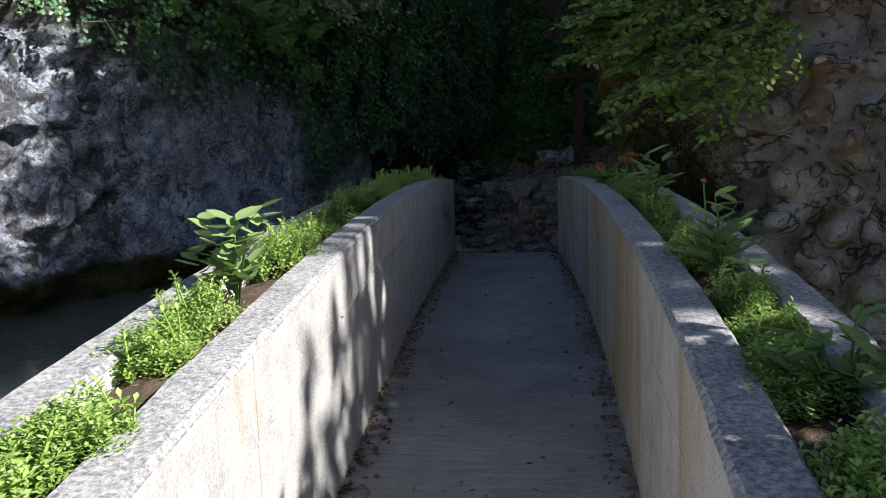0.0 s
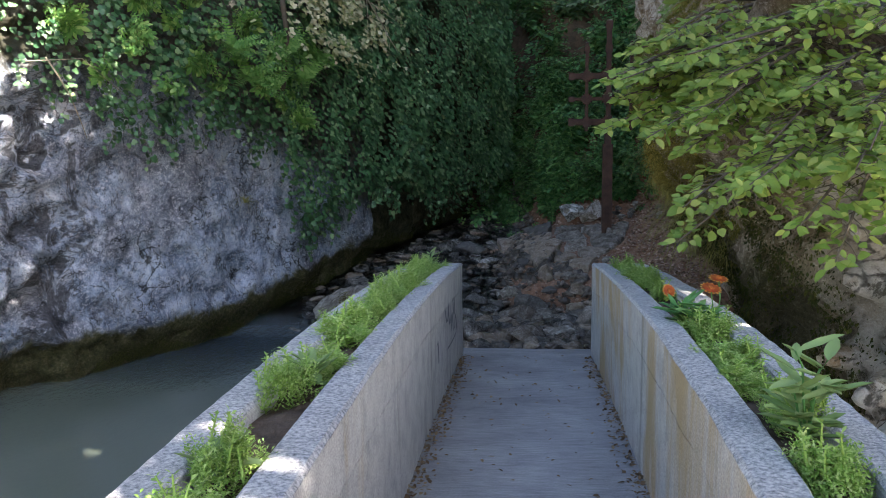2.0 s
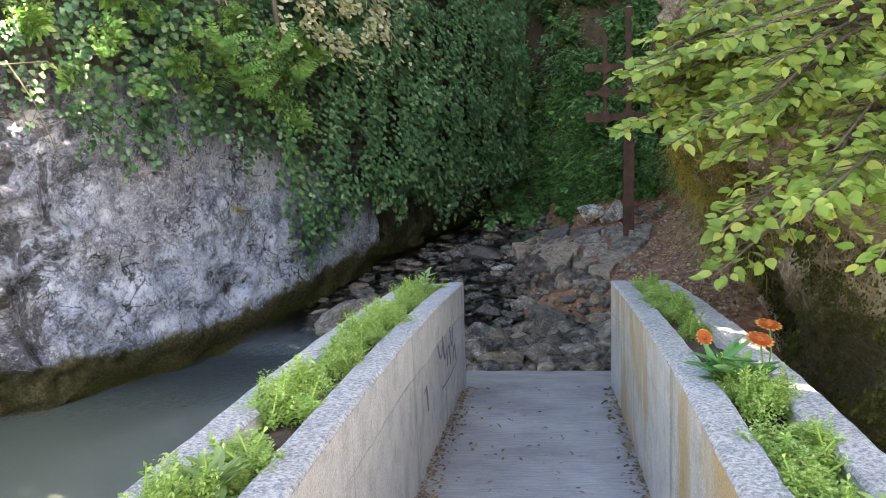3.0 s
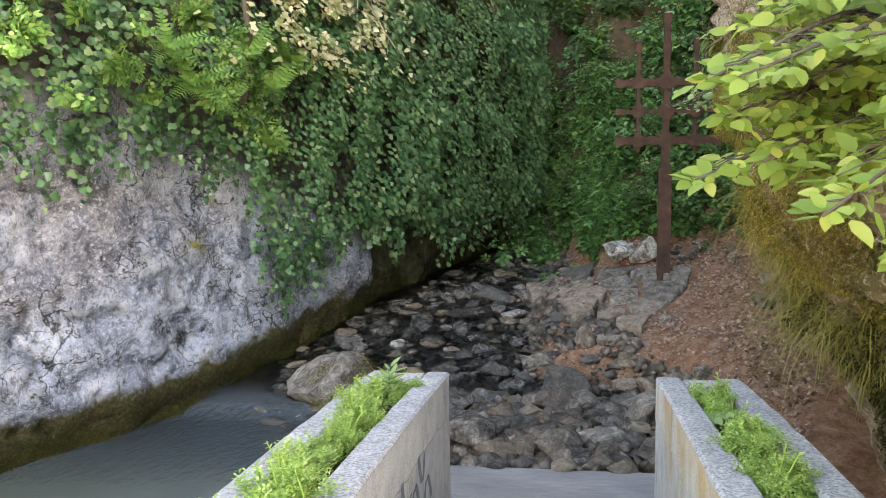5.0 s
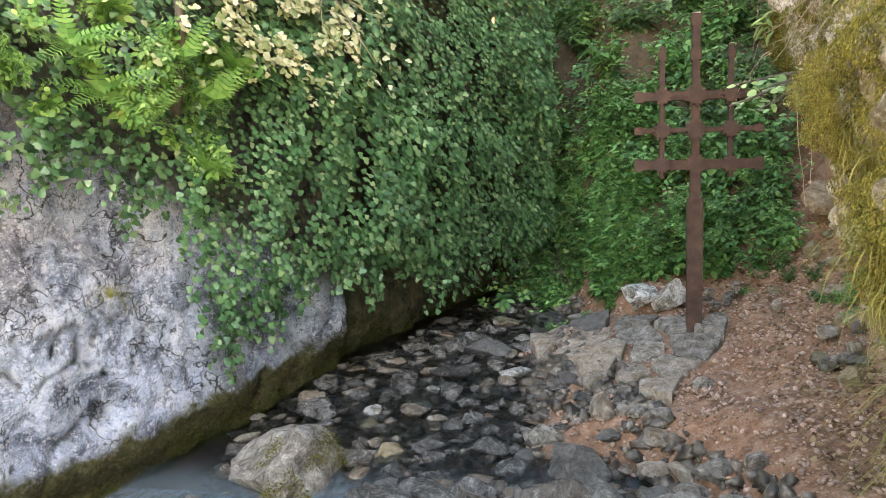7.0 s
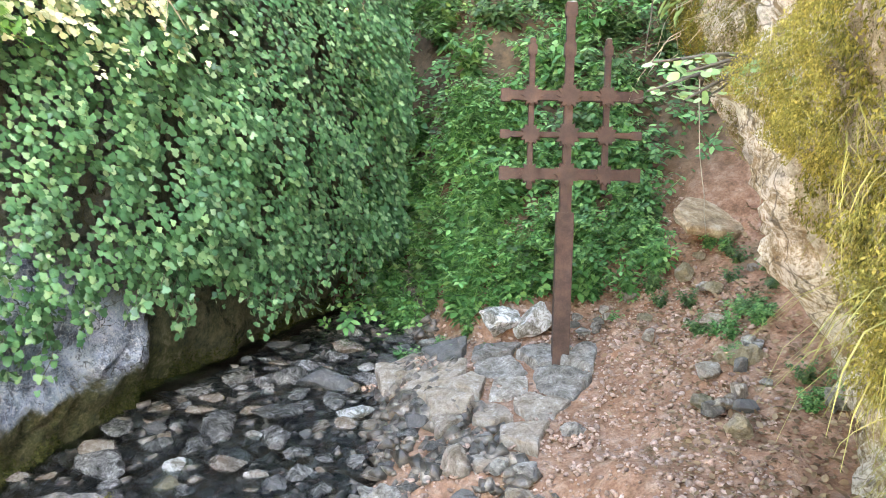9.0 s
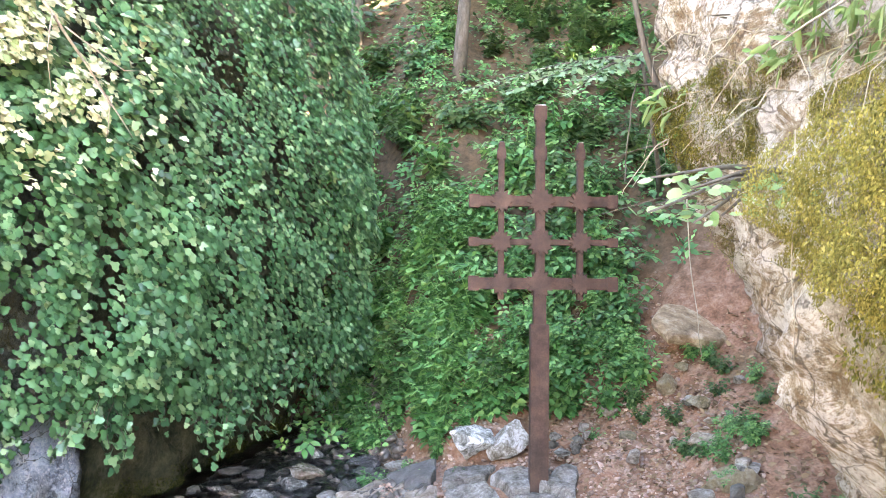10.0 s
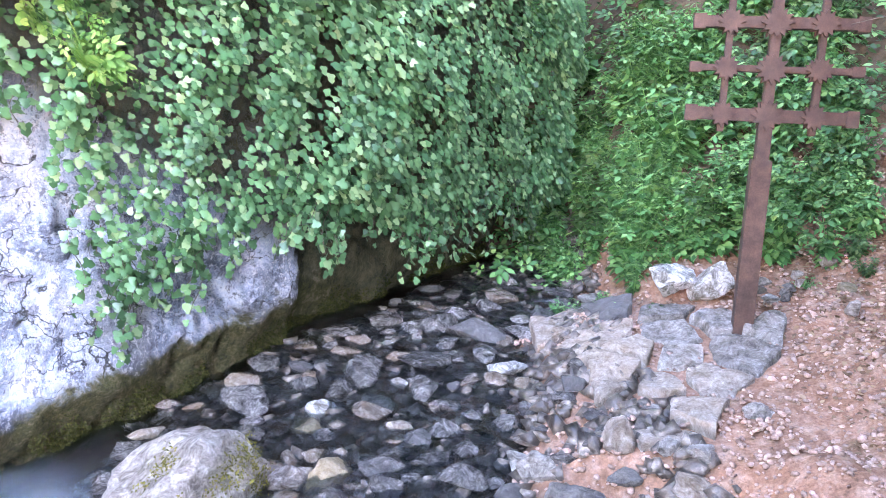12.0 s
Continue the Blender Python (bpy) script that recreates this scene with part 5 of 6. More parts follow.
def fern_data(seed, fronds=11, material=FERN):
    r = np.random.default_rng(seed)
    a = r.uniform(0, 2 * np.pi, fronds)
    tilt = r.uniform(0.35, 0.95, fronds)
    U = np.stack([np.cos(a) * np.cos(tilt), np.sin(a) * np.cos(tilt), np.sin(tilt)], 1)
    N = np.stack([-np.cos(a) * np.sin(tilt), -np.sin(a) * np.sin(tilt), np.cos(tilt)], 1)
    return leaf_mesh("fern", np.zeros((fronds, 3)), N, U, r.uniform(0.75, 1.1, fronds), FROND, material)


FERNS = [fern_data(i) for i in range(4)]


def fern(x, y, z, size, tip=0.0, turn=0.0):
    ob = new("fern", FERNS[int(abs(x * 37 + y * 11)) % 4])
    ob.matrix_world = pose(x, y, z, 0, 0, turn) @ pose(0, 0, 0, tip, 0, 0) @ Matrix.Diagonal((size, size, size, 1))
    tagged(ob, "bright green fern growing out of the rock", "fern", "ferns on the rock")


for s, z, size in ((8.35, 2.45, 0.42), (8.75, 2.3, 0.36), (9.05, 2.75, 0.40), (9.35, 2.45, 0.44), (8.15, 2.75, 0.40), (9.5, 2.7, 0.40), (9.2, 1.9, 0.30)):
    x, y = along(s, -8.08)
    fern(x, y, z, size, 40, 62 + 40 * math.sin(s * 20))

# ---- undergrowth on the slope ----


def with_stalks(me, stalks):
    """Joins a plant's stalks to its leaves."""
    bm = bmesh.new()
    bm.from_mesh(me)
    vs = [bm.verts.new(v) for v in stalks.v]
    for f in stalks.f:
        bm.faces.new([vs[i] for i in f])
    bm.to_mesh(me)
    bm.free()
    return me


def herb_data(seed, stems, nodes, height, spread, template, material, size, pairs=2):
    """A leafy plant: stems that fan out, with leaves in whorls that turn from node to node and shrink to the tip."""
    r = np.random.default_rng(seed)
    P, N, U, S, stalks = [], [], [], [], Soup()
    for _ in range(stems):
        run = [(0, 0, 0)]
        a, lean = r.uniform(0, 2 * np.pi), r.uniform(0.1, 1.0)
        h, turn = height * r.uniform(0.45, 1.0), r.uniform(0, np.pi)
        for k in range(nodes):
            u = (k + 1) / nodes
            p = np.array((np.cos(a) * spread * lean * u ** 1.3, np.sin(a) * spread * lean * u ** 1.3, h * u * (1 - 0.25 * lean * u)))
            for j in range(pairs):
                b = turn + k * 1.57 + 2 * np.pi * j / pairs + 0.3 * r.normal()
                d = np.array((np.cos(b), np.sin(b), 0.0))
                P.append(p + 0.004 * d)
                U.append(d + (0, 0, r.uniform(-0.75, 0.1)))
                N.append(d * 0.5 + 0.25 * r.normal(size=3) + (0, 0, 1.0))
                S.append(size * (1.15 - 0.55 * u) * r.uniform(0.75, 1.2))
            run.append(tuple(p))
        stalks.tube(run, [0.005 - 0.003 * k / nodes for k in range(nodes + 1)], 4)
    return with_stalks(leaf_mesh("herb", P, N, U, S, template, material), stalks)


HERBS = [herb_data(i, 17, 6, 0.62, 0.34, OVATE, HERB, 0.105) for i in range(3)] + [herb_data(9 + i, 13, 5, 0.50, 0.36, DIVIDED, HERB, 0.165) for i in range(3)]
DARK_HERBS = [herb_data(30 + i, 11, 5, 0.5, 0.35, DIVIDED, SCRUB, 0.19) for i in range(2)] + [herb_data(40 + i, 14, 6, 0.52, 0.36, OVATE, SCRUB, 0.12) for i in range(2)]
WALL_HERBS = [herb_data(50 + i, 11, 5, 0.5, 0.40, (OVATE, DIVIDED, ROUND)[i % 3], YOUNG_LEAF, (0.15, 0.21, 0.12)[i % 3]) for i in range(6)]


def herb(x, y, size, dark=False, label="leafy green herb on the earth slope"):
    data = (DARK_HERBS if dark else HERBS)[int(abs(x * 53 + y * 17)) % (4 if dark else 6)]
    ob = new("herb", data)
    ob.matrix_world = pose(x, y, gz(x, y) - 0.02, 12, 0, 77 * x + 31 * y) @ Matrix.Diagonal((size, size, size, 1))
    tagged(ob, label, "plant", "herbs on the slope")


def wall_plant(s, z, size, k, out=-8.1):
    """A leafy plant that grows out of the rock face."""
    x, y = along(s, out)
    ob = new("wall_plant", WALL_HERBS[k % 6])
    ob.matrix_world = pose(x, y, z, 0, 0, 62) @ pose(0, 0, 0, 50, 0, 90 * k) @ Matrix.Diagonal((size, size, size, 1))
    tagged(ob, "light green leafy plant rooted in the rock face", "plant", "plants on the rock face")


for k, (s_, z_) in enumerate([(7.2, 2.25), (7.6, 2.5), (8.0, 2.3), (8.3, 2.6), (8.6, 2.3), (8.9, 2.1), (9.2, 2.4), (9.4, 1.9), (6.8, 2.6), (7.3, 2.9), (8.5, 3.0), (9.0, 2.9), (9.6, 2.7), (6.9, 3.1), (7.7, 3.2), (8.1, 3.4), (8.8, 2.65), (9.1, 2.2), (9.35, 2.75), (7.0, 2.75), (7.9, 2.85), (6.4, 2.3), (6.2, 2.8)]):
    wall_plant(s_, z_, 0.58 + 0.12 * math.sin(k * 2.1), k)


for i in range(175):
    u, v = rng.random(), rng.random()
    y = 14.85 + 3.0 * u
    x = -0.6 + 3.2 * v
    if (0.6 < x < 1.7 and y < 15.35) or y < 15.35 - (x - 0.5) * (1.35 if x < 0.5 else 0.15):
        continue
    herb(x, y, 0.9 + 0.5 * rng.random(), x > 2.6 or i % 9 == 0)


def slope_cover(name, x0, x1, y0, y1, n, template, material, size, lift, label):
    x = x0 + (x1 - x0) * rng.random(n)
    y = y0 + (y1 - y0) * rng.random(n)
    keep = np.array([noise.noise(Vector((a * 1.1, b * 1.1, 4))) > -0.25 for a, b in zip(x, y)])
    x, y = x[keep], y[keep]
    P = np.stack([x, y, ground_height(x, y) + lift * rng.random(len(x)) ** 1.5], 1)
    N = np.stack([0.5 * rng.normal(size=len(x)), 0.5 * rng.normal(size=len(x)) - 0.6, np.ones(len(x))], 1)
    U = np.stack([rng.normal(size=len(x)), rng.normal(size=len(x)) - 0.5, 0.3 * rng.normal(size=len(x))], 1)
    ob = leaves(name, P, N, U, size * (0.6 + 0.7 * rng.random(len(x))), template, material)
    tagged(ob, label, "undergrowth", kind="stuff")


slope_cover("undergrowth", -1.0, 4.5, 16.4, 24, 11000, OVATE, SCRUB, 0.085, 0.4, "tangled scrub and seedlings on the steep slope")
slope_cover("undergrowth", -1.0, 4.0, 16.0, 22, 1500, DIVIDED, HERB, 0.20, 0.4, "ferny green growth on the steep slope")
for i in range(70):
    x, y = -0.8 + 4.6 * rng.random(), 17.2 + 5.0 * rng.random()
    herb(x, y, 1.0 + 0.7 * rng.random(), i % 3 > 0, "woodland shrub seedling on the steep slope")
slope_cover("undergrowth", -6.0, 9.0, 22, 34, 7000, OVATE, SCRUB, 0.28, 1.6, "dark woodland scrub higher up the slope")

# ---- moss, grass and leaves on the conglomerate cliff ----


def right_face(y, z):
    """A place on the cliff's face and its outward normal, by y and height."""
    line = np.array(RIGHT_LINE)
    x = np.interp(y, line[3:, 1], line[3:, 0])
    x2 = np.interp(y + 0.1, line[3:, 1], line[3:, 0])
    n = Vector((-0.1, x2 - x, 0)).normalized()
    o = right_offset(x, y, z)
    return Vector((x + n.x * o, y + n.y * o, z)), n


def cliff_growth(name, y0, y1, z0, z1, n, template, material, size, hang, label, seed, gate=-0.1, cushion=0.10):
    """Growth on the cliff where a noise allows it, thickest in the middle of each patch."""
    r = np.random.default_rng(seed)
    P, N, U, S = [], [], [], []
    for _ in range(n):
        y, z = r.uniform(y0, y1), r.uniform(z0, z1)
        here = noise.noise(Vector((y * 1.7, z * 1.7, seed))) + 0.45 * noise.noise(Vector((y * 6, z * 5, seed + 3)))
        edge = max(abs(2 * (y - y0) / (y1 - y0) - 1), abs(2 * (z - z0) / (z1 - z0) - 1))
        here -= 0.7 * max(0.0, edge - 0.45) ** 1.5
        if here < gate:
            continue
        p, nn = right_face(y, z)
        P.append(p + nn * (r.uniform(0.0, 0.03) + cushion * min(1.0, (here - gate) * 2.2) * r.uniform(0.75, 1.0)))
        N.append(np.array(nn) + 0.6 * r.normal(size=3) + (0, 0, 0.4))
        U.append(np.array((0, 0, -hang)) + 0.5 * np.array(nn) + 0.5 * r.normal(size=3))
        S.append(size * r.uniform(0.5, 1.3))
    ob = leaves(name, P, N, U, S, template, material)
    return tagged(ob, label, name, kind="stuff")


cliff_growth("moss", 7.4, 9.35, 1.0, 3.3, 60000, FLECK, MOSS_OLIVE, 0.014, 1.0, "olive moss cushioning the overhanging rock", 23, -0.30, 0.04)
cliff_growth("moss", 7.4, 9.35, 1.1, 3.3, 110000, FLECK, MOSS, 0.012, 1.0, "golden moss cushioning the overhanging rock", 3, 0.0, 0.16)
cliff_growth("moss", 6.1, 8.8, -0.5, 1.5, 22000, FLECK, MOSS_DARK, 0.026, 0.8, "blackish moss in the hollow of the cliff", 4, -0.1)
cliff_growth("moss", 8.9, 9.85, 1.75, 3.0, 110000, FLECK, MOSS, 0.009, 1.0, "golden moss on the upper edge of the rock", 17, -0.05, 0.18)
cliff_growth("moss", 10.0, 10.75, 1.95, 2.75, 50000, FLECK, MOSS_OLIVE, 0.010, 1.0, "olive moss under the ledge of the pale rock", 18, -0.10, 0.14)
cliff_growth("moss", 10.2, 12.0, 1.9, 3.4, 30000, FLECK, MOSS_OLIVE, 0.010, 1.0, "olive moss in patches on the pale rock", 13, 0.30)
cliff_growth("grass", 7.6, 9.1, 0.6, 2.1, 7000, BLADE, DRY_GRASS, 0.19, 1.2, "yellowed grass hanging from the cliff", 5, -0.15)
cliff_growth("grass", 8.7, 10.3, 2.45, 3.7, 1300, BLADE, STRAW, 0.24, 0.7, "dry grass along the upper ledge", 6, -0.1)
cliff_growth("undergrowth", 7.0, 10.2, 2.75, 5.4, 1500, LANCE, BEECH, 0.12, 0.4, "light green shrub leaves over the ledge", 8, -0.1)
cliff_growth("undergrowth", 9.0, 10.5, 2.55, 3.6, 2000, LANCE, PALE_LEAF, 0.085, 0.4, "pale narrow leaves over the mossy ledge", 28, -0.1, 0.35)
cliff_growth("undergrowth", 6.0, 12.0, 3.2, 5.6, 2500, OVATE, SCRUB, 0.10, 0.4, "scrub along the cliff top", 9, -0.2)


def tuft_data(seed, n=90):
    r = np.random.default_rng(seed)
    a = r.uniform(0, 2 * np.pi, n)
    t = r.uniform(0.5, 1.4, n)
    U = np.stack([np.cos(a) * np.cos(t), np.sin(a) * np.cos(t), np.sin(t)], 1)
    N = np.stack([-np.cos(a) * np.sin(t), -np.sin(a) * np.sin(t), np.cos(t)], 1)
    return leaf_mesh("grass_tuft", 0.03 * r.normal(size=(n, 3)) * (1, 1, 0.2), N, U, r.uniform(0.6, 1.1, n), blade(0.9, 0.010), DRY_GRASS)


TUFTS = [tuft_data(i) for i in range(3)]


def tuft(x, y, z, size, label):
    ob = new("grass_tuft", TUFTS[int(abs(x * 31 + y)) % 3])
    ob.matrix_world = pose(x, y, z, 0, 0, 40 * x) @ Matrix.Diagonal((size, size, size, 1))
    tagged(ob, label, "grass", "grass tufts")


for y, z, size in ((8.35, 0.92, 0.46), (8.45, 0.86, 0.5), (8.2, 0.8, 0.45), (8.6, 1.0, 0.4), (8.8, 1.15, 0.32), (8.9, 1.35, 0.3), (8.3, 1.25, 0.36), (8.7, 1.5, 0.32), (8.0, 1.0, 0.42)):
    p, nn = right_face(y, z)
    tuft(p.x + nn.x * 0.05, p.y + nn.y * 0.05, z, size, "long yellow-green grass drooping from the cliff foot")
x, y = along(8.55, -8.42)
tuft(x, y, 0.92, 0.24, "small tuft of straw-coloured grass on the rock face")


def boulder_moss():
    """Green moss on the damp side of the large boulder."""
    m = pose(-2.34, 12.15, -0.64, 0, 0, 60) @ Matrix.Diagonal((0.60, 0.50, 0.49, 1))
    P, N = [], []
    for v in BIG[0].vertices:
        p = m @ v.co
        n = (m.to_3x3().inverted().transposed() @ v.normal).normalized()
        if p.x > -2.35 and p.y < 12.35 and p.z < -0.34 and noise.noise(p * 3.5) > -0.16:
            for _ in range(26):
                P.append(np.array(p) + 0.022 * rng.normal(size=3) + 0.014 * np.array(n))
                N.append(np.array(n) + 0.6 * rng.normal(size=3))
    if P:
        ob = leaves("moss", P, N, rng.normal(size=(len(P), 3)), np.full(len(P), 0.022), FLECK, MOSS_OLIVE)
        tagged(ob, "green moss on the damp side of the boulder", "moss", kind="stuff")


boulder_moss()


def tide_moss():
    """Moss along the foot of the big rock, just over the water."""
    P, N = [], []
    for _ in range(30000):
        s = rng.uniform(6.5, 14.5)
        x0, y0 = along(s)
        w = float(water_height(y0))
        z = w + abs(rng.normal()) * 0.12
        if noise.noise(Vector((s * 2.2, z * 4, 6))) + 0.4 * noise.noise(Vector((s * 8, z * 9, 2))) < -0.12 + 1.1 * (z - w):
            continue
        o = left_offset(x0, y0, z) + rng.uniform(0.0, 0.03)
        P.append((x0 + NWALL[0] * o, y0 + NWALL[1] * o, z))
        N.append(NWALL + 0.6 * rng.normal(size=3) + (0, 0, 0.5))
    ob = leaves("moss", P, N, rng.normal(size=(len(P), 3)) + (0, 0, -0.6), 0.012 + 0.012 * rng.random(len(P)), FLECK, MOSS_GREEN)
    tagged(ob, "green moss along the foot of the rock above the water", "moss", kind="stuff")


tide_moss()


def bank_litter():
    n = 4200
    x, y = 1.5 + 2.1 * rng.random(n) ** 0.6, 10.2 + 5.2 * rng.random(n)
    P = np.stack([x, y, ground_height(x, y) + 0.07 * np.array([fbm(a * 1.4, b * 1.4, 3.0, 5) for a, b in zip(x, y)]) + 0.012], 1)
    N = rng.normal(size=(n, 3)) * 0.4 + (0, -0.2, 1)
    ob = leaves("leaf_litter", P, N, rng.normal(size=(n, 3)), 0.03 + 0.04 * rng.random(n), OVATE, LITTER)
    tagged(ob, "brown fallen leaves scattered over the earth bank", "leaf litter", kind="stuff")


bank_litter()


# ---- overhanging branch ----
def spray(target, source, n_leaves, leaf_size, soup, P, N, U, S, droop=0.12, seed=0):
    """A leafy twig from source to target with side shoots."""
    r = np.random.default_rng(seed)
    a, b = np.array(source), np.array(target)
    axis_ = b - a
    pts = [a + axis_ * u + np.array((0, 0, 1)) * droop * math.sin(math.pi * u) * (1.4 - u) for u in np.linspace(0, 1, 9)]
    soup.tube([tuple(p) for p in pts], [0.012 * (1 - 0.85 * u) + 0.0015 for u in np.linspace(0, 1, 9)], 5)
    d = unit(axis_[None])[0]
    sidew = np.cross(d, (0, 0, 1.0))
    for k in range(n_leaves):
        u = 0.25 + 0.75 * (k + r.random()) / n_leaves
        i = min(7, int(u * 8))
        p = pts[i] + (pts[i + 1] - pts[i]) * (u * 8 - i)
        sgn = 1 if k % 2 else -1
        reach = r.uniform(0.0, 0.34) * (1.15 - u)
        q = p + (sidew * sgn + d * 0.7) * reach + np.array((0, 0, -0.25 * reach))
        if reach > 0.06 and k % 3 == 0:
            soup.tube([tuple(p), tuple((p + q) / 2 + (0, 0, 0.01)), tuple(q)], [0.003, 0.002, 0.001], 4)
        P.append(q)
        U.append(sidew * sgn * r.uniform(0.3, 1.0) + d * r.uniform(-0.2, 1.0) + 0.3 * r.normal(size=3) + (0, 0, r.uniform(-0.55, -0.05)))
        N.append(np.array((0, 0, 1.0)) + 0.5 * r.normal(size=3) + (-0.2, -0.55, 0))
        S.append(leaf_size * r.uniform(0.65, 1.25))


def overhanging_branch():
    tree = thing("overhanging_tree", (2.0, 6.8, 2.2))
    tree.matrix_world = Matrix.Identity(4)
    tagged(tree, "small tree leaning out of the cliff with yellow-green leaves", "tree")
    soup = Soup()
    root = (1.95, 6.9, 2.0)
    fork = (1.65, 6.5, 2.45)
    soup.tube([root, (1.85, 6.75, 2.25), fork], [0.05, 0.042, 0.03], 8)
    r = np.random.default_rng(11)
    targets = [(0.70, 5.45, 1.42), (0.95, 5.30, 1.50), (1.10, 5.15, 1.36), (0.80, 5.9, 1.66), (0.62, 6.8, 2.02), (0.80, 6.3, 1.85), (1.05, 5.4, 1.70), (1.25, 5.3, 1.58), (0.9, 5.7, 2.0), (1.2, 5.6, 1.9),
               (1.4, 5.3, 1.85), (1.3, 5.0, 1.68), (0.95, 6.0, 2.2), (1.3, 5.7, 2.3), (0.75, 6.4, 2.25), (1.5, 5.5, 2.2), (1.1, 6.2, 2.5), (1.45, 5.1, 1.5), (1.15, 5.9, 1.55), (0.72, 6.2, 2.1),
               (0.85, 6.1, 1.95), (1.0, 6.3, 1.9), (0.9, 6.6, 2.05), (1.1, 6.6, 1.85), (1.2, 6.9, 2.1), (0.95, 7.0, 2.2), (1.05, 5.9, 1.85), (0.8, 5.75, 1.85), (1.3, 6.3, 2.05), (1.25, 6.0, 1.8)]
    near = [(0.55, 6.51, 2.06), (0.64, 6.65, 2.13), (0.79, 6.8, 2.17), (0.77, 6.9, 2.03), (0.76, 6.54, 2.04), (0.63, 6.63, 1.96), (0.79, 6.77, 1.91), (0.93, 6.92, 1.95), (0.62, 6.49, 1.82), (0.77, 6.63, 1.79), (0.9, 6.77, 1.76), (0.63, 6.91, 2.23)]
    soup.make("trunk", BARK, tree)
    for k, t in enumerate(targets * 2 + near * 2):
        soup, P, N, U, S = Soup(), [], [], [], []
        jitter = 0.12 * r.normal(size=3) * (30 <= k < 60 or k >= 72)
        start = np.array((t[0] + 0.75, t[1] + 0.7, t[2] + 0.12)) * 0.75 + np.array(fork) * 0.25
        spray(np.array(t) + jitter, start + 0.1 * r.normal(size=3), 84, 0.062, soup, P, N, U, S, 0.06, k)
        if k < 30:
            soup.tube([tuple(fork), tuple((np.array(fork) + start) / 2 + (0, 0, 0.06)), tuple(start)], [0.016, 0.012, 0.008], 5)
        branch = soup.make("branch", BARK, tree)
        leaves("foliage", P, N, U, S, OVATE, BEECH, branch)


overhanging_branch()


def small_spray():
    b = thing("leafy_shoot", (1.6, 10.6, 2.2))
    b.matrix_world = Matrix.Identity(4)
    tagged(b, "pale green leafy shoot reaching out from the cliff", "branch")
    soup, P, N, U, S = Soup(), [], [], [], []
    for k, t in enumerate([(0.84, 9.8, 2.10), (0.88, 9.9, 2.21), (0.95, 9.75, 2.07), (1.00, 9.9, 2.18), (1.07, 9.85, 2.10), (1.12, 9.8, 2.18)]):
        spray(t, (1.5, 10.3, 2.25), 16, 0.042, soup, P, N, U, S, 0.05, 50 + k)
    soup.make("stem", BARK, b)
    leaves("leaves", P, N, U, S, ROUND, YOUNG_PALE, b)


small_spray()


def pale_branch():
    """A branch with flat tiers of small pale leaves over the slope."""
    b = thing("pale_branch", (3.2, 16.2, 4.6))
    b.matrix_world = Matrix.Identity(4)
    tagged(b, "branch with flat tiers of pale green leaves over the slope", "branch")
    limb = Soup()
    root, fork = (3.3, 17.0, gz(3.3, 17.0) - 0.1), (2.75, 15.9, 4.25)
    limb.tube([root, (3.2, 16.7, 3.2), fork], [0.035, 0.028, 0.018], 6)
    limb.make("limb", BARK, b)
    for k, t in enumerate([(0.80, 15.6, 3.80), (1.2, 15.4, 3.74), (1.6, 15.7, 3.98), (2.0, 15.5, 3.88), (2.4, 15.6, 4.08), (1.05, 15.8, 3.92), (1.8, 15.3, 3.72)]):
        soup, P, N, U, S = Soup(), [], [], [], []
        spray(t, fork, 70, 0.075, soup, P, N, U, S, 0.10, 80 + k)
        branch = soup.make("twig", BARK, b)
        leaves("foliage", P, N, U, S, OVATE, SILVER_LEAF, branch)


pale_branch()


# ---- dead wood and hanging roots ----
def dead_branch(name, runs, label, material=None):
    """Crooked bare wood: runs of (points, thick end, thin end)."""
    holder = thing(name, runs[0][0][0])
    tagged(holder, label, "branch")
    inv = Matrix.Translation([-c for c in runs[0][0][0]])
    for k, (pts, r0, r1) in enumerate(runs):
        dense = []
        for i in range(len(pts) - 1):
            for u in (0, 0.25, 0.5, 0.75):
                p = Vector(pts[i]).lerp(Vector(pts[i + 1]), u)
                dense.append(p + 0.012 * Vector((fbm(p.x * 6, p.y * 6, p.z * 6, 2), fbm(p.y * 6, p.z * 6, p.x * 6, 2), 0)))
        dense.append(Vector(pts[-1]))
        n = len(dense)
        sp = Soup()
        sp.tube(dense, [r0 + (r1 - r0) * i / (n - 1) for i in range(n)], 6)
        ob = sp.make("stem" if k == 0 else "twig", material or TWIG, holder)
        ob.matrix_parent_inverse = inv


def on_wall(s, z, n=-8.0):
    x, y = along(s, n)
    return (x, y, z)


dead_branch("dead_branch", [([on_wall(10.2, 3.65, -7.8), on_wall(10.59, 3.28, -7.8), on_wall(10.99, 2.88, -7.8)], 0.012, 0.004),
                            ([on_wall(10.4, 3.5, -7.8), on_wall(10.8, 3.3, -7.7), on_wall(11.06, 3.37, -7.8)], 0.006, 0.002),
                            ([on_wall(10.65, 3.2, -7.8), on_wall(10.69, 3.04, -7.7), on_wall(10.76, 2.79, -7.8)], 0.006, 0.002),
                            ([on_wall(10.3, 3.55, -7.8), on_wall(10.2, 3.3, -7.7), on_wall(10.32, 3.05, -7.8)], 0.006, 0.002)], "pale dead branch hanging over the ivy")
dead_branch("dead_branch", [([on_wall(5.9, 2.5, -8.1), on_wall(6.05, 2.15, -8.0), on_wall(6.25, 1.75, -8.1)], 0.010, 0.004),
                            ([on_wall(5.7, 2.45, -8.1), on_wall(6.2, 2.5, -8.0), on_wall(6.6, 2.2, -8.0)], 0.006, 0.002)], "thin dead root trailing down the rock")
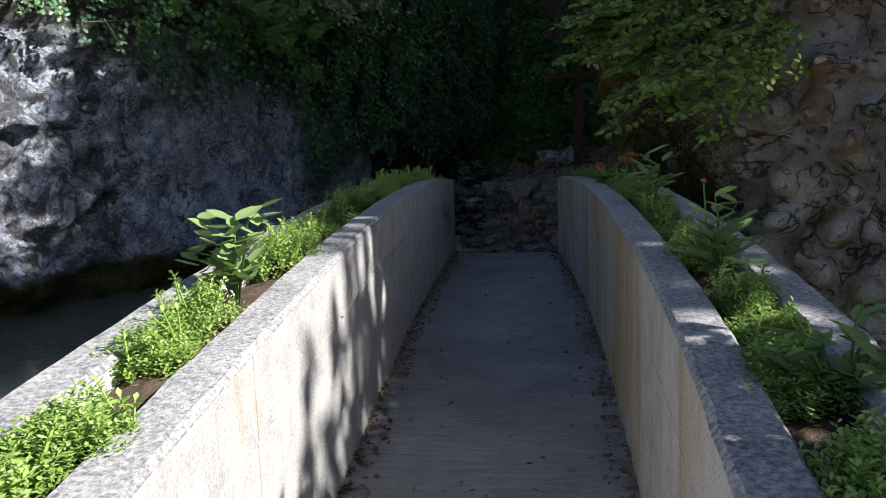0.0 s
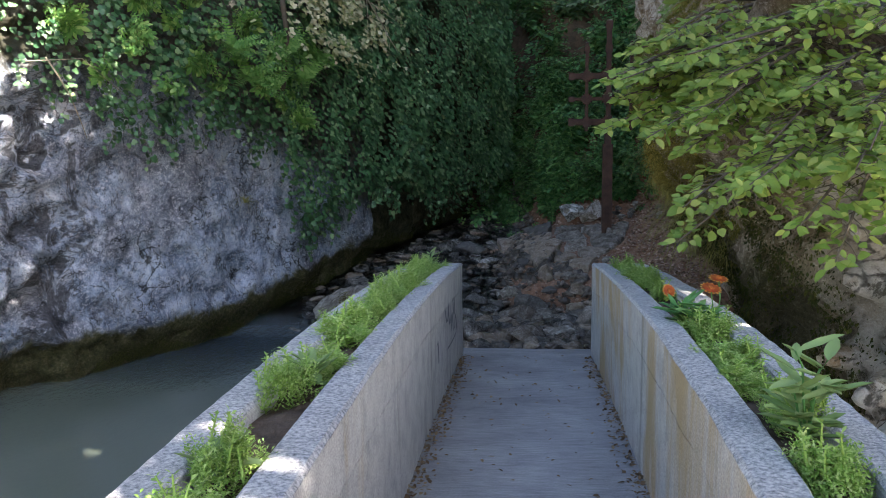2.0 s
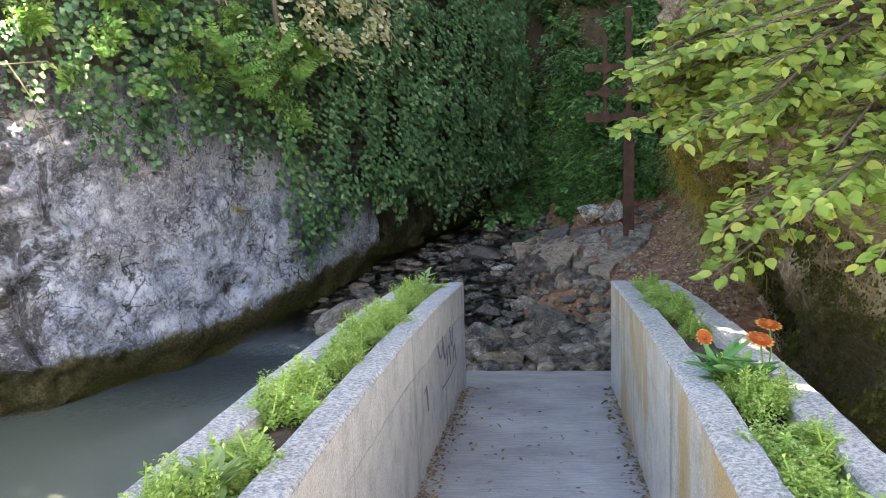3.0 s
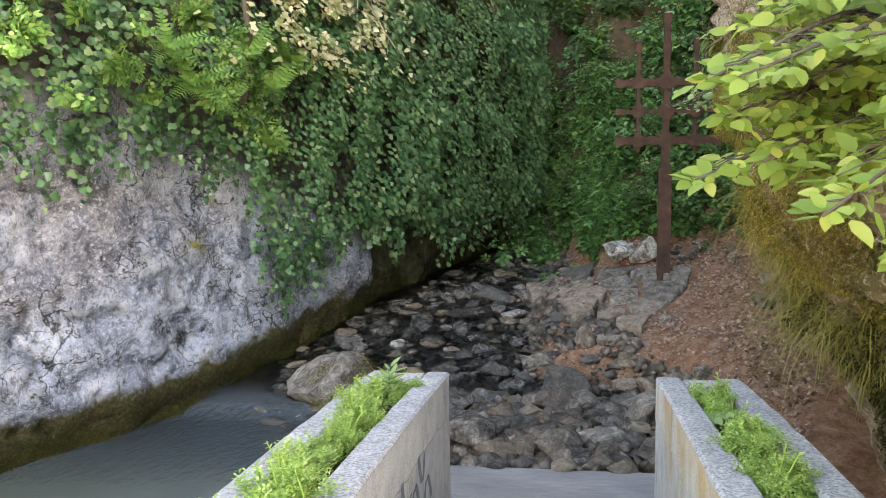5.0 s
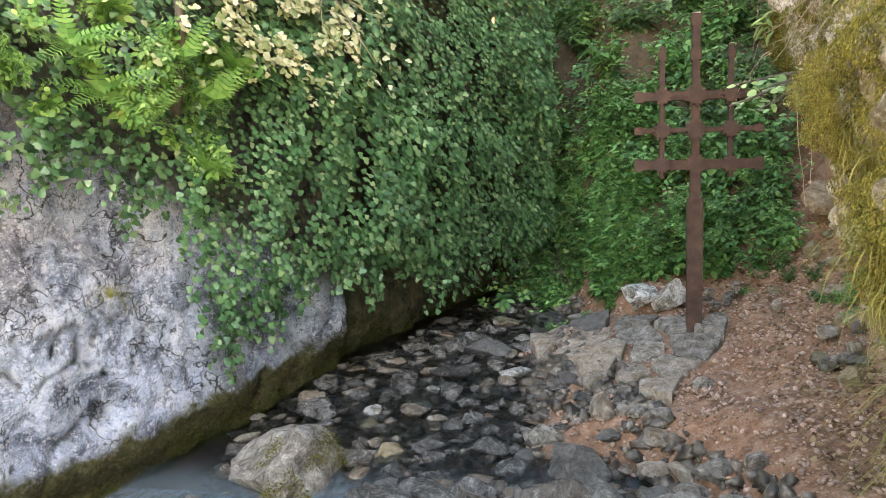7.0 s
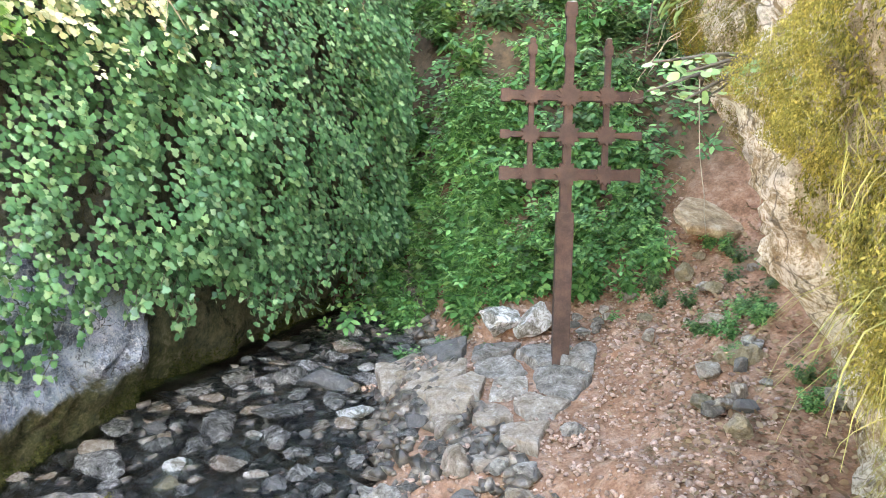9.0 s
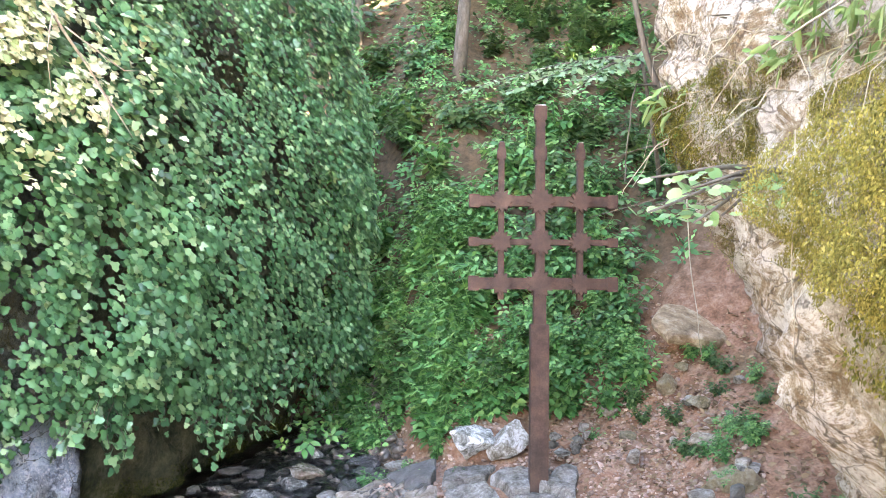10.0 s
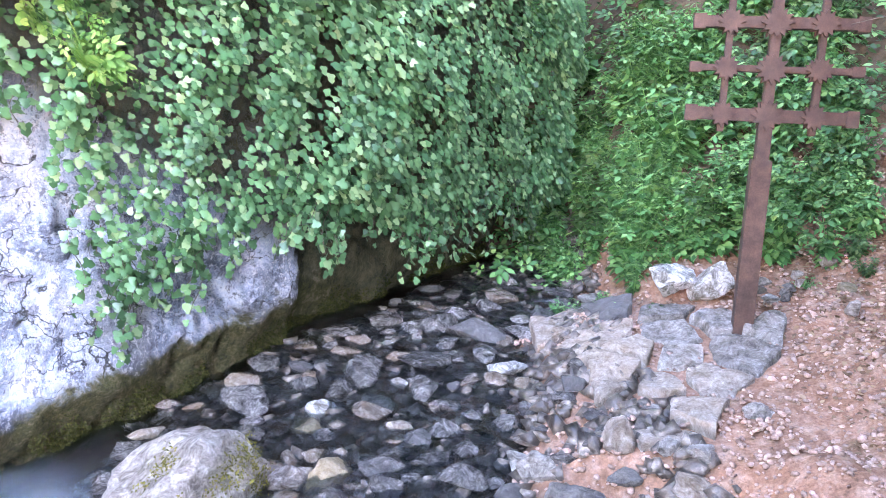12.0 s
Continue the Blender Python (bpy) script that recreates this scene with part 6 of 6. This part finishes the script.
dead_branch("sapling", [([on_wall(9.05, 2.3, -8.2), on_wall(9.08, 3.0, -8.1), on_wall(9.0, 4.2, -8.2)], 0.045, 0.035)], "grey sapling trunk rising out of the rock face", BARK)
dead_branch("hanging_root", [([(1.58, 11.5, 2.37), (1.61, 11.5, 1.95), (1.66, 11.5, 1.54)], 0.0035, 0.002)], "thin pale root hanging free from the cliff")
dead_branch("hanging_root", [([(1.16, 9.6, 2.30), (1.15, 9.6, 1.95), (1.15, 9.6, 1.70)], 0.0018, 0.0012)], "thin pale root hanging free from the cliff")
dead_branch("leaning_stem", [([(1.45, 12.0, 3.6), (1.53, 12.0, 3.21), (1.66, 12.0, 2.82), (1.77, 12.0, 2.43)], 0.016, 0.020),
                            ([(1.75, 11.8, 2.66), (1.48, 11.8, 2.62), (1.26, 11.8, 2.55)], 0.005, 0.002),
                            ([(1.78, 11.8, 2.31), (1.55, 11.8, 2.35), (1.17, 11.8, 2.24)], 0.005, 0.002),
                            ([(1.60, 12.0, 3.0), (1.42, 11.8, 2.96), (1.38, 11.8, 2.68), (1.36, 11.8, 2.43)], 0.006, 0.003)], "leaning bare stem with dead twigs beside the cliff", BARK)
dead_branch("dead_branch", [([(1.9, 9.6, 3.0), (1.6, 9.5, 2.75), (1.25, 9.5, 2.62), (1.0, 9.4, 2.45)], 0.008, 0.002),
                            ([(1.7, 9.5, 2.85), (1.5, 9.2, 2.95), (1.3, 9.0, 3.1)], 0.006, 0.002),
                            ([(1.5, 9.5, 2.7), (1.35, 9.3, 2.5), (1.3, 9.2, 2.3)], 0.005, 0.002)], "tangle of dry twigs over the mossy ledge")
def ledge_tangle():
    """Dry twigs and roots that arch out of the ledge over the pale rock."""
    holder = thing("twig_tangle", (1.6, 10.2, 2.8))
    holder.matrix_world = Matrix.Identity(4)
    tagged(holder, "tangle of pale dry twigs arching over the mossy ledge", "branch")
    r = np.random.default_rng(77)
    for _ in range(46):
        p, nn = right_face(r.uniform(9.2, 10.5), r.uniform(2.45, 3.3))
        a = np.array(p) - 0.03 * np.array(nn)
        d = np.array((-0.5, r.uniform(-0.9, 0.5), r.uniform(-0.25, 0.35)))
        length = r.uniform(0.25, 0.75)
        pts = [tuple(a + d * length * u + np.array((0, 0, -0.45 * length * u * u)) + 0.02 * r.normal(size=3) * (u > 0)) for u in np.linspace(0, 1, 7)]
        soup = Soup()
        soup.tube(pts, [0.0045 * (1 - 0.75 * u) for u in np.linspace(0, 1, 7)], 5)
        soup.make("twig", TWIG, holder)


ledge_tangle()
for k in range(26):
    x, y = 2.4 + 0.9 * rng.random(), 12.4 + 2.9 * rng.random()
    if y > 13.9 or x > 2.45:
        herb(x, y, 0.35 + 0.2 * rng.random(), k % 2 == 0, "small leafy seedling on the bare bank")


for k, (x, y, size) in enumerate([(0.35, 15.0, 0.6), (0.58, 15.25, 0.7), (0.85, 15.32, 0.6), (1.05, 15.42, 0.7), (1.35, 15.4, 0.6), (1.62, 15.35, 0.55), (0.1, 15.1, 0.6), (0.72, 14.78, 0.25), (-0.1, 15.3, 0.6), (1.85, 15.3, 0.5), (2.0, 14.9, 0.35)]):
    herb(x, y, size, k % 4 == 3)
for k in range(26):
    x, y = 2.15 + 1.05 * rng.random(), 12.3 + 2.9 * rng.random()
    r = 0.05 + 0.09 * rng.random() ** 2
    stone("stone", (DRY + MOSSY)[k % 10], x, y, gz(x, y) + 0.04 + 0.25 * r, r * 1.4, r, r * 0.8, 70 * k, 15, "rough tan stone lodged in the earth bank", "stone", "stones of the earth bank")


# ---- trees ----
def tree(x, y, z, crown, radii, n, leaf, lean_label, trunk_r=0.14, seed=0, material=None):
    """A trunk with limbs and a ragged crown of leaves in clumps."""
    r = np.random.default_rng(seed)
    holder = thing("tree", (x, y, z))
    holder.matrix_world = Matrix.Identity(4)
    tagged(holder, lean_label, "tree")
    c = np.array(crown)
    trunk, limbs = Soup(), Soup()
    base = np.array((x, y, z))
    mid = base * 0.45 + c * 0.55 + (0.1 * r.normal(), 0.1 * r.normal(), 0)
    trunk.tube([tuple(base - (0, 0, 0.4)), tuple(base * 0.75 + mid * 0.25), tuple(mid), tuple(c)], [trunk_r * 1.25, trunk_r, trunk_r * 0.75, trunk_r * 0.35], 9)
    clumps = []
    for k in range(26):
        d = unit(r.normal(size=(1, 3)))[0]
        p = c + d * np.array(radii) * r.uniform(0.45, 1.0)
        clumps.append((p, r.uniform(0.28, 0.5) * min(radii)))
        if k % 2 == 0:
            start = mid + (c - mid) * r.random()
            limbs.tube([tuple(start), tuple((start + p) / 2 + (0, 0, 0.15)), tuple(p)], [trunk_r * 0.4, trunk_r * 0.22, trunk_r * 0.06], 6)
    trunk.make("trunk", BARK, holder)
    limbs.make("limbs", BARK, holder)
    per = n // len(clumps)
    P = np.concatenate([p + q * unit(r.normal(size=(per, 3))) * (r.random((per, 1)) ** 0.4) * (1, 1, 0.7) for p, q in clumps])
    N = r.normal(size=P.shape) * 0.5 + (0, 0, 1.0)
    U = r.normal(size=P.shape) + (0, 0, -0.4)
    leaves("crown", P, N, U, 1.25 * leaf * r.uniform(0.7, 1.3, len(P)), FLECK, material or SCRUB, holder)


# the first twelve stand out of view, added only to block the sun
tree(6.6, 2.4, 0.1, (6.0, 2.75, 5.8), (2.4, 2.4, 1.9), 12000, 0.20, "unseen shade tree added beside the bridge", 0.16, 1)
tree(8.2, -0.6, gz(8.2, -0.6), (7.7, -0.8, 6.2), (1.3, 1.7, 1.4), 1400, 0.18, "unseen young shade tree added beside the bridge", 0.10, 21)
tree(7.4, 1.8, 0.1, (5.2, 1.6, 8.0), (1.8, 2.0, 1.4), 5000, 0.20, "unseen tall shade tree added beside the bridge", 0.15, 22)
tree(4.4, 6.2, 8.2, (3.9, 6.55, 8.5), (2.0, 1.4, 2.3), 3000, 0.20, "unseen shade tree added at the cliff corner", 0.14, 11)
tree(4.7, 5.6, 7.6, (4.4, 5.1, 7.6), (1.5, 1.0, 1.5), 2800, 0.18, "unseen shade tree added at the cliff corner", 0.11, 31)
tree(5.6, 4.8, gz(5.6, 4.8), (4.9, 4.1, 6.7), (0.75, 0.65, 0.65), 1400, 0.16, "unseen slender shade tree added by the cliff corner", 0.07, 43)
tree(2.6, 0.5, gz(2.6, 0.5), (2.15, 0.65, 1.8), (0.7, 1.05, 0.65), 2200, 0.09, "unseen shade shrub added beside the bridge", 0.04, 41)
tree(3.9, 7.2, 8.2, (3.2, 7.2, 10.0), (2.2, 2.3, 1.6), 3500, 0.20, "unseen shade tree added on the cliff top", 0.15, 12)
tree(8.0, 14.6, 8.2, (7.4, 14.2, 11.0), (3.2, 3.2, 2.2), 8000, 0.24, "unseen shade tree added on the cliff top", 0.18, 13)
tree(8.5, 18.0, 6.0, (8.0, 17.6, 12.0), (3.4, 3.2, 2.6), 8000, 0.24, "unseen tall shade tree added on the slope", 0.2, 14)
tree(4.6, 9.0, 8.2, (4.2, 9.2, 10.4), (2.4, 2.6, 1.8), 3600, 0.22, "unseen shade tree added on the cliff top", 0.16, 2)
tree(6.8, 12.0, 8.2, (5.8, 12.4, 10.6), (2.8, 2.6, 2.0), 8000, 0.22, "unseen shade tree added on the cliff top", 0.18, 4)
tree(1.15, 20.4, gz(1.15, 20.4), (1.3, 20.0, 9.6), (2.3, 2.0, 1.8), 3000, 0.20, "slender tree on the wooded slope", 0.11, 6)
tree(-0.6, 22.4, gz(-0.6, 22.4), (-0.4, 22.0, 11.0), (2.0, 2.0, 2.0), 2600, 0.20, "slender tree on the wooded slope", 0.12, 7)
tree(2.4, 23.0, gz(2.4, 23.0), (2.4, 22.6, 11.6), (2.4, 2.0, 2.0), 2600, 0.20, "slender tree on the wooded slope", 0.12, 8)


# ---- planter plants ----
def sedum_data(seed, n=330):
    """A cushion of short upright sprigs, each with leaves set spirally along it."""
    r = np.random.default_rng(seed)
    P, N, U, S = [], [], [], []
    for i in range(n):
        a, q = r.uniform(0, 2 * np.pi), math.sqrt(r.random())
        lump = 1 + 0.22 * math.sin(3 * a + seed) + 0.12 * math.sin(7 * a + 2 * seed)
        x, y = q * math.cos(a) * lump, q * math.sin(a) * lump
        top = math.sqrt(max(0.0, 1 - 0.9 * q * q)) * r.uniform(0.62, 1.0) * (1 + 0.3 * math.sin(4 * x + seed) * math.cos(3 * y + 2 * seed)) + 0.08
        lean = np.array((0.45 * x + 0.12 * r.normal(), 0.45 * y + 0.12 * r.normal(), 1.0))
        reach = 0.42 if r.random() < 0.9 else 0.65
        for k in range(11):
            u = k / 10
            p = np.array((x, y, top)) + lean * reach * (u - 1)
            t = 2.4 * k + i
            d = np.array((math.cos(t), math.sin(t), 0.35 + 0.5 * u))
            P.append(p)
            U.append(d)
            N.append(np.array((-0.5 * d[0], -0.5 * d[1], 1.0)) + 0.2 * r.normal(size=3))
            S.append((0.15 - 0.05 * u) * r.uniform(0.8, 1.2))
    return leaf_mesh("sedum", P, N, U, S, SPRIG_LEAF, SEDUM)


SPRIG_LEAF = (np.array([(0, 0, 0), (0.24, 0.6, 0.05), (0, 1, -0.04), (-0.24, 0.6, 0.05)]), np.array([(0, 1, 2), (0, 2, 3)]))
def sprig_data(seed):
    """One taller shoot with a head of small leaves."""
    r = np.random.default_rng(seed)
    P, N, U, S = [], [], [], []
    for k in range(20):
        t, u = 2.4 * k, k / 19
        d = np.array((math.cos(t), math.sin(t), 0.2 + 0.6 * u))
        P.append((0, 0, -0.5 + 1.5 * u))
        U.append(d)
        N.append(np.array((-0.5 * d[0], -0.5 * d[1], 1.0)) + 0.2 * r.normal(size=3))
        S.append(0.30 + 0.14 * u)
    stalk = Soup()
    stalk.tube([(0, 0, -0.6), (0.02, 0, 0.2), (0, 0, 1.0)], [0.07, 0.06, 0.04], 5)
    return with_stalks(leaf_mesh("sprig", P, N, U, S, SPRIG_LEAF, SEDUM), stalk)


SPRIGS = [sprig_data(i) for i in range(3)]
SEDUMS = [sedum_data(i) for i in range(4)]


def sedum(x, y, rx, ry, h, k):
    ob = new("sedum", SEDUMS[k % 4])
    ob.matrix_world = pose(x, y, parapet_top(y) - 0.06, 0, 0, 0) @ Matrix.Diagonal((rx, ry, h, 1))
    tagged(ob, "cushion of yellow-green sedum in the planter", "sedum", "planter cushions")
    r = random.Random(k * 7 + int(y * 100))
    for _ in range(5):
        a, q = r.uniform(0, 2 * math.pi), r.uniform(0.1, 0.85)
        sprig = new("sprig", SPRIGS[r.randrange(3)])
        sprig.parent = ob
        sprig.matrix_basis = pose(q * math.cos(a), q * math.sin(a), 0.95 * math.sqrt(1 - q * q)) @ Matrix.Diagonal((0.05 / rx, 0.05 / ry, 0.05 / h, 1)) @ pose(0, 0, 0, r.uniform(-25, 25), r.uniform(-25, 25), 57 * a)


LEFT_SEDUM = [(0.75, 0.22), (1.05, 0.20), (1.32, 0.15), (1.80, 0.15), (2.02, 0.15), (2.72, 0.16), (2.98, 0.18), (3.28, 0.15), (3.58, 0.11), (4.25, 0.17), (4.50, 0.17), (4.98, 0.13), (5.14, 0.10), (5.50, 0.17), (5.78, 0.18), (6.05, 0.18), (6.35, 0.19), (6.65, 0.19), (6.95, 0.19), (7.25, 0.19), (7.55, 0.18), (7.85, 0.14)]
RIGHT_SEDUM = [(0.85, 0.2), (1.15, 0.18), (1.62, 0.17), (1.88, 0.18), (2.14, 0.15), (2.68, 0.15), (2.92, 0.16), (3.14, 0.12), (3.62, 0.14), (4.05, 0.14), (4.40, 0.16), (4.66, 0.18), (5.08, 0.13), (5.26, 0.14), (6.25, 0.10), (6.7, 0.15), (6.98, 0.16), (7.25, 0.12), (7.55, 0.13), (7.78, 0.10)]
for k, (y, r) in enumerate(LEFT_SEDUM):
    sedum(float(inner_left(y)) - 0.225 - 0.035 * math.sin(k * 2.3), y, 0.125 + 0.025 * math.sin(k * 1.3), r, 0.115 + 0.025 * math.sin(k * 1.7), k)
for k, (y, r) in enumerate(RIGHT_SEDUM):
    sedum(float(inner_right(y)) + 0.21 + 0.03 * math.sin(k * 2.3), y, 0.115 + 0.025 * math.sin(k * 1.3), r, 0.10 + 0.025 * math.sin(k * 1.7), k + 1)


def rosette(name, x, y, stems, size, material, template, label, seed, height=0.2, spread=0.12, group=""):
    r = np.random.default_rng(seed)
    z0 = parapet_top(y) - 0.06
    holder = thing(name, (x, y, z0))
    tagged(holder, label, "plant", group)
    for k in range(stems):
        P, N, U, S, soup = [], [], [], [], Soup()
        a, lean = r.uniform(0, 2 * np.pi), r.uniform(0.2, 1)
        h = height * r.uniform(0.5, 1)
        top = np.array((spread * lean * math.cos(a), spread * lean * math.sin(a), h))
        soup.tube([(0, 0, 0), tuple((np.array((0, 0, h * 0.55)) + top) / 2 + (0, 0, 0.02)), tuple(top)], [0.004, 0.003, 0.002], 5)
        for j in range(9):
            b = 2 * np.pi * j / 5 + k
            P.append(top * (1 - 0.09 * j))
            U.append((math.cos(b), math.sin(b), r.uniform(-0.35, 0.45)))
            N.append(np.array((-0.4 * math.cos(b), -0.4 * math.sin(b), 1.0)) + 0.2 * r.normal(size=3))
            S.append(size * r.uniform(0.7, 1.2))
        stem = soup.make("stem", HERB, holder)
        leaves("foliage", P, N, U, S, template, material, stem)
    return holder


xl = lambda y: float(inner_left(y)) - 0.21
xr = lambda y: float(inner_right(y)) + 0.21
rosette("leafy_plant", xl(2.28), 2.28, 7, 0.085, PALE_LEAF, OVATE, "broad-leaved green plant in the planter", 1, 0.30, 0.14)
rosette("leafy_plant", xl(0.95), 0.95, 4, 0.09, PALE_LEAF, OVATE, "broad-leaved green plant in the planter", 2, 0.12, 0.10)
rosette("leafy_plant", xl(3.55), 3.55, 3, 0.085, PALE_LEAF, LANCE, "pale narrow-leaved plant in the planter", 3, 0.12, 0.08)
rosette("leafy_plant", xl(4.35), 4.35, 3, 0.09, PALE_LEAF, LANCE, "pale narrow-leaved plant in the planter", 4, 0.10, 0.08)
rosette("leafy_plant", xr(1.55) + 0.06, 1.55, 6, 0.07, PALE_LEAF, OVATE, "sprawling creeper with broad leaves in the planter", 5, 0.20, 0.13)
rosette("leafy_plant", xr(2.45), 2.45, 6, 0.11, PALE_LEAF, LANCE, "downy long-leaved flowering plant in the planter", 6, 0.27, 0.08)
rosette("leafy_plant", xr(3.85), 3.85, 6, 0.11, PALE_LEAF, LANCE, "downy long-leaved flowering plant in the planter", 7, 0.33, 0.09)
rosette("leafy_plant", xr(5.3), 5.3, 6, 0.13, HERB, LANCE, "long-leaved blanket flower clump in the planter", 8, 0.14, 0.12)
rosette("leafy_plant", xr(7.45), 7.45, 7, 0.05, PALE_LEAF, ROUND, "pale round-leaved stonecrop in the planter", 9, 0.06, 0.12)
rosette("leafy_plant", xl(7.75), 7.75, 4, 0.08, PALE_LEAF, LANCE, "tall pale-leaved plant in the planter", 10, 0.16, 0.06)


def flower(x, y, z, r, foot_y, faded=False, tip=35):
    f = thing("blanket_flower", (x, y, z))
    tagged(f, "orange-red blanket flower with yellow petal tips" if not faded else "faded red seed head on a bare stalk", "flower", "planter flowers")
    turn = pose(0, 0, 0, tip, 0, 20)
    bm = bmesh.new()
    bmesh.ops.create_uvsphere(bm, u_segments=12, v_segments=8, radius=r * 0.36, matrix=turn @ Matrix.Diagonal((1, 1, 0.65, 1)))
    part("centre", bm, CONE, f)
    if not faded:
        n = 14
        a = np.arange(n) * 2 * np.pi / n
        U = np.array([(turn.to_3x3() @ Vector((math.cos(t), math.sin(t), -0.12)))[:] for t in a])
        N = np.array([(turn.to_3x3() @ Vector((0, 0, 1)))[:] for t in a])
        leaves("petals", U * r * 0.25, N, U, np.full(n, r * 0.62), ROUND, PETAL, f)
        leaves("petal_tips", U * r * 0.72, N + 0.02, U, np.full(n, r * 0.36), ROUND, PETAL_TIP, f)
    s = Soup()
    s.tube([(0, 0, -0.005), (0.01, 0.0, -(z - parapet_top(foot_y)) * 0.5), (0.0, foot_y - y, parapet_top(foot_y) - 0.06 - z)], [0.003, 0.003, 0.003], 5)
    s.make("stalk", HERB, f)


flower(0.78, 5.22, 1.10, 0.044, 5.3, False, 22)
flower(0.84, 5.34, 1.12, 0.042, 5.36, False, 15)
flower(0.66, 5.5, 1.03, 0.032, 5.45, False, 60)
flower(0.62, 2.62, 1.22, 0.028, 2.5, True, 20)
